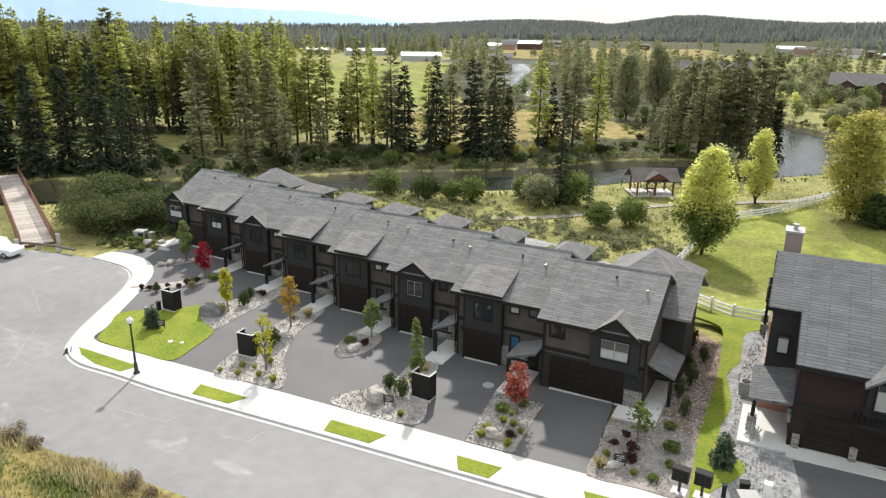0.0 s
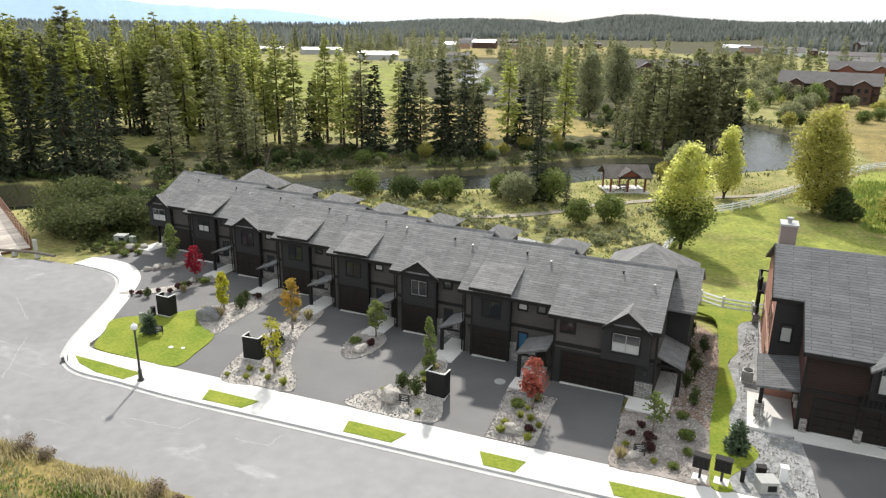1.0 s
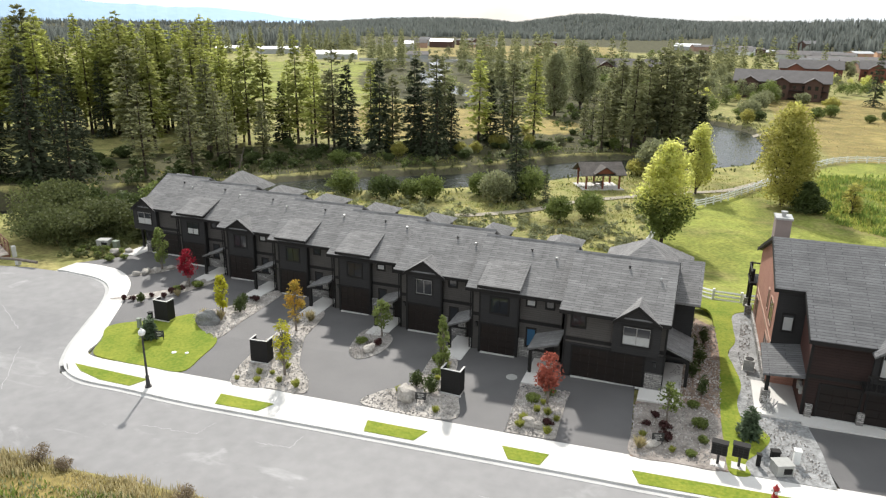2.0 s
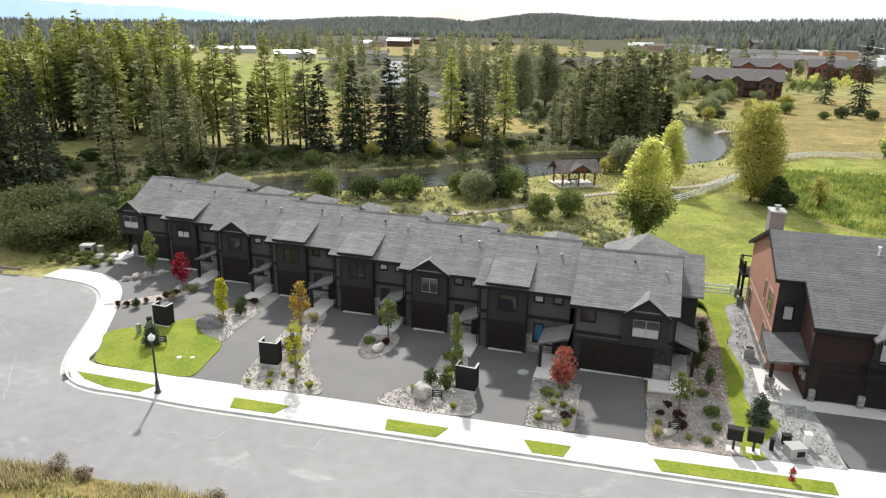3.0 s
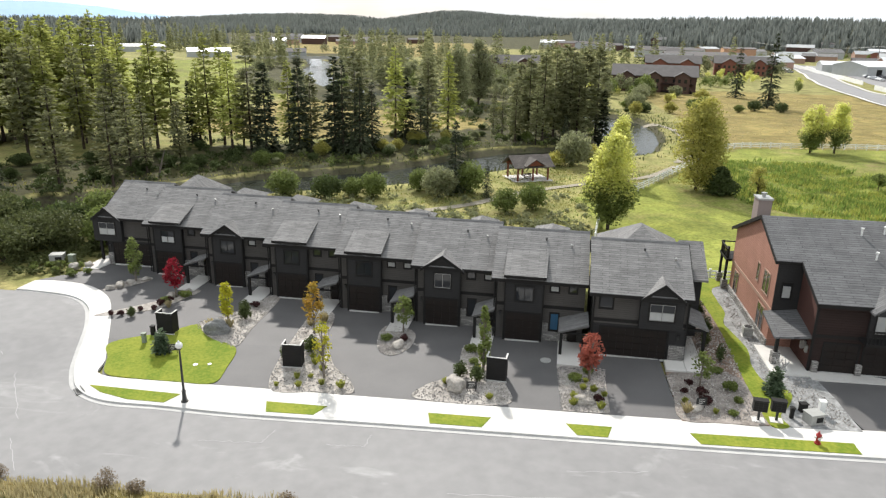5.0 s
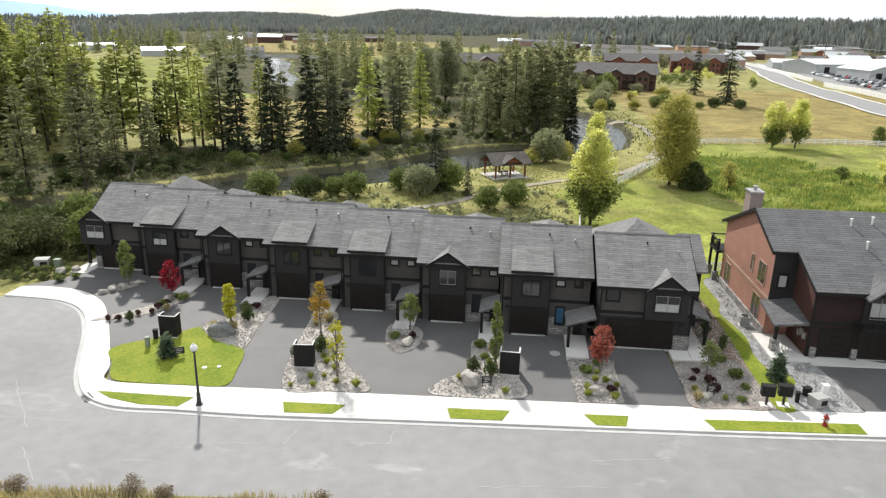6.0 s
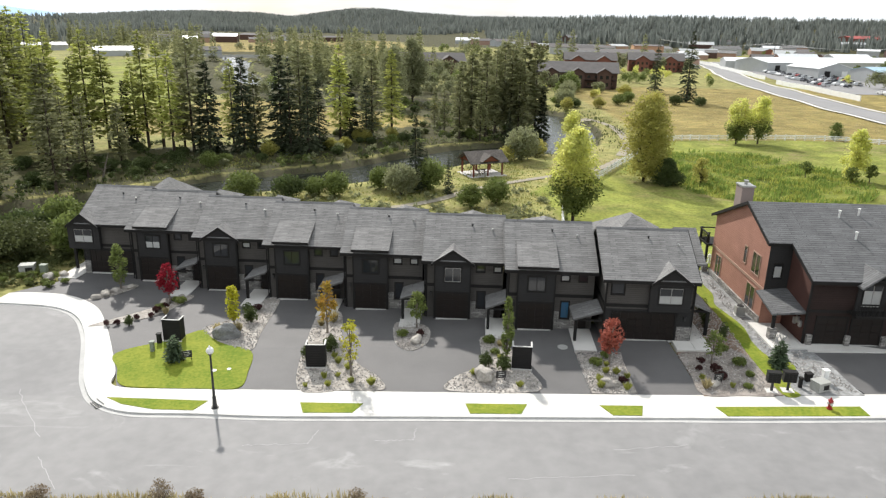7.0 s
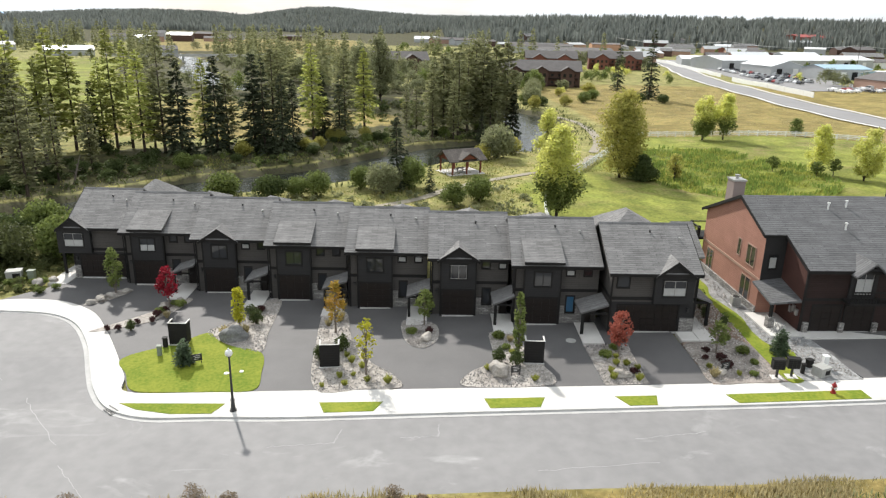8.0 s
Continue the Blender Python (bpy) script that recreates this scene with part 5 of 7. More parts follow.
    part("flue", fl, M_METAL_GREY, ch)
    for u, v in ((4.6, 7.3), (6.3, 7.6), (4.8, 4.7)):
        vp = bmesh.new()
        rod(vp, (u, v, at_v(v) - 0.1), (u, v, at_v(v) + 0.5), 0.07)
        rod(vp, (u, v, at_v(v) + 0.5), (u, v, at_v(v) + 0.6), 0.12)
        part("roof_vent", vp, M_WHITE, th, "white roof vent pipe")
    ch2 = piece("chimney", M_SIDING_DARK, th, [(11.6, 12.9, 9.0, 10.6, 6.0, 9.9)], "boxed chimney clad in grey siding")
    piece("chimney_cap", M_METAL_GREY, ch2, [(11.5, 13.0, 8.9, 10.7, 9.9, 10.05)])
    return th


red_house()


# ---- site furniture ----
def street_lamp(x, y):
    t = thing("street_lamp", "black cast metal street lamp with white globe", "street lamp", pose(x, y, lot(x, y)))
    bm = bmesh.new()
    rod(bm, (0, 0, 0), (0, 0, 0.12), 0.24, 0.22, 12)
    rod(bm, (0, 0, 0.12), (0, 0, 0.75), 0.16, 0.11, 12)
    rod(bm, (0, 0, 0.75), (0, 0, 0.82), 0.15, 0.15, 12)
    part("base", bm, M_METAL_BLACK, t)
    bm = bmesh.new()
    rod(bm, (0, 0, 0.82), (0, 0, 3.75), 0.085, 0.06, 12)
    rod(bm, (0, 0, 3.75), (0, 0, 3.9), 0.07, 0.16, 12)
    part("pole", bm, M_METAL_BLACK, t)
    bm = bmesh.new()
    bmesh.ops.create_uvsphere(bm, u_segments=16, v_segments=10, radius=0.24, matrix=Matrix.Translation((0, 0, 4.08)))
    rod(bm, (0, 0, 4.28), (0, 0, 4.42), 0.1, 0.03, 8)
    part("globe", bm, M_WHITE, t, "white acorn globe", smooth=True)


street_lamp(-38.28, 32.06)


def screen_box(x, y, turn, group="driveway screens"):
    """A three-sided dark screen with pale cap and footing."""
    t = thing("bin_screen", "dark slatted bin screen with pale cap beside a driveway", "bin screen", pose(x, y, lot(x, y), 0, 0, turn) @ Matrix.Diagonal((0.98, 0.9, 0.92, 1)), group)
    piece("footing", M_KERB, t, [(-0.76, 0.76, -0.06, 0.1, -0.1, 0.12)], "pale concrete footing")
    for k in range(9):
        z = 0.13 + k * 0.205
        piece("slat", M_TRIM, t, [(-0.7, 0.7, 0.0, 0.06, z, z + 0.195)])
        piece("slat", M_TRIM, t, [(-0.7, -0.64, 0.07, 0.95, z, z + 0.195)])
        piece("slat", M_TRIM, t, [(0.64, 0.7, 0.07, 0.95, z, z + 0.195)])
    piece("cap", M_KERB, t, [(-0.73, 0.73, -0.03, 0.08, 1.98, 2.02)], "pale metal cap")
    piece("cap", M_KERB, t, [(-0.73, -0.61, 0.09, 0.97, 1.98, 2.02)])
    piece("cap", M_KERB, t, [(0.61, 0.73, 0.09, 0.97, 1.98, 2.02)])


screen_box(-44.2, 41.1, -4)
screen_box(-32.54, 37.00, 2)
screen_box(-17.90, 36.56, -6)


def mailbox_cluster(x, y):
    t = thing("cluster_mailbox", "black cluster mailbox on a post", "mailbox", pose(x, y, lot(x, y), 0, 0, -8) @ Matrix.Diagonal((0.85, 0.85, 0.95, 1)), "mailboxes by the pavement")
    piece("post", M_METAL_BLACK, t, [(-0.08, 0.08, -0.08, 0.08, 0.0, 0.75)])
    piece("cabinet", M_METAL_BLACK, t, [(-0.5, 0.5, -0.26, 0.26, 0.75, 1.5)], bevel=0.02)
    for r in range(4):
        for c in range(3):
            piece("mail_door", M_TRIM, t, [(-0.46 + c * 0.31, -0.17 + c * 0.31, -0.275, -0.262, 0.8 + r * 0.165, 0.95 + r * 0.165)])
    piece("roof", M_TRIM, t, [(-0.53, 0.53, -0.29, 0.29, 1.5, 1.55)], "grey top plate")
    piece("pad", M_CONCRETE, t, [(-0.45, 0.45, -0.4, 0.4, -0.1, 0.06)], "concrete pad")


mailbox_cluster(-1.35, 33.65)
mailbox_cluster(-0.24, 33.7)


def hydrant(x, y):
    t = thing("fire_hydrant", "red cast iron fire hydrant on the verge", "hydrant", pose(x, y, lot(x, y) + 0.03))
    bm = bmesh.new()
    for a, b, r0, r1 in ((0, 0.08, 0.18, 0.18), (0.08, 0.55, 0.12, 0.12), (0.55, 0.6, 0.17, 0.17), (0.6, 0.75, 0.13, 0.05), (0.75, 0.82, 0.04, 0.04)):
        rod(bm, (0, 0, a), (0, 0, b), r0, r1, 12)
    part("barrel", bm, material("hydrant_red", (0.33, 0.03, 0.03), (0.22, 0.02, 0.02), 0.5), t)
    bm = bmesh.new()
    rod(bm, (-0.22, 0, 0.42), (0.22, 0, 0.42), 0.06, sides=10)
    rod(bm, (0, -0.2, 0.38), (0, 0, 0.38), 0.08, sides=10)
    part("nozzle", bm, M_KERB, t, "pale hose nozzles")


hydrant(1.32, 31.30)


def utility_box(x, y, w, d, h, mat, label, turn=0.0, name="utility_box"):
    t = thing(name, label, "utility box", pose(x, y, lot(x, y) + 0.02, 0, 0, turn))
    piece("body", mat, t, [(-w / 2, w / 2, -d / 2, d / 2, 0.0, h)], bevel=0.02)
    piece("lid", mat, t, [(-w / 2 - 0.03, w / 2 + 0.03, -d / 2 - 0.03, d / 2 + 0.03, h, h + 0.06)])
    if w > 0.6:
        piece("warning_plate", M_TRIM, t, [(-0.1, w / 2 - 0.1, -d / 2 - 0.012, -d / 2 - 0.004, h * 0.25, h * 0.8)], "dark plate with unreadable label")
    return t


M_UTIL_GREEN = material("utility_green", (0.22, 0.25, 0.20), (0.17, 0.20, 0.16), 0.6)
M_UTIL_GREY = material("utility_grey", (0.36, 0.36, 0.34), (0.29, 0.29, 0.27), 0.6)
utility_box(1.95, 33.75, 0.95, 0.8, 0.65, M_UTIL_GREY, "grey green transformer cabinet on gravel", 20)
utility_box(1.75, 34.9, 0.45, 0.35, 0.55, M_TRIM, "small dark utility cabinet on gravel", 10)
utility_box(2.83, 34.8, 0.35, 0.35, 0.85, M_WHITE, "white utility pedestal on gravel")
utility_box(0.8, 34.1, 0.22, 0.22, 0.7, M_TRIM, "small dark pedestal on gravel")
utility_box(-45.1, 40.9, 0.3, 0.3, 0.75, M_TRIM, "small dark pedestal at the lawn edge")
utility_box(-45.12, 39.56, 0.28, 0.28, 0.75, M_UTIL_GREEN, "green utility pedestal on the lawn")
utility_box(-63.5, 56.3, 1.3, 1.0, 0.8, M_UTIL_GREY, "grey green transformer cabinet in the shrubs", 15)
utility_box(-62.0, 56.4, 0.6, 0.5, 0.75, M_UTIL_GREEN, "green utility cabinet in the shrubs")


def lot_sign(x, y, turn):
    t = thing("lot_sign", "small black sign on a stake in the bed", "sign", pose(x, y, lot(x, y), 0, 0, turn), "lot signs")
    piece("stake", M_TRIM, t, [(-0.3, -0.26, 0, 0.04, 0, 0.3), (0.26, 0.3, 0, 0.04, 0, 0.3)])
    piece("board", M_METAL_BLACK, t, [(-0.36, 0.36, -0.02, 0.0, 0.28, 0.82)])
    for k, (a, b) in enumerate(((-0.22, 0.2), (-0.16, 0.24), (-0.2, 0.1))):
        piece("bar", M_KERB, t, [(a, b, -0.026, -0.021, 0.66 - k * 0.13, 0.7 - k * 0.13)], "pale bar of unreadable writing")


for s in ((-42.08, 38.16, 20), (-19.48, 35.13, 10), (-4.62, 34.59, 15)):
    lot_sign(*s)


def valve_cover(x, y, w=0.25):
    bm = bmesh.new()
    rod(bm, (0, 0, -0.05), (0, 0, 0.05), w, w * 0.9, 12)
    solid("valve_cover", bm, M_WHITE, "round white valve cover in the lawn", "valve cover", "valve covers", m=pose(x, y, lot(x, y) + 0.02))


valve_cover(-39.71, 36.74, 0.2)
valve_cover(-38.70, 36.91, 0.16)


def storm_drain(x, y, turn):
    t = thing("storm_drain", "dark cast iron storm drain inlet in the kerb", "storm drain", pose(x, y, lot(x, y) - 0.11, 0, 0, turn))
    piece("inlet_frame", M_METAL_BLACK, t, [(-0.5, 0.5, -0.25, -0.19, 0.0, 0.05), (-0.5, 0.5, 0.19, 0.25, 0.0, 0.16), (-0.5, -0.44, -0.19, 0.19, 0.0, 0.05), (0.44, 0.5, -0.19, 0.19, 0.0, 0.05)])
    for k in range(8):
        piece("grate_bar", M_METAL_BLACK, t, [(-0.4 + k * 0.11, -0.35 + k * 0.11, -0.19, 0.19, 0.0, 0.04)])
    piece("pit", M_TRIM, t, [(-0.44, 0.44, -0.19, 0.19, -0.05, 0.005)])


storm_drain(-46.2, 32.75, -42)
bm = bmesh.new()
rod(bm, (0, 0, -0.05), (0, 0, 0.015), 0.4, 0.39, 20)
rod(bm, (0, 0, 0.015), (0, 0, 0.025), 0.3, 0.29, 20)
solid("manhole_cover", bm, M_UTIL_GREY, "round pale manhole cover in a driveway", "manhole cover", m=pose(-14.4, 39.8, lot(-14.4, 39.8)))


def boulder(x, y, sx, sy, sz, seed, dark=False, turn=0.0):
    bm = bmesh.new()
    bmesh.ops.create_icosphere(bm, subdivisions=3, radius=1.0)
    for v in bm.verts:
        n = noise.noise(v.co * 1.3 + Vector((seed * 7.1, 0, 0))) * 0.35 + noise.noise(v.co * 3.5 + Vector((0, seed * 3.3, 0))) * 0.12
        v.co *= 1 + n
        v.co = Vector((v.co.x * sx, v.co.y * sy, v.co.z * sz))
    solid("boulder", bm, M_ROCK_DARK if dark else M_ROCK, "rough grey granite boulder in gravel" if dark else "pale rounded boulder in gravel", "boulder", "boulders in the beds", m=pose(x, y, lot(x, y) + sz * 0.55, 0, 0, turn))


M_ROCK_DARK = material("grey_boulder", (0.23, 0.23, 0.225), (0.13, 0.13, 0.128), 0.9, 2.5, 9.0, 0.8, dist=0.05)
boulder(-40.2, 41.8, 1.0, 0.6, 0.75, 1, True, 10)
for i, (x, y, a, b, c) in enumerate(((-33.00, 39.91, 0.7, 0.4, 0.3), (-32.2, 40.3, 0.6, 0.35, 0.28), (-25.5, 40.7, 0.55, 0.4, 0.38), (-20.60, 35.49, 0.85, 0.6, 0.6), (-12.25, 34.63, 0.5, 0.4, 0.32), (-11.63, 34.50, 0.35, 0.3, 0.25),
                                     (-4.92, 34.41, 0.5, 0.3, 0.25), (-47.6, 48.8, 0.5, 0.35, 0.3), (-53.6, 50.8, 0.7, 0.4, 0.3), (-52.9, 51.5, 0.6, 0.35, 0.28), (-54.1, 50.0, 0.45, 0.3, 0.25), (-52.0, 52.6, 0.4, 0.3, 0.22),
                                     (-60.6, 54.6, 0.7, 0.5, 0.4), (-59.7, 55.6, 0.5, 0.4, 0.3), (-46.6, 50.2, 0.35, 0.25, 0.2))):
    boulder(x, y, a, b, c, i + 2, False, i * 37)


def ac_unit(x, y):
    t = thing("air_conditioner", "grey air conditioner unit on gravel by the house", "air conditioner", pose(x, y, lot(x, y), 0, 0, -8) @ Matrix.Diagonal((0.85, 0.85, 0.9, 1)))
    piece("housing", M_UTIL_GREY, t, [(-0.42, 0.42, -0.42, 0.42, 0.06, 0.9)], bevel=0.02)
    for k in range(8):
        piece("louvre", M_METAL_GREY, t, [(-0.4, 0.4, -0.45, -0.425, 0.14 + k * 0.09, 0.18 + k * 0.09)])
    bm = bmesh.new()
    rod(bm, (0, 0, 0.9), (0, 0, 0.94), 0.34, 0.34, 16)
    part("fan_grille", bm, M_TRIM, t, "round dark fan grille")
    piece("pad", M_CONCRETE, t, [(-0.5, 0.5, -0.5, 0.5, -0.05, 0.06)])


ac_unit(1.35, 45.6)
for k, (x, y) in enumerate(((1.76, 39.91), (2.09, 39.61))):
    bm = bmesh.new()
    for a in range(6):
        rod(bm, (math.cos(a) * 0.25, math.sin(a) * 0.25, 0.05), (math.cos(a + 2.5) * 0.3, math.sin(a + 2.5) * 0.3, 0.85), 0.03, sides=6)
    solid("porch_chair", bm, M_METAL_GREY, "folded metal chair on the porch", "chair", "porch chairs", m=pose(x, y, lot(x, y) + 0.07))


# ---- bridge, barrier and parked car by the cul-de-sac ----
def footbridge():
    a, b = Vector((-71.7, 49.4)), Vector((-109.0, 71.8))
    d = (b - a).normalized()
    turn = math.degrees(math.atan2(d.y, d.x)) - 90
    n = (b - a).length
    t = thing("footbridge", "steel truss footbridge with weathered plank deck", "footbridge", pose(a.x, a.y, lot(-71) + 0.05, 0, 0, turn))
    piece("deck_frame", M_RUST_STEEL, t, [(-1.7, 1.7, 0, n, -0.45, -0.07)])
    k, y = 0, 0.0
    while y < n - 0.2:
        piece("plank", M_PLANK_ONE, t, [(-1.55, 1.55, y, y + 0.285, -0.06, 0.0)])
        y += 0.3
        k += 1
    for s in (-1, 1):
        u = s * 1.65
        for z in (0.25, 0.6, 0.95, 1.3):
            piece("rail", M_RUST_STEEL, t, [(u - 0.04, u + 0.04, 0, n, z, z + (0.14 if z > 1.2 else 0.06))])
        for i in range(23):
            c = min(i * n / 22, n - 0.1)
            piece("post", M_RUST_STEEL, t, [(u - 0.05, u + 0.05, c, c + 0.1, -0.4, 1.3)])
    for y0 in (0.0, n - 0.8):
        piece("abutment", M_KERB, t, [(-2.3, 2.3, y0 - 0.3, y0 + 0.9, -3.5, -0.46)])
    for s in (-1, 1):
        piece("bollard", M_KERB, t, [(s * 2.0 - 0.2, s * 2.0 + 0.2, -0.5, -0.1, -0.4, 0.9)])


M_PLANK_ONE = material("grey_deck_plank", (0.45, 0.40, 0.35), (0.33, 0.29, 0.25), 0.85, 1.5, 14.0, 0.3, by_object=0.25)
footbridge()


def log_rail():
    pts = [(-73.0, 47.9), (-70.6, 48.6), (-67.8, 49.0), (-65.2, 48.9)]
    t = thing("log_barrier", "low timber barrier along the cul-de-sac", "barrier", pose(0, 0, 0))
    for (ax, ay), (bx, by) in zip(pts[:-1], pts[1:]):
        bm = bmesh.new()
        rod(bm, (ax, ay, lot(-60) + 0.38), (bx, by, lot(-60) + 0.38), 0.16, 0.15, 8)
        part("log", bm, M_BARK_PALE, t)
        bm = bmesh.new()
        box(bm, ax - 0.2, ax + 0.2, ay - 0.2, ay + 0.2, lot(-60) - 0.2, lot(-60) + 0.26)
        part("block", bm, M_KERB, t)


log_rail()


def car(name, paint, label, suv=False, m=None, group=""):
    t = thing(name, label, "car", m, group)
    L, W, H = (4.8, 1.95, 1.8) if suv else (4.6, 1.85, 1.45)
    bm = bmesh.new()
    wedge(bm, [(-L / 2, 0.32), (L / 2, 0.32), (L / 2 + 0.02, 0.75), (L / 2 - 0.15, 0.98), (L * 0.22, 1.05), (-L / 2 + 0.1, 1.08), (-L / 2 - 0.02, 0.8)], -W / 2, W / 2)
    if suv:
        wedge(bm, [(L * 0.20, 1.04), (L * 0.08, H), (-L / 2 + 0.25, H), (-L / 2 + 0.06, 1.06)], -W / 2 + 0.1, W / 2 - 0.1)
    else:
        wedge(bm, [(L * 0.22, 1.04), (L * 0.05, H), (-L * 0.25, H), (-L * 0.42, 1.06)], -W / 2 + 0.12, W / 2 - 0.12)
    bmesh.ops.bevel(bm, geom=bm.edges[:], offset=0.05, segments=1, affect="EDGES")
    part("body", bm, paint, t)
    bm = bmesh.new()
    y0, y1 = (-L / 2 + 0.35, L * 0.12) if suv else (-L * 0.3, L * 0.12)
    z0, z1 = 1.14, H - 0.12
    for s in (-1, 1):
        x = s * (W / 2 - (0.1 if suv else 0.12))
        for a, b in ((y0, (y0 + y1) / 2 - 0.05), ((y0 + y1) / 2 + 0.05, y1)):
            box(bm, x - 0.012, x + 0.012, a, b, z0, z1)
    part("side_glass", bm, M_GLASS, t)
    for sx in (-1, 1):
        for sy in (-1, 1):
            bm = bmesh.new()
            x = sx * (W / 2 - 0.1)
            rod(bm, (x - 0.12, sy * L * 0.31, 0.34), (x + 0.12, sy * L * 0.31, 0.34), 0.34, sides=14)
            w = part("wheel", bm, M_METAL_BLACK, t)
            bm = bmesh.new()
            rod(bm, (x + sx * 0.1, sy * L * 0.31, 0.34), (x + sx * 0.135, sy * L * 0.31, 0.34), 0.2, sides=10)
            part("rim", bm, M_METAL_GREY, w)
    return t


M_CAR_WHITE = material("white_car_paint", (0.75, 0.75, 0.75), (0.7, 0.7, 0.7), 0.25, 1.0, 5.0, 0, spec=0.6)
M_CAR_DARK = material("dark_car_paint", (0.05, 0.052, 0.06), (0.04, 0.042, 0.05), 0.25, 1.0, 5.0, 0, spec=0.6)
M_CAR_SILVER = material("silver_car_paint", (0.42, 0.43, 0.44), (0.38, 0.39, 0.4), 0.3, 1.0, 5.0, 0, spec=0.6)
M_CAR_RED = material("red_car_paint", (0.30, 0.03, 0.03), (0.26, 0.025, 0.025), 0.3, 1.0, 5.0, 0, spec=0.6)
suv = car("parked_suv", M_CAR_WHITE, "white parked SUV at the edge of the cul-de-sac", True, pose(-72.0, 45.2, lot(-73) - 0.12, 0, 0, -80))


# ---- pavilion and fences ----
def pavilion(x, y, turn):
    z = ground_at(x, y)
    t = thing("pavilion", "open timber picnic pavilion with crossed gable roof", "pavilion", pose(x, y, z, 0, 0, turn))
    piece("floor_slab", M_CONCRETE, t, [(-3.6, 3.6, -3.0, 3.0, -0.3, 0.12)], "pale concrete floor")
    for px in (-2.9, 0.0, 2.9):
        for py in (-2.3, 2.3):
            piece("post", M_RED_TIMBER, t, [(px - 0.13, px + 0.13, py - 0.13, py + 0.13, 0.1, 2.6)])
    piece("beam", M_RED_TIMBER, t, [(-3.3, 3.3, -2.42, -2.18, 2.6, 2.85)])
    piece("beam", M_RED_TIMBER, t, [(-3.3, 3.3, 2.18, 2.42, 2.6, 2.85)])
    for px in (-2.9, 2.9):
        piece("beam", M_RED_TIMBER, t, [(px - 0.12, px + 0.12, -2.15, 2.15, 2.62, 2.83)])
        bm = bmesh.new()
        wedge(bm, [(-2.4, 2.86), (2.4, 2.86), (0, 4.1)], px - 0.05, px + 0.05)
        part("gable_truss", bm, M_RED_TIMBER, t)
    r = bmesh.new()
    for s in (-1, 1):
        roof_plate(r, -3.9, 3.9, s * 3.0, 2.6, 0, 4.35, 0.14)
    part("roof", r, M_PAV_ROOF, t, "brown-grey shingled main roof")
    r = bmesh.new()
    for s in (-1, 1):
        cs = [(s * 1.9, -3.5, 2.9), (0, -3.5, 4.1), (0, 0, 4.1), (s * 1.9, -1.0, 2.9)]
        slab_between(r, cs[::s], 0.12)
    part("front_gable_roof", r, M_PAV_ROOF, t)
    bm = bmesh.new()
    prism(bm, [(-1.6, 2.9), (1.6, 2.9), (0, 3.9)], -3.2, -3.1)
    part("gable_truss", bm, M_RED_TIMBER, t)
    tb = thing("picnic_table", "timber picnic table under the pavilion", "picnic table", pose(x, y, z + 0.12, 0, 0, turn + 10))
    piece("tabletop", M_BARK_PALE, tb, [(-0.9, 0.9, -0.4, 0.4, 0.7, 0.76)])
    for s in (-1, 1):
        piece("bench", M_BARK_PALE, tb, [(-0.9, 0.9, s * 0.75 - 0.15, s * 0.75 + 0.15, 0.42, 0.47)])
        piece("leg_frame", M_BARK_PALE, tb, [(s * 0.6 - 0.05, s * 0.6 + 0.05, -0.8, 0.8, 0.35, 0.42), (s * 0.6 - 0.05, s * 0.6 + 0.05, -0.1, 0.1, 0.0, 0.7)])


M_PAV_ROOF = courses("brown_grey_shingles", (0.115, 0.10, 0.09), (0.09, 0.078, 0.07), 1.0, 0.19, (0.05, 0.045, 0.04), 0.02, axes="xy", var=0.3)
M_RED_TIMBER = material("red_brown_timber", (0.19, 0.06, 0.035), (0.13, 0.042, 0.026), 0.7, 2.0, 20.0, 0.2)
pavilion(-15.4, 118.5, 24)


def rail_fence(points, label, rails=(0.4, 0.8, 1.15)):
    t = thing("rail_fence", label, "fence", pose(0, 0, 0))
    line = curve_points(points, 6, False)
    pts, carry = [line[0]], 0.0
    for (ax, ay), (bx, by) in zip(line[:-1], line[1:]):
        seg = math.hypot(bx - ax, by - ay)
        s = 2.4 - carry
        while s < seg:
            pts.append((ax + (bx - ax) * s / seg, ay + (by - ay) * s / seg))
            s += 2.4
        carry = seg - (s - 2.4)
    for i, (x, y) in enumerate(pts):
        z = ground_at(x, y)
        bm = bmesh.new()
        box(bm, x - 0.1, x + 0.1, y - 0.1, y + 0.1, z - 0.3, z + 1.4)
        part("post", bm, M_WHITE, t)
        if i + 1 < len(pts):
            x2, y2 = pts[i + 1]
            z2 = ground_at(x2, y2)
            for r in rails:
                bm = bmesh.new()
                rod(bm, (x, y, z + r), (x2, y2, z2 + r), 0.105, sides=4)
                part("rail", bm, M_WHITE, t)


rail_fence([(-7.5, 73), (-4.4, 65.2), (-2.3, 63.1), (-0.3, 61.3), (3.5, 61.2), (9, 61.5)], "white rail fence behind the houses")
rail_fence([(-7.0, 80), (-5.0, 93), (-2.0, 104), (2.5, 110.5), (9.5, 122.5), (17.8, 137), (25, 152), (34, 162), (49, 164.5), (62, 164.5), (77, 163), (94, 155)], "long white rail fence round the mown field")


# ---- yard trees ----
def yard(fn_args):
    x, y = fn_args[0], fn_args[1]
    return pose(x, y, lot(x, y) + 0.03)


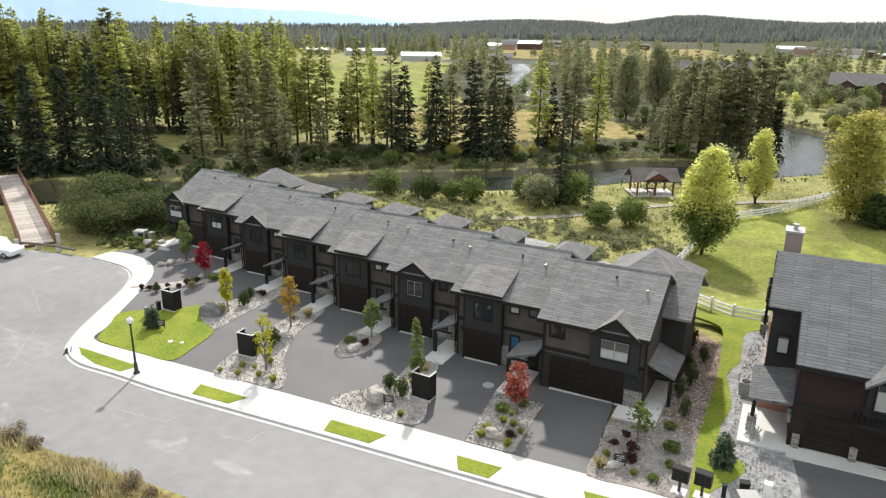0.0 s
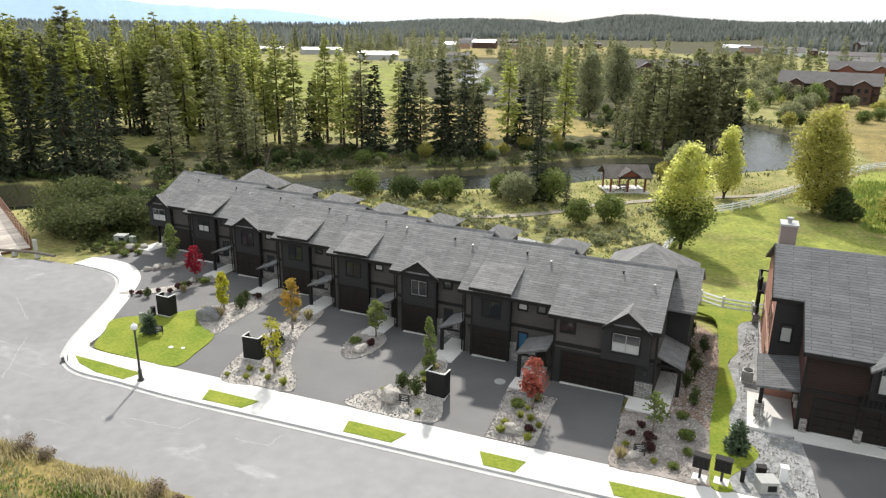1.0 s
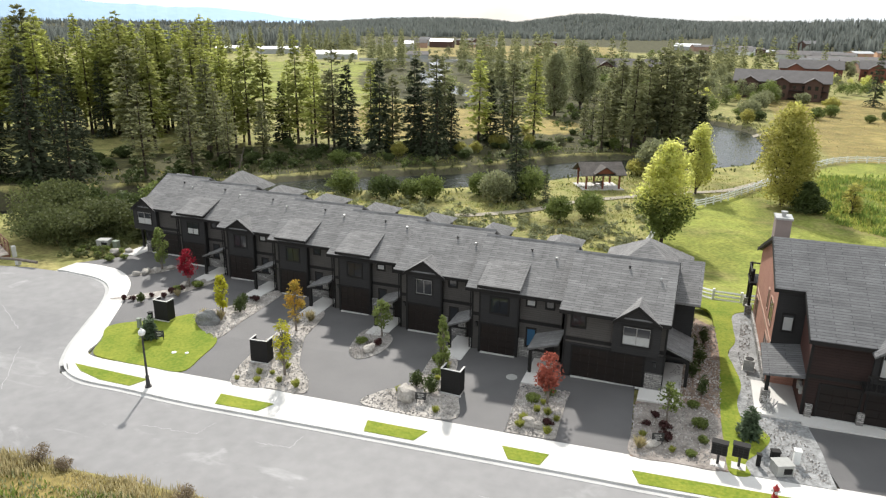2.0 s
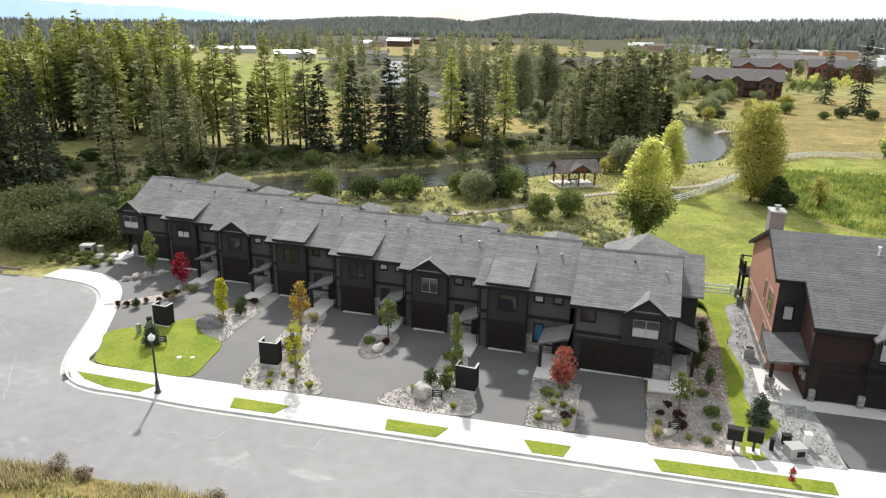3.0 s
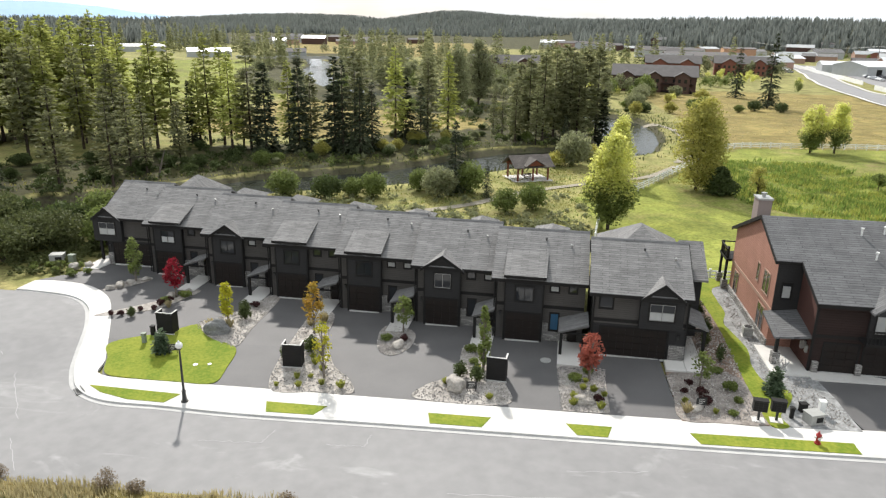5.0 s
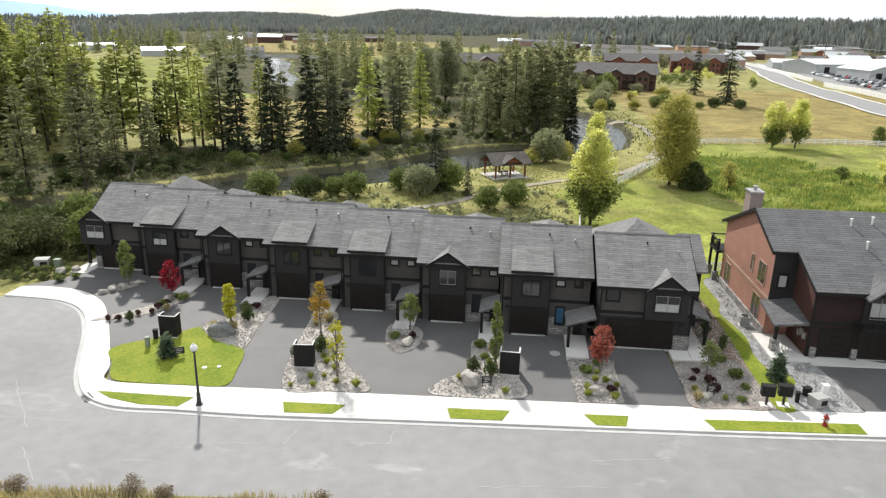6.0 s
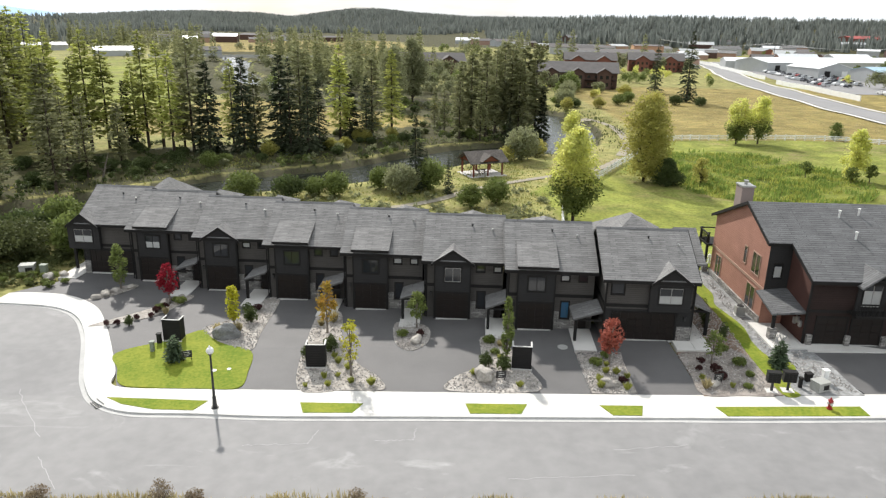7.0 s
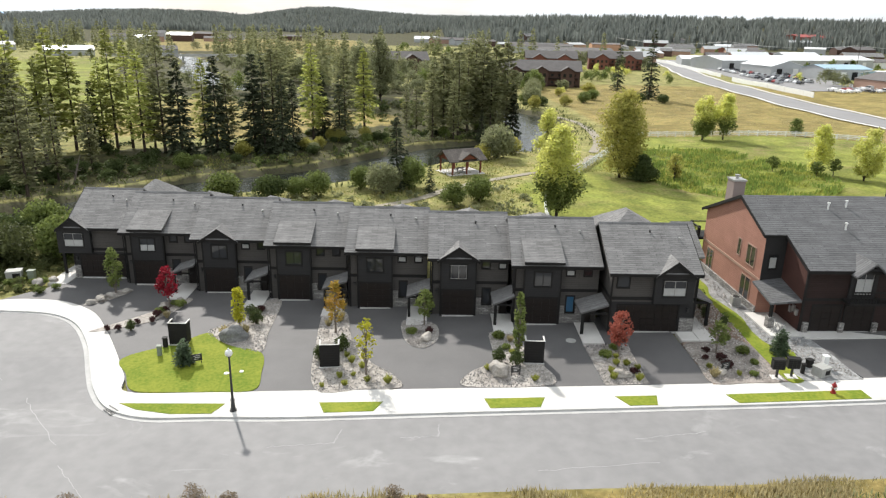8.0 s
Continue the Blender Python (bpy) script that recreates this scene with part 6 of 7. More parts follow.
broadleaf("young_tree", 4.4, 0.72, 0.5, M_LEAF_GREEN, "slim young green tree beside a driveway", 1, 1500, 0.11, 22, 1.3, yard((-52.8, 52.2)), "yard trees", M_BARK_PALE)
broadleaf("maple_tree", 3.7, 0.95, 0.9, M_LEAF_RED, "bright crimson young maple beside a driveway", 2, 950, 0.12, 16, 0.9, yard((-47.1, 48.8)), "yard trees", M_BARK_PALE)
broadleaf("young_tree", 3.5, 0.62, 0.5, M_LEAF_LEMON, "lemon yellow young tree in gravel", 3, 1500, 0.11, 20, 1.3, yard((-40.2, 43.9)), "yard trees", M_BARK_PALE)
broadleaf("young_tree", 4.3, 0.85, 1.0, M_LEAF_ORANGE, "orange and yellow young tree in gravel", 4, 950, 0.11, 22, 1.1, yard((-32.5, 42.5)), "yard trees", M_BARK_PALE)
broadleaf("young_tree", 4.4, 0.75, 1.1, M_LEAF_LEMON, "sparse yellow-green young tree in gravel", 5, 520, 0.1, 20, 1.2, yard((-29.92, 36.02)), "yard trees", M_BARK_PALE)
broadleaf("young_tree", 3.1, 0.78, 0.9, M_LEAF_GREEN, "small round green tree beside an entrance", 6, 900, 0.11, 16, 1.0, yard((-25.5, 43.4)), "yard trees", M_BARK_PALE)
broadleaf("columnar_tree", 5.0, 0.46, 0.4, M_LEAF_GREEN, "narrow columnar green tree in gravel", 7, 1300, 0.11, 30, 1.6, yard((-18.84, 37.89)), "yard trees", M_BARK_PALE)
broadleaf("maple_tree", 3.6, 0.95, 0.9, M_LEAF_RUST, "rust red young maple in gravel", 8, 1100, 0.12, 18, 1.0, yard((-11.5, 37.2)), "yard trees", M_BARK_PALE)
broadleaf("young_tree", 2.6, 0.8, 0.7, M_LEAF_GREEN, "sparse small green tree in gravel", 9, 420, 0.11, 14, 1.0, yard((-4.1, 37.2)), "yard trees", M_BARK_PALE)


def small_spruce(x, y, h, seed):
    rng = np.random.default_rng(seed)
    t = thing("young_spruce", "young dusty green spruce on the lawn", "conifer tree", pose(x, y, lot(x, y) + 0.03), "yard spruces")
    quads = conifer_crown(rng, h, 0.1, h * 0.29, lambda f: (1 - f) ** 0.85, 18, 12, 0.05, 8, 0.32, 0.0)
    bm = bmesh.new()
    trunk_mesh(bm, h * 0.95, 0.06)
    part("trunk", bm, M_BARK, t)
    c = new("crown", quads_mesh("crown", quads, M_BLUE_SPRUCE))
    c.parent = t


small_spruce(0.56, 36.8, 1.5, 41)
small_spruce(-42.98, 38.16, 1.6, 42)

globe = shrub("globe_shrub", 1.25, 0.5, M_LEAF_DEEP, "rounded dark green shrub in gravel", 50, 900, 0.07, group="globe shrubs")
mound = shrub("mound_shrub", 0.5, 0.42, M_LEAF_GREEN, "low spreading green shrub in gravel", 51, 600, 0.07, group="mound shrubs")
purple = shrub("barberry_shrub", 0.7, 0.36, M_LEAF_DARKRED, "dark purple barberry shrub in a bed", 52, 600, 0.07, group="barberry shrubs")
column_j = shrub("columnar_juniper", 1.9, 0.38, M_LEAF_DEEP, "narrow dark juniper in bark mulch", 53, 900, 0.07, group="junipers", lumps=12)


def grass_tuft(name, mat, label, h, n, seed, group):
    rng = np.random.default_rng(seed)
    a = rng.uniform(0, 6.28, n)
    base = np.stack([np.cos(a) * 0.12 * rng.random(n), np.sin(a) * 0.12 * rng.random(n), np.zeros(n)], 1)
    way = unit_rows(np.stack([np.cos(a) * 0.7 * rng.random(n), np.sin(a) * 0.7 * rng.random(n), np.ones(n)], 1))
    side = unit_rows(np.cross(way, rng.normal(size=(n, 3))))
    L = h * rng.uniform(0.6, 1.1, n)
    ob = new(name, quads_mesh(name, kites(base, way, side, L, 0.03 + L * 0.035), mat))
    return tagged(ob, label, "ornamental grass", group)


tuft = grass_tuft("ornamental_grass", M_TUFT, "tuft of yellow-green ornamental grass in gravel", 0.6, 170, 54, "ornamental grasses")
tuft_dry = grass_tuft("ornamental_grass", M_DRY, "pale dry tuft of ornamental grass in gravel", 0.8, 170, 55, "ornamental grasses")


def scatter(src, spots, rng, low=0.8, high=1.2, on=lot):
    for i, (x, y) in enumerate(spots):
        s = rng.uniform(low, high)
        m = pose(x, y, on(x, y) + 0.02, 0, 0, rng.uniform(0, 360)) @ Matrix.Diagonal((s, s, s * rng.uniform(0.85, 1.15), 1))
        if i == 0:
            src.matrix_world = m
        else:
            copy_thing(src, pose(0, 0, 0)).matrix_world = m


sr = random.Random(9)
scatter(globe, [(-39.76, 46.3), (-39.05, 44.7), (-31.81, 39.30), (-20.43, 37.00), (-19.20, 36.38), (-48.8, 44.2), (-33.33, 38.16)], sr)
scatter(mound, [(-46.2, 48.9), (-46.9, 49.4), (-26.55, 41.9), (-19.57, 38.86), (-19.9, 40.5), (-12.47, 37.18), (-11.51, 38.24), (-2.17, 37.00), (-2.05, 35.49), (-2.75, 34.04), (-2.53, 39.12), (-62.0, 53.6), (-60.4, 53.6), (-61.2, 54.9),
                (-63.2, 54.6), (-64.4, 53.8), (-59.6, 52.6), (-62.6, 55.4), (-58.6, 53.6), (-60.3, 55.0), (-65.2, 55.0), (-47.5, 47.6)], sr, 0.7, 1.25)
scatter(purple, [(-39.1, 47.3), (-25.2, 41.8), (-4.77, 37.36), (-5.25, 36.38), (-4.28, 36.20), (-4.10, 35.13), (-49.8, 44.4), (-48.7, 45.5), (-47.6, 45.8), (-47.6, 46.8), (-47.2, 47.8), (-50.6, 44.2), (-11.14, 34.86)], sr, 0.6, 0.95)
scatter(column_j, [(-2.4, 47.4), (-2.0, 45.1), (-2.5, 43.1), (-1.9, 40.8), (-2.45, 51.5), (-1.5, 49.2)], sr, 0.7, 1.1)
scatter(tuft, [(-31.02, 37.63), (-31.41, 38.51), (-31.75, 35.66), (-30.83, 35.84), (-32.88, 34.59), (-31.35, 34.68), (-29.82, 35.04), (-28.40, 34.77), (-30.22, 36.83), (-19.25, 38.07), (-21.32, 36.02), (-18.24, 34.41), (-11.30, 35.93), (-12.67, 35.04),
               (-10.66, 35.40), (-11.00, 33.95), (-12.74, 34.22), (-12.01, 36.11), (-11.75, 37.00), (-3.78, 34.13), (-5.48, 35.22)], sr, 0.6, 0.95)
scatter(tuft_dry, [(-41.1, 42.6), (-33.2, 43.8), (-32.3, 44.6), (-19.10, 39.91), (-5.60, 34.04), (-46.6, 46.4), (-39.6, 42.6)], sr, 0.7, 1.1)

# ---- trees on the river flat ----
flat = lambda x, y: pose(x, y, ground_at(x, y) - 0.1)
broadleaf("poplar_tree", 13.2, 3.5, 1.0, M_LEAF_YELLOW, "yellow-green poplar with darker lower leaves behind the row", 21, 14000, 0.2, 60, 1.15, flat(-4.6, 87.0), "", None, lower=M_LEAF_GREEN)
broadleaf("poplar_tree", 12.0, 2.7, 1.0, M_LEAF_YELLOW, "slim yellow-green poplar near the river", 22, 7500, 0.2, 44, 1.2, flat(0.6, 118.5))
broadleaf("willow_tree", 15.6, 4.7, 0.8, M_LEAF_OLIVE, "large olive-yellow willow in the mown field", 23, 16000, 0.21, 80, 1.1, flat(13.1, 114.0))
broadleaf("willow_tree", 5.0, 2.2, 0.2, M_LEAF_DEEP, "dark shrubby willow at the foot of a larger one", 24, 2600, 0.22, 20, 0.9, flat(16.0, 110.5))
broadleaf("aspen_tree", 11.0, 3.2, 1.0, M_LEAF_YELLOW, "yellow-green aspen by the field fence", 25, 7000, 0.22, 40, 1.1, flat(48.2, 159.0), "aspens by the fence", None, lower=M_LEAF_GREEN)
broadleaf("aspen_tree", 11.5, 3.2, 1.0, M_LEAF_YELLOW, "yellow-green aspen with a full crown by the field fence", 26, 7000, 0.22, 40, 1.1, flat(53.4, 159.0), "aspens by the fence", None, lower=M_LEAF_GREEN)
broadleaf("aspen_tree", 9.6, 2.5, 0.8, M_LEAF_YELLOW, "yellow aspen in the mown field", 27, 6000, 0.19, 30, 1.15, flat(52.6, 117.5), "aspens by the fence")
broadleaf("aspen_tree", 9.5, 2.7, 0.8, M_LEAF_YELLOW, "bright yellow aspen in the mown field", 28, 6000, 0.19, 30, 1.15, flat(57.6, 111.0), "aspens by the fence")
broadleaf("cottonwood_tree", 20.5, 5.0, 2.0, M_LEAF_SAGE, "tall grey-green cottonwood beyond the river", 33, 7000, 0.34, 60, 1.1, flat(-37.3, 214.8), "cottonwoods", category="tree")
broadleaf("cottonwood_tree", 21.5, 5.5, 2.0, M_LEAF_SAGE, "tall spreading grey-green cottonwood beyond the river", 34, 7000, 0.34, 60, 1.1, flat(-31.7, 232.9), "cottonwoods", category="tree")
for i, (x, y, h) in enumerate(((54.6, 115.5, 3.4), (51.0, 115.0, 3.0), (45.5, 120.5, 3.2))):
    broadleaf("fruit_tree", h, 1.4, 1.1, M_LEAF_GREEN, "small round green tree standing in the mown field", 35 + i, 800, 0.16, 12, 0.8, flat(x, y), "small field trees")
broadleaf("small_tree", 4.5, 2.0, 0.4, M_LEAF_GREEN, "small green tree behind the fence", 29, 1500, 0.22, 14, 1.0, flat(76.0, 166.0))
broadleaf("small_tree", 5.0, 1.8, 0.3, M_LEAF_OLIVE, "thin olive sapling in tall grass", 30, 1100, 0.2, 14, 1.1, flat(22.6, 112.0))

bush_a = shrub("river_bush", 4.6, 2.7, M_LEAF_SAGE, "large rounded grey-green willow bush", 60, 3600, 0.2, group="bushes on the flat", category="bush", lumps=18)
bush_b = shrub("river_bush", 4.2, 2.2, M_LEAF_GREEN, "leafy green bush on the river flat", 61, 2600, 0.2, group="bushes on the flat", category="bush", lumps=16)
bush_c = shrub("river_bush", 3.4, 2.4, M_LEAF_DEEP, "dark green bush on the river flat", 62, 2600, 0.2, group="bushes on the flat", category="bush", lumps=14)
bush_d = shrub("river_bush", 4.4, 2.3, M_LEAF_OLIVE, "olive yellow bush on the river flat", 63, 2400, 0.2, group="bushes on the flat", category="bush", lumps=14)
br_ = random.Random(3)
bush_e = shrub("river_bush", 5.0, 3.3, M_BANK, "large dark green bush by the footbridge", 64, 5200, 0.17, group="bushes on the flat", category="bush", lumps=22)
scatter(bush_e, [(-69.3, 55.9), (-67.0, 61.2), (-71.2, 62.0), (-73.6, 57.2), (-76.0, 63.5)], br_, 0.85, 1.15, ground_at)
scatter(bush_a, [(-29.4, 101.0), (34, 292), (44, 288), (30, 280), (20, 232), (26, 262), (-6.5, 133)], br_, 0.95, 1.45, ground_at)
scatter(bush_b, [(-53.1, 96.2), (-42.6, 98.0), (-39.6, 98.6), (-18.7, 94.0), (-14.7, 96.0), (-25.0, 105), (-62.0, 62.8), (-60.5, 66.5), (-66.5, 69.5), (18, 236), (46, 250), (40, 240), (-33, 104.5), (54, 236)], br_, 0.7, 1.2, ground_at)
scatter(bush_c, [(-46.5, 96.3), (-75.5, 65.5), (-73.5, 67.0), (-70.5, 63.5), (-63.5, 66.0), (-58.5, 68.0), (-70, 67), (22, 226), (60, 240), (68, 238), (15.2, 112.5), (17.5, 111.5)], br_, 0.6, 1.2, ground_at)
scatter(bush_d, [(-9.5, 132), (-2.5, 138), (18, 218), (30, 226), (36, 262), (50, 270)], br_, 0.7, 1.1, ground_at)
# undergrowth on the far bank and among the conifers
far_spots = {0: [], 1: [], 2: [], 3: []}
for _ in range(900):
    x = br_.uniform(-160, 20)
    y = br_.uniform(100, 235)
    rd = float(river_distance(np.float64(x), np.float64(y)))
    south = y < np.interp(x, [p[0] for p in RIVER[:13]], [p[1] for p in RIVER[:13]]) + 4
    if 14.5 < rd < 40 and not south and sum(map(len, far_spots.values())) < 110 and (rd < 24 or br_.random() < 0.3):
        # west of x = -66 only dark bushes, whose colour carries the wood's shade
        far_spots[br_.randrange(4) if x > -66 else 2].append((x, y))
for k, src in enumerate((bush_a, bush_b, bush_c, bush_d)):
    scatter(copy_thing(src, pose(0, 0, 0)), far_spots[k], br_, 0.3, 0.75, ground_at)


def blades(name, n, box_, mat, h, label, category, seed, keep=None, width=0.04, lean=0.45):
    rng = np.random.default_rng(seed)
    x, y = rng.uniform(box_[0], box_[1], n), rng.uniform(box_[2], box_[3], n)
    patch = bumps(x + seed * 3.7, y, 1.1) + bumps(x, y + seed * 5.1, 2.7) * 0.8
    ok = patch + rng.normal(0, 0.35, n) > 0.05
    if keep is not None:
        ok &= keep(x, y)
    x, y = x[ok], y[ok]
    n = len(x)
    base = np.stack([x, y, terrain(x, y) - 0.05], 1)
    a = rng.uniform(0, 6.28, n)
    l = lean * rng.random(n)
    way = unit_rows(np.stack([np.cos(a) * l, np.sin(a) * l, np.ones(n)], 1))
    side = unit_rows(np.cross(way, rng.normal(size=(n, 3))))
    L = h * rng.uniform(0.45, 1.25, n) * (1 + 0.4 * bumps(x, y, 1.7))
    return tagged(new(name, quads_mesh(name, kites(base, way, side, L, width + L * 0.03), mat)), label, category, kind="stuff")


def verge_band(near, far):
    """Between two distances back from the street edge, with a wavering outline."""
    return lambda x, y: (verge_edge(x) + 0.25 - y + 0.4 * bumps(x, y, 1.3) > near) & (verge_edge(x) + 0.25 - y + 0.5 * bumps(x + 9, y, 1.6) < far)


blades("dry_grass", 60000, (-62, 14, 19.0, 24.6), M_DRY, 0.5, "pale dry grass along the street edge", "dry grass", 71, verge_band(0.0, 2.3), 0.02)
blades("weeds", 62000, (-62, 14, 16.0, 23.0), M_WEED, 0.34, "lush green weeds behind the dry verge", "weeds", 72, verge_band(1.7, 4.6), 0.04)
blades("weeds", 16000, (-62, 14, 15.0, 23.0), M_LEAF_SAGE, 0.45, "grey-green weeds scattered behind the verge", "weeds", 87, verge_band(1.5, 5.6), 0.035)
blades("dry_twigs", 34000, (-62, 14, 9.0, 20.0), M_TWIG, 0.3, "brown dead stalks on bare ground", "dry grass", 73, verge_band(4.0, 13.0), 0.02)
for i, (x, y, s) in enumerate(((-38.4, 23.0, 1.0), (-28.1, 22.3, 0.95), (-45.0, 23.2, 0.8), (-26.6, 22.2, 0.5), (-36.6, 22.9, 0.7))):
    shrub("sagebrush", 1.2 * s, 0.7 * s, M_TWIG, "twiggy brown bush at the street edge", 80 + i, 1100, 0.045, flat(x, y), "verge bushes")
behind = lambda x, y: (y > 60 - 0.33 * (x + 11)) & (river_distance(x, y) > 11.2) & ~((x > -5) & (y < 118))
blades("sedge", 70000, (-66, 20, 62, 132), M_SEDGE, 0.26, "rough sedge and low shrubs on the river flat", "sedge", 74, behind, 0.05, 0.8)
blades("weeds", 9000, (-66, 16, 64, 128), M_WEED, 0.3, "tall green weeds on the river flat", "weeds", 75, behind, 0.1, 0.9)
blades("tall_grass", 26000, (14, 58, 92, 150), M_TUFT, 0.7, "bright lime marsh grass in a hollow", "tall grass", 86, lambda x, y: np.hypot((x - 35) / 19, (y - 120) / 24) < 1, 0.08, 0.7)
blades("tall_grass", 22000, (14, 58, 92, 150), M_WEED, 0.9, "tall uneven marsh grass in a hollow", "tall grass", 76, lambda x, y: np.hypot((x - 35) / 19, (y - 120) / 24) < 1, 0.09, 0.7)
blades("meadow_grass", 30000, (26, 112, 158, 300), M_DRY, 0.22, "dry hay meadow grass", "meadow grass", 77, lambda x, y: y > 166 - 0.4 * np.maximum(x - 62, 0), 0.1, 0.8)
blades("bank_plants", 40000, (-150, 30, 60, 235), M_BANK, 0.8, "rank green growth along the river banks", "bank plants", 78, lambda x, y: (river_distance(x, y) > 7.4) & (river_distance(x, y) < 15), 0.12, 0.9)
blades("bank_plants", 30000, (-150, 30, 60, 235), M_SEDGE, 0.35, "olive sedge along the river banks", "bank plants", 79, lambda x, y: (river_distance(x, y) > 8.6) & (river_distance(x, y) < 24), 0.12, 0.9)


# ---- paths and roads beyond ----
def draped(line, half, up=0.05):
    """A surface strip that follows the ground across its width."""
    bm = bmesh.new()
    pts = curve_points(line, 10, False)
    prev = None
    for i, (x, y) in enumerate(pts):
        a, b = pts[max(i - 1, 0)], pts[min(i + 1, len(pts) - 1)]
        d = Vector((b[0] - a[0], b[1] - a[1])).normalized()
        row = []
        for s in (-1, -0.33, 0.33, 1):
            px, py = x - d.y * s * half, y + d.x * s * half
            row.append(bm.verts.new((px, py, ground_at(px, py) + up)))
        if prev:
            for k in range(3):
                bm.faces.new((prev[k], row[k], row[k + 1], prev[k + 1]))
        prev = row
    return bm


M_PATH = material("gravel_path", (0.30, 0.265, 0.205), (0.23, 0.205, 0.155), 0.9, 0.8, 10.0, 0.3)
solid("path", draped([(-34, 90.5), (-28, 94.5), (-23, 98.6), (-18, 104.5), (-7, 113.7), (0, 118.9), (7, 123.6), (14, 134)], 0.8, 0.12), M_PATH, "pale gravel footpath across the river flat", "path", kind="structure")
solid("path", draped([(13, 207), (20, 200), (24, 188), (23, 168), (20, 152), (15, 138)], 1.0, 0.12), M_PATH, "pale path along the river bend", "path", kind="structure")
FAR_ROAD = [(185, 560), (165, 470), (148, 410), (135, 355), (127, 300), (120, 248), (117, 200), (116, 165), (118, 120), (124, 60)]
solid("road", draped(FAR_ROAD, 6.2, 0.3), M_ASPHALT_FAR, "straight grey road beyond the meadow", "road", kind="structure")
for off in (-7.6, 7.6):
    solid("pavement", draped([(x + off, y) for x, y in FAR_ROAD], 0.8, 0.34), M_CONCRETE, "pale walk beside the far road", "pavement", kind="structure")
solid("car_park", draped([(214, 500), (196, 420), (182, 350), (184, 300)], 26, 0.15), M_ASPHALT_FAR, "asphalt yard round the workshops", "car park", kind="structure")
solid("car_park", draped([(300, 620), (250, 560), (200, 540), (130, 560)], 30, 0.2), M_ASPHALT_FAR, "asphalt lot beyond the workshops", "car park", kind="structure")


solid("gravel_yard", draped([(-33, 79), (-27, 80), (-20, 78), (-14.5, 73)], 3.2, 0.1), M_GRAVEL_GREY, "grey gravel yard behind the row", "gravel yard", kind="structure")


# ---- buildings beyond ----
def gable_block(parent, x0, x1, y0, y1, h, rise, wall, roof, along="x", over=0.5):
    """Walls and a gabled roof."""
    piece("wall", wall, parent, [(x0, x1, y0, y1, -1.5, h)])
    r, g = bmesh.new(), bmesh.new()
    if along == "x":
        yc = (y0 + y1) / 2
        roof_plate(r, x0 - over, x1 + over, y0 - over, h - 0.05, yc, h + rise, 0.2)
        roof_plate(r, x0 - over, x1 + over, y1 + over, h - 0.05, yc, h + rise, 0.2)
        wedge(g, [(y0, h), (y1, h), (yc, h + rise - 0.25)], x0, x1)
    else:
        xc = (x0 + x1) / 2
        for s, xe in ((1, x0 - over), (-1, x1 + over)):
            cs = [(xe, y0 - over, h - 0.05), (xc, y0 - over, h + rise), (xc, y1 + over, h + rise), (xe, y1 + over, h - 0.05)]
            slab_between(r, cs[::s], 0.2)
        prism(g, [(x0, h), (x1, h), (xc, h + rise - 0.25)], y0, y1)
    part("roof", r, roof, parent)
    part("gable", g, wall, parent)


def far_windows(parent, x0, x1, y, zs, step, w=1.1, h=1.3):
    n = max(1, int((x1 - x0) / step))
    for z in zs:
        for k in range(n):
            c = x0 + (k + 0.5) * (x1 - x0) / n
            piece("window", M_GLASS, parent, [(c - w / 2, c + w / 2, y - 0.06, y - 0.01, z, z + h)])


M_BROWN = material("brown_siding", (0.10, 0.058, 0.045), (0.075, 0.045, 0.036), 0.85, 1.0, 10.0, 0.1)
M_RUSSET = material("russet_siding", (0.20, 0.075, 0.055), (0.15, 0.06, 0.045), 0.85, 1.0, 10.0, 0.1)
M_FAR_ROOF = material("grey_brown_shingles", (0.145, 0.135, 0.13), (0.11, 0.10, 0.098), 0.9, 0.5, 8.0, 0.1)
M_STEEL_WHITE = material("white_steel_roof", (0.74, 0.75, 0.76), (0.66, 0.67, 0.68), 0.5, 0.3, 6.0, 0.05)
M_STEEL_GREY = material("grey_steel_wall", (0.42, 0.43, 0.43), (0.36, 0.37, 0.37), 0.6, 0.3, 6.0, 0.05)
M_STEEL_BLUE = material("blue_steel_roof", (0.34, 0.48, 0.58), (0.30, 0.43, 0.52), 0.5, 0.3, 6.0, 0.05)
M_ORANGE_WALL = material("ochre_stucco", (0.48, 0.28, 0.17), (0.42, 0.24, 0.145), 0.85, 0.5, 8.0, 0.05)
M_RED_ROOF = material("red_steel_roof", (0.36, 0.07, 0.055), (0.30, 0.06, 0.05), 0.6, 0.5, 8.0, 0.05)


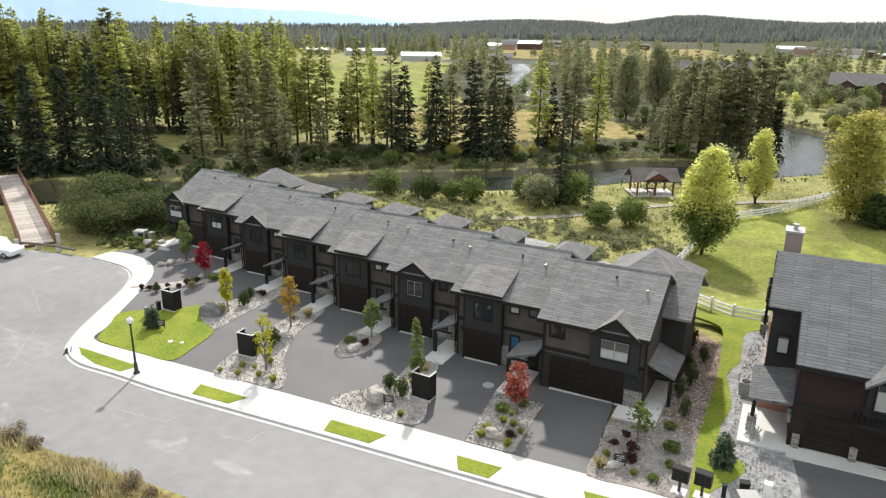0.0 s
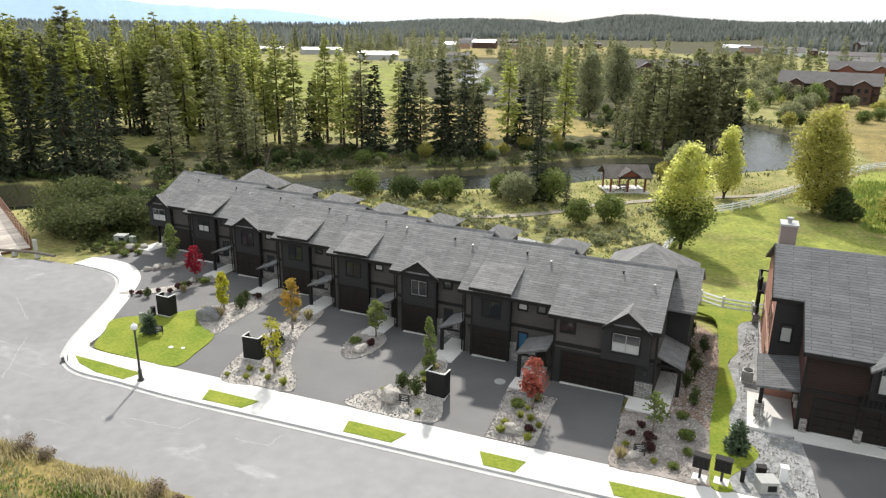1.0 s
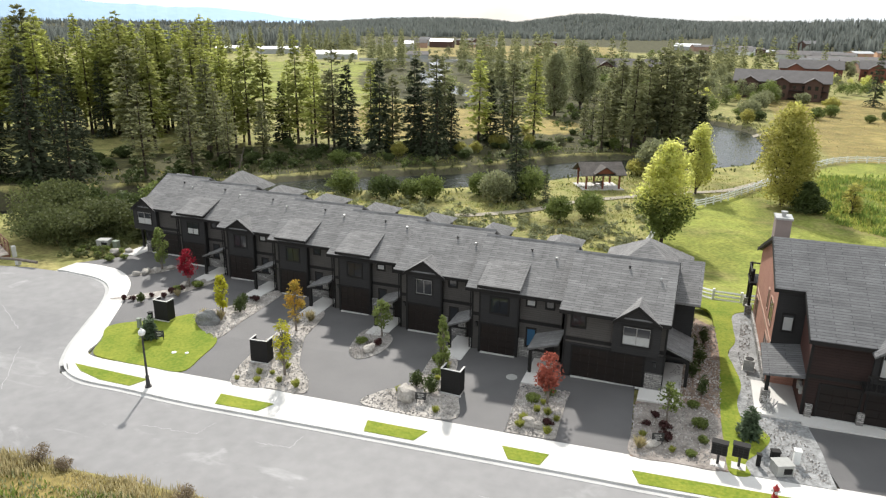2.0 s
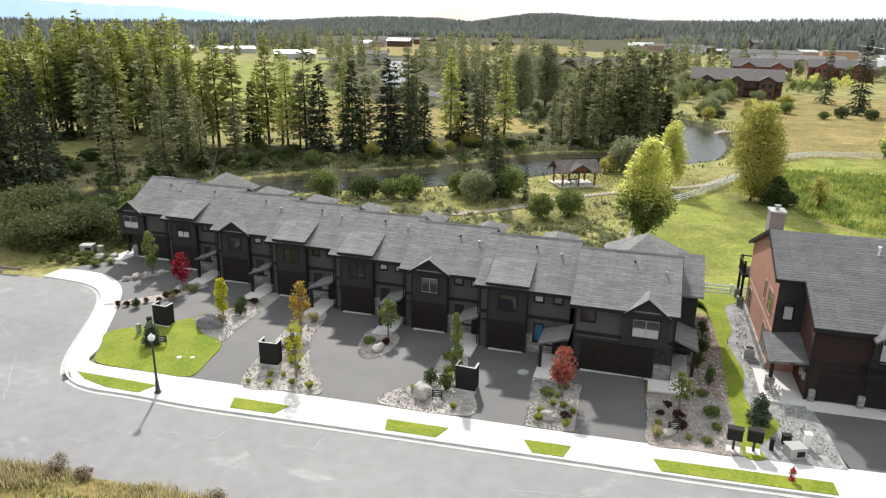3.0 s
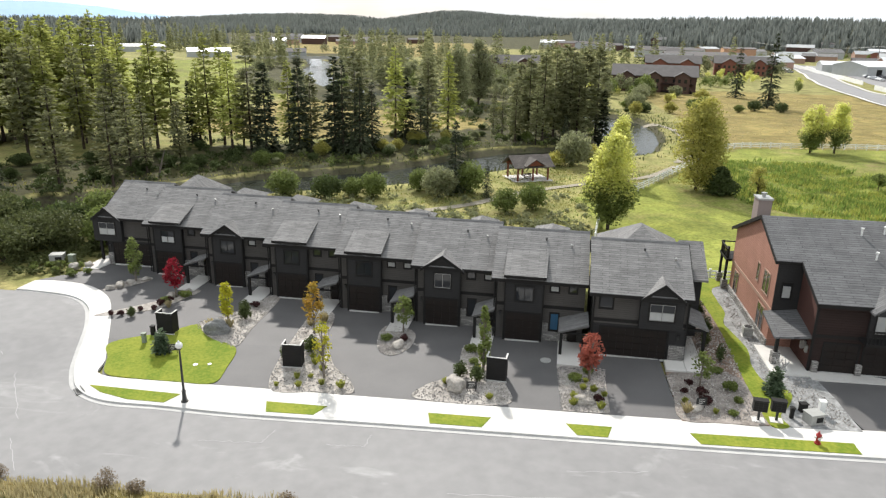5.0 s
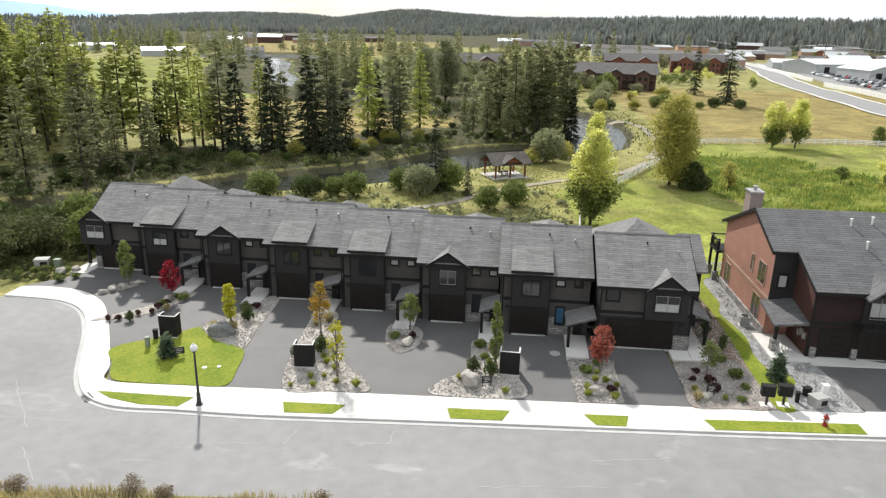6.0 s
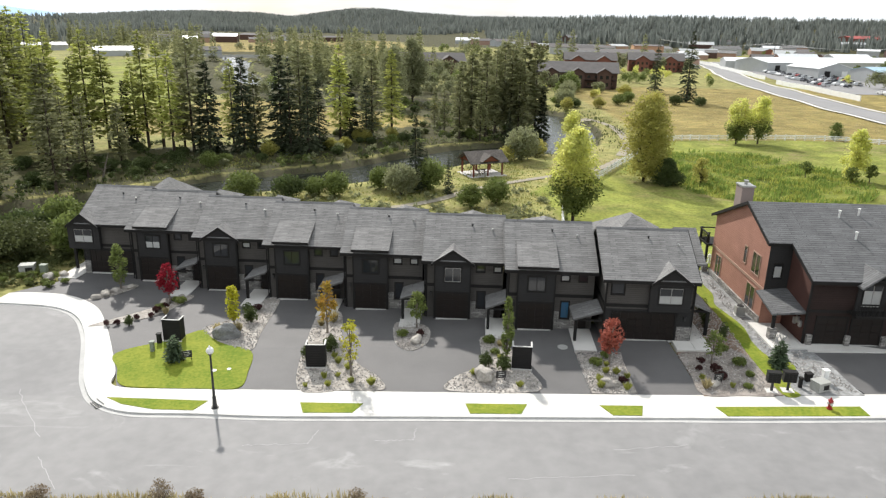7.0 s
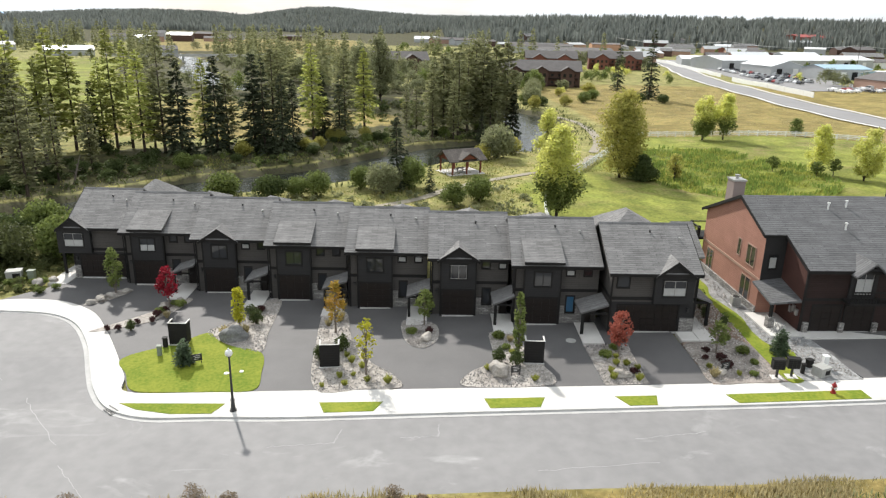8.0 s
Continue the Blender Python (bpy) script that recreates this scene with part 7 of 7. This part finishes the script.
def lodge(x, y, turn, w, label, wall, storeys=2, gables=3):
    """A long apartment lodge with several front gables and balconies."""
    t = thing("apartment_lodge", label, "apartment building", pose(x, y, ground_at(x, y), 0, 0, turn), "lodges beyond the river")
    h = 3.0 * storeys + 0.6
    gable_block(t, -w / 2, w / 2, 0, 13, h, 4.2, wall, M_FAR_ROOF, "x", 0.8)
    gw = w / gables * 0.52
    for k in range(gables):
        c = -w / 2 + (k + 0.5) * w / gables
        gable_block(t, c - gw / 2, c + gw / 2, -2.2, 5, h, gw * 0.33, M_RUSSET if wall is M_RUSSET else wall, M_FAR_ROOF, "y", 0.6)
        far_windows(t, c - gw / 2 + 0.4, c + gw / 2 - 0.4, -2.2, [1.0 + 3 * s for s in range(storeys)], 2.2, 1.2, 1.5)
    for s in range(storeys):
        piece("balcony", M_TRIM, t, [(-w / 2 + 0.5, w / 2 - 0.5, -1.4, 0.0, 3.0 * s + 0.3, 3.0 * s + 0.5)])
        piece("balcony_rail", M_BROWN, t, [(-w / 2 + 0.5, w / 2 - 0.5, -1.42, -1.36, 3.0 * s + 1.2, 3.0 * s + 1.35)])
    far_windows(t, -w / 2 + 1, w / 2 - 1, 0, [1.0 + 3 * s for s in range(storeys)], 3.0)
    return t


lodge(38, 305, -8, 34, "dark brown apartment lodge behind bushes", M_BROWN, 2, 3)
lodge(68, 420, -6, 30, "russet apartment lodge with grey roof", M_RUSSET, 2, 2)
lodge(110, 430, -12, 32, "russet apartment lodge with gabled bays", M_RUSSET, 2, 2)
lodge(-26, 372, 10, 36, "dark brown apartment lodge among trees", M_BROWN, 2, 2)


def shed_building(x, y, turn, w, d, h, rise, wall, roof, label, along="x", doors=0, name="workshop"):
    t = thing(name, label, "building", pose(x, y, ground_at(x, y), 0, 0, turn))
    gable_block(t, -w / 2, w / 2, 0, d, h, rise, wall, roof, along, 0.3)
    for k in range(doors):
        c = -w / 2 + (k + 0.5) * w / doors
        piece("roller_door", M_WHITE if k % 2 else M_TRIM, t, [(c - 1.8, c + 1.8, -0.12, -0.02, 0.2, h * 0.72)])
    return t


shed_building(228, 452, 16, 95, 30, 6.5, 2.5, M_STEEL_GREY, M_STEEL_WHITE, "long white-roofed steel workshop beside a car park", "x", 6)
shed_building(285, 480, 16, 70, 26, 6.0, 2.5, M_STEEL_GREY, M_STEEL_WHITE, "white-roofed steel warehouse in the town", "x", 4)
shed_building(202, 396, 10, 22, 28, 5.5, 3.0, M_STEEL_GREY, M_STEEL_WHITE, "grey steel workshop with gable front", "y", 2)
shed_building(224, 372, 10, 30, 20, 6.0, 2.0, M_STEEL_GREY, M_STEEL_BLUE, "blue-roofed steel workshop with roller doors", "x", 4)
shed_building(250, 350, 8, 44, 18, 4.8, 1.5, M_STEEL_BLUE, M_STEEL_WHITE, "blue steel shed with white roof", "x", 3)
shed_building(208, 302, 6, 26, 20, 4.5, 3.0, M_TAN_BAND, M_FAR_ROOF, "tan office with low gabled roof", "y", 0)
shed_building(152, 590, -5, 24, 16, 11, 1.0, M_ORANGE_WALL, M_FAR_ROOF, "ochre stucco hotel block", "x", 0, "hotel")
shed_building(120, 560, 0, 60, 24, 5.5, 3.0, M_BROWN, M_FAR_ROOF, "broad grey-roofed brown hall", "x", 0, "hall")
shed_building(520, 900, 20, 60, 26, 7, 3, M_RUSSET, M_RED_ROOF, "red-roofed barn store beyond the town", "x", 0, "store")
shed_building(330, 700, 15, 46, 20, 5, 2.5, M_RUSSET, M_FAR_ROOF, "low red-brown shop in the town", "x", 0, "shop")
shed_building(-321, 548, 40, 34, 14, 4, 2, M_STEEL_GREY, M_STEEL_GREY, "long grey-roofed farm barn by a field", "x", 0, "barn")
shed_building(-366, 540, 40, 20, 12, 4, 2, M_STEEL_GREY, M_STEEL_WHITE, "white-roofed farm shed by a field", "x", 0, "barn")
shed_building(-240, 490, 30, 30, 12, 4, 2.5, M_STEEL_GREY, M_STEEL_WHITE, "pale-roofed farm building by a field", "x", 0, "barn")
shed_building(-190, 520, 20, 22, 12, 4, 2.5, M_STEEL_GREY, M_FAR_ROOF, "grey farm building beyond the green field", "x", 0, "barn")
hr = random.Random(12)
for k in range(70):
    az = hr.uniform(-34, 22)
    r = hr.uniform(520, 980)
    x, y = -r * math.sin(radians(az)), r * math.cos(radians(az))
    if az > -8 and r < 760:
        continue
    w, d, h = hr.uniform(12.64, 34.68), hr.uniform(9, 18), hr.uniform(3.5, 7)
    shed_building(x, y, hr.uniform(-30, 30), w, d, h, hr.uniform(1.5, 4), hr.choice((M_WHITE, M_TAN_BAND, M_STEEL_GREY, M_BROWN, M_STEEL_GREY)),
                  hr.choice((M_FAR_ROOF, M_STEEL_WHITE, M_FAR_ROOF, M_SHINGLE, M_STEEL_GREY)), "small town building among trees", "x", 0, "town_building")


def road_bridge():
    x0, y0, x1, y1 = -178, 452, -118, 468
    t = thing("road_bridge", "low pale concrete road bridge over the river", "bridge", pose(x0, y0, -3.0, 0, 0, math.degrees(math.atan2(y1 - y0, x1 - x0))))
    n = math.hypot(x1 - x0, y1 - y0)
    piece("deck", M_CONCRETE, t, [(-25, n + 25, -4, 4, 2.2, 3.0)])
    piece("parapet", M_KERB, t, [(-25, n + 25, -4.1, -3.8, 3.0, 3.9)])
    for k in range(4):
        piece("pier", M_KERB, t, [(k * n / 3 - 0.6, k * n / 3 + 0.6, -3, 3, -4, 2.2)])


road_bridge()


def yard_wall(points):
    t = thing("boundary_wall", "long low white boundary wall beside the far road", "wall", pose(0, 0, 0))
    for (ax, ay), (bx, by) in zip(points[:-1], points[1:]):
        n = max(1, int(math.hypot(bx - ax, by - ay) / 8))
        for k in range(n):
            p = [(ax + (bx - ax) * s / n, ay + (by - ay) * s / n) for s in (k, k + 0.97)]
            bm = bmesh.new()
            z = ground_at(*p[0])
            d = Vector((p[1][0] - p[0][0], p[1][1] - p[0][1])).normalized() * 0.12
            slab_between(bm, [(p[0][0] - d.y, p[0][1] + d.x, z + 2.1), (p[1][0] - d.y, p[1][1] + d.x, z + 2.1), (p[1][0] + d.y, p[1][1] - d.x, z + 2.1), (p[0][0] + d.y, p[0][1] - d.x, z + 2.1)], 2.6)
            part("panel", bm, M_WHITE, t)


yard_wall([(178, 545), (155, 380)])
yard_wall([(148, 352), (142, 268)])

# parked cars
cars = [car("parked_car", p, l, s) for p, l, s in ((M_CAR_WHITE, "white car parked in a far lot", False), (M_CAR_DARK, "dark car parked in a far lot", False), (M_CAR_SILVER, "silver car parked in a far lot", True), (M_CAR_RED, "red car parked in a far lot", False))]
first = {0, 1, 2, 3}
for row, (x0, y0, dx, dy, n, turn) in enumerate(((164, 335, 0.9, 5.2, 22, -60), (172, 330, 0.9, 5.2, 22, -60), (181, 352, 1.2, 4.2, 20, -60), (186, 345, 1.2, 4.0, 18, -60), (170, 300, 4.0, 1.0, 14, 10), (166, 288, 4.0, 1.0, 12, 10),
                                                 (190, 500, 4.2, 1.0, 26, 0), (196, 512, 4.2, 1.0, 26, 0), (205, 530, 4.2, 1.0, 26, 0), (215, 548, 4.2, 1.2, 24, 0), (150, 470, 1.0, 4.0, 10, -70), (250, 590, 4.2, 1.2, 26, 0))):
    for k in range(n):
        if hr.random() < 0.22:
            continue
        i = hr.choices((0, 1, 2, 3), (5, 4, 4, 1))[0]
        x, y = x0 + dx * k, y0 + dy * k
        m = pose(x, y, ground_at(x, y) + 0.3, 0, 0, turn + hr.uniform(-4, 4))
        if i in first:
            first.discard(i)
            cars[i].matrix_world = m
        else:
            copy_thing(cars[i], m)

# ---- woods and tree groups farther off ----
wr = np.random.default_rng(77)
tmpl_con = [conifer_crown(np.random.default_rng(900 + i), 20, 2.0, 3.2, lambda f: (1 - f) ** 0.85, 26, 7, -0.1, 5, 1.6, 0.05) for i in range(3)]
tmpl_leaf = []
for i in range(3):
    q = np.random.default_rng(950 + i)
    ls = [(q.normal(0, 1.6), q.normal(0, 1.6), q.uniform(2.5, 8.5), q.uniform(1.0, 2.2)) for _ in range(14)]
    tmpl_leaf.append(leaf_quads(q, leafy_points(q, 800, ls, 1.1), 0.4))

tmpl_bush = []
for i in range(4):
    q = np.random.default_rng(970 + i)
    ls = [(q.normal(0, 3.0), q.normal(0, 3.0), q.uniform(1.5, 5.5), q.uniform(1.2, 2.4)) for _ in range(7)]
    tmpl_bush.append(leaf_quads(q, leafy_points(q, 130, ls, 0.9), 0.85))


def grove(name, spots, tmpls, mat, label, low=0.7, high=1.15):
    out = []
    for x, y in spots:
        if tmpls is not tmpl_bush and float(river_distance(np.float64(x), np.float64(y))) < 15:
            continue
        t = tmpls[wr.integers(len(tmpls))]
        s, a = wr.uniform(low, high), wr.uniform(0, 6.28)
        rot = np.array([[math.cos(a), -math.sin(a), 0], [math.sin(a), math.cos(a), 0], [0, 0, 1]])
        out.append((t * s) @ rot.T + np.array([x, y, ground_at(x, y) - 0.3]))
    tagged(new(name, quads_mesh(name, np.concatenate(out), mat)), label, "trees", kind="stuff")


def ring(n, az0, az1, r0, r1):
    az, r = np.radians(wr.uniform(az0, az1, n)), np.sqrt(wr.uniform(r0 * r0, r1 * r1, n))
    return [(-b * math.sin(a), b * math.cos(a)) for a, b in zip(az, r)]


def clump(n, cx, cy, sx, sy):
    return [(cx + wr.normal(0, sx), cy + wr.normal(0, sy)) for _ in range(n)]


grove("conifer_grove", ring(110, 22, 62, 600, 720) + ring(40, 8, 24, 470, 620) + clump(20, -60, 330, 20, 40) + clump(14, -150, 420, 16, 20) + clump(20, 20, 470, 40, 40), tmpl_con, M_PINE, "conifers beyond the green field", 0.8, 1.2)
grove("leafy_grove", clump(34, -20, 262, 16, 16) + clump(30, -55, 290, 26, 26) + clump(14, -70, 252, 14, 8) + clump(40, 5, 330, 20, 22) + clump(50, -40, 400, 50, 30) + clump(30, -100, 350, 20, 40) + ring(110, -20, 26, 430, 640) + clump(5, 190, 320, 12, 12), tmpl_leaf, M_LEAF_SAGE,
      "leafy trees along the river beyond", 0.5, 1.1)
grove("leafy_grove", clump(30, -40, 280, 34, 26) + clump(16, 60, 330, 26, 12) + ring(50, -34, 10, 460, 760) + clump(14, 24, 300, 10, 10), tmpl_leaf, M_LEAF_GREEN, "green leafy trees beyond the river", 0.5, 1.0)
grove("leafy_grove", clump(14, 95, 390, 26, 20) + clump(10, 8, 288, 8, 8) + clump(8, 200, 340, 12, 20), tmpl_leaf, M_LEAF_YELLOW, "yellow-green street trees near the lodges", 0.35, 0.6)


def far_wood(name, n, az0, az1, r0, r1, h, label):
    p = np.array(ring(n, az0, az1, r0, r1))
    z = terrain(p[:, 0], p[:, 1]) - 0.5
    hs = h * wr.uniform(0.6, 1.2, n)
    quads = []
    for k in range(4):
        a = wr.uniform(0, 3.14, n)
        d = np.stack([np.cos(a), np.sin(a), np.zeros(n)], 1)
        w = (hs * wr.uniform(0.13, 0.2, n))[:, None]
        o = np.stack([p[:, 0], p[:, 1], z], 1) + np.stack([wr.normal(0, 1, n), wr.normal(0, 1, n), np.zeros(n)], 1)
        up = np.array([0, 0, 1.0]) * (hs * wr.uniform(0.75, 1.0, n))[:, None]
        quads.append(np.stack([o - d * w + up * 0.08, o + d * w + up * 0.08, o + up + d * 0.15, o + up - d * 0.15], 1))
    tagged(new(name, quads_mesh(name, np.concatenate(quads), M_HAZED_TREES)), label, "forest", kind="stuff")


SIDE = lambda x, y: y > np.interp(x, [p[0] for p in RIVER[:13]], [p[1] for p in RIVER[:13]]) + 4
spots = [[], [], []]
while sum(map(len, spots)) < 620:
    x, y = wr.uniform(-185, 14), wr.uniform(62, 235)
    rd = float(river_distance(np.float64(x), np.float64(y)))
    if 8.8 < rd < 46 and SIDE(x, y) and wr.random() < (1.0 if rd < 24 else 0.35):
        # western spots all get the dark leaves: shade of the bank as colour
        spots[wr.integers(3) if x > -66 else 0].append((x, y))
for sp, mt, lb in zip(spots, (M_LEAF_DEEP, M_LEAF_SAGE, M_LEAF_GREEN), ("dark green undergrowth along the far bank", "grey-green undergrowth along the far bank", "green undergrowth along the far bank")):
    grove("undergrowth", sp, tmpl_bush, mt, lb, 0.1, 0.3)
low = [(wr.uniform(-48, -7), wr.uniform(76, 93)) for _ in range(110)]
grove("low_shrubs", [p for p in low if p[1] > 74 - 0.3 * (p[0] + 11) - 4], tmpl_bush, M_LEAF_SAGE, "low grey-green shrubs on the flat", 0.12, 0.24)
grove("low_shrubs", [(wr.uniform(-66, -7), wr.uniform(84, 106)) for _ in range(150)], tmpl_bush, M_LEAF_SAGE, "low olive shrubs on the flat", 0.08, 0.2)
grove("low_shrubs", [p for p in clump(90, -64, 58, 4, 4) + clump(40, -66, 66, 5, 5) if p[1] > 53.2 and p[0] < -60.5 and math.hypot(p[0] + 71.7, p[1] - 49.4) > 6], tmpl_bush, M_BANK, "leafy shrubs by the cul-de-sac", 0.08, 0.22)
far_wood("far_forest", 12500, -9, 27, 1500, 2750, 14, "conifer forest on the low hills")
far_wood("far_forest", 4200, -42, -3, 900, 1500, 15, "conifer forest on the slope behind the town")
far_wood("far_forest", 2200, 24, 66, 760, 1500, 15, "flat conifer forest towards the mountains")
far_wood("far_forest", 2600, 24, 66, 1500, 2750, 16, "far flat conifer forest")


def mountains():
    bm = bmesh.new()
    prev = None
    n = 90
    for k in range(n + 1):
        az = 8 + 62 * k / n
        a = radians(az)
        up = 150 * math.exp(-((az - 50) / 11) ** 2) + 60 * math.exp(-((az - 34) / 6) ** 2) + 12 * noise.noise(Vector((k * 0.25, 0, 0))) + 8 * noise.noise(Vector((k * 0.9, 3, 0))) + 14
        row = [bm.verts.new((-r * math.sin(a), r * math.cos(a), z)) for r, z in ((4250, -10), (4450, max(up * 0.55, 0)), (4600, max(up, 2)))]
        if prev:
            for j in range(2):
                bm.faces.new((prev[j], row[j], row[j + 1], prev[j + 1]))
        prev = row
    # aerial haze is painted in as the pale blue base colour
    tagged(solid("backdrop", bm, material("haze_blue_mountain", (0.40, 0.53, 0.70), (0.36, 0.49, 0.66), 1.0, 0.002, 0.02, 0, spec=0.0), "mountain range on the horizon with blue haze in its colour", "mountains"), kind="structure")


mountains()


# ---- loose stones on the beds ----
def loose_stones(name, n, outline, mat, label, seed, size):
    """Small stones strewn inside an outline."""
    rng = np.random.default_rng(seed)
    ox, oy = np.array([p[0] for p in outline]), np.array([p[1] for p in outline])
    x, y = rng.uniform(ox.min(), ox.max(), n), rng.uniform(oy.min(), oy.max(), n)
    inside = np.zeros(n, bool)
    for i in range(len(outline)):
        ax, ay, bx, by = ox[i], oy[i], ox[i - 1], oy[i - 1]
        if ay != by:
            inside ^= ((ay > y) != (by > y)) & (x < (bx - ax) * (y - ay) / (by - ay) + ax)
    x, y = x[inside], y[inside]
    s = size * rng.uniform(0.5, 1.4, len(x))
    z = 0.28 + 0.0215 * np.clip(x, -50, 15) - 0.07 * np.clip(40 - y, 0, 6)
    out = []
    a = rng.uniform(0, 6.28, len(x))
    c = np.stack([x, y, z], 1)
    for k in range(4):
        b = a + k * 1.571
        p = [np.stack([np.cos(b + t) * s, np.sin(b + t) * s, np.zeros(len(x))], 1) for t in (0.0, 1.571)]
        top = np.stack([np.zeros(len(x)), np.zeros(len(x)), s * 0.8], 1)
        out.append(np.stack([c + p[0], c + p[1], c + p[1] * 0.35 + top, c + p[0] * 0.35 + top], 1))
    tagged(new(name, quads_mesh(name, np.concatenate(out), mat)), label, "gravel", kind="stuff")


M_PEBBLE = material("pale_pebbles", (0.50, 0.47, 0.44), (0.22, 0.20, 0.185), 0.9, 0.9, 3.0, 0.2, by_island=0.35)
for i, o in enumerate((curve_points([(-42.6, 43.3), (-40.9, 45.3), (-39.4, 48.2), (-38.9, 49.9), (-37.7, 49.4), (-37.8, 43.0), (-37.81, 39.65), (-40.2, 40.75)], 5),
                       curve_points([(-33.39, 34.45), (-33.9, 41.3), (-33.7, 47.2), (-31.9, 46.4), (-31.3, 41.9), (-30.40, 39.39), (-29.51, 37.45), (-28.10, 35.93), (-27.49, 34.22), (-30.03, 34.18)], 5),
                       curve_points([(-23.11, 34.04), (-22.53, 35.84), (-20.74, 37.36), (-20.5, 41.5), (-18.8, 41.3), (-18.16, 38.60), (-17.29, 36.47), (-17.11, 33.85)], 5),
                       [(-13.66, 39.08), (-13.54, 33.59), (-10.79, 33.44), (-10.24, 38.86)], curve_points([(-27.15, 44.4), (-24.7, 43.6), (-24.6, 40.7), (-25.90, 39.39), (-27.1, 40.8)], 5),
                       [(-6.11, 33.34), (-1.43, 33.34), (-0.6, 42), (-0.4, 53), (-3.8, 53), (-4.01, 38.68), (-6.20, 38.51)])):
    loose_stones("loose_gravel", 2600 if i < 5 else 4200, o, M_PEBBLE, "loose pale stones strewn on a planting bed", 500 + i, 0.06)
loose_stones("loose_gravel", 2600, [(1.12, 33.34), (4.58, 33.34), (3.08, 39.12), (1.24, 39.56), (1.3, 46), (2.6, 55), (1.7, 55), (0.9, 48), (0.9, 41), (0.31, 38.68), (1.99, 35.58)], M_PEBBLE, "loose pale stones along the red house", 520, 0.06)


# ---- dead trees on the far bank ----
def dead_tree(x, y, h, lean_x, lean_y, seed):
    rng = random.Random(seed)
    t = thing("dead_tree", "bare leaning dead trunk with pale bark", "dead tree", flat(x, y), "dead trees")
    bm = bmesh.new()
    rod(bm, (0, 0, -0.3), (lean_x * 0.5, lean_y * 0.5, h * 0.5), 0.2, 0.14, 7, caps=False)
    rod(bm, (lean_x * 0.5, lean_y * 0.5, h * 0.5), (lean_x, lean_y, h), 0.14, 0.03, 7, caps=False)
    part("trunk", bm, M_BARK_PALE, t)
    for k in range(9):
        f = rng.uniform(0.3, 0.9)
        a = rng.uniform(0, 6.28)
        ln = (1 - f) * h * 0.3 + 0.4
        bm = bmesh.new()
        p = (lean_x * f, lean_y * f, h * f)
        rod(bm, p, (p[0] + math.cos(a) * ln, p[1] + math.sin(a) * ln, p[2] + rng.uniform(0, 0.5) * ln), 0.05, 0.01, 5, caps=False)
        part("branch", bm, M_BARK_PALE, t)


dead_tree(-54, 141, 9.5, 2.4, 0.4, 1)
dead_tree(-85, 112, 8.0, -0.6, 0.2, 2)
dead_tree(-80, 108, 5.0, 1.6, 0.3, 3)


# ---- power line beyond the town ----
def power_line(points):
    t = thing("power_line", "timber poles with sagging power cables", "power line", pose(0, 0, 0))
    tops = []
    for x, y in points:
        z = ground_at(x, y)
        bm = bmesh.new()
        rod(bm, (x, y, z - 0.5), (x, y, z + 17), 0.25, 0.16, 7)
        p = part("pole", bm, M_BARK, t)
        bm = bmesh.new()
        box(bm, x - 1.6, x + 1.6, y - 0.12, y + 0.12, z + 15.6, z + 15.9)
        part("crossarm", bm, M_BARK, p)
        tops.append((x, y, z + 15.95))
    for a, b in zip(tops[:-1], tops[1:]):
        for off in (-1.5, 0.0, 1.5):
            bm = bmesh.new()
            prev = None
            for k in range(13):
                s = k / 12
                q = (a[0] + (b[0] - a[0]) * s + off, a[1] + (b[1] - a[1]) * s, a[2] + (b[2] - a[2]) * s - 3.0 * 4 * s * (1 - s))
                if prev:
                    rod(bm, prev, q, 0.06, 0.06, 4, caps=False)
                prev = q
            part("cable", bm, M_METAL_GREY, t)


power_line([(170, 620), (235, 545), (300, 480), (370, 420)])
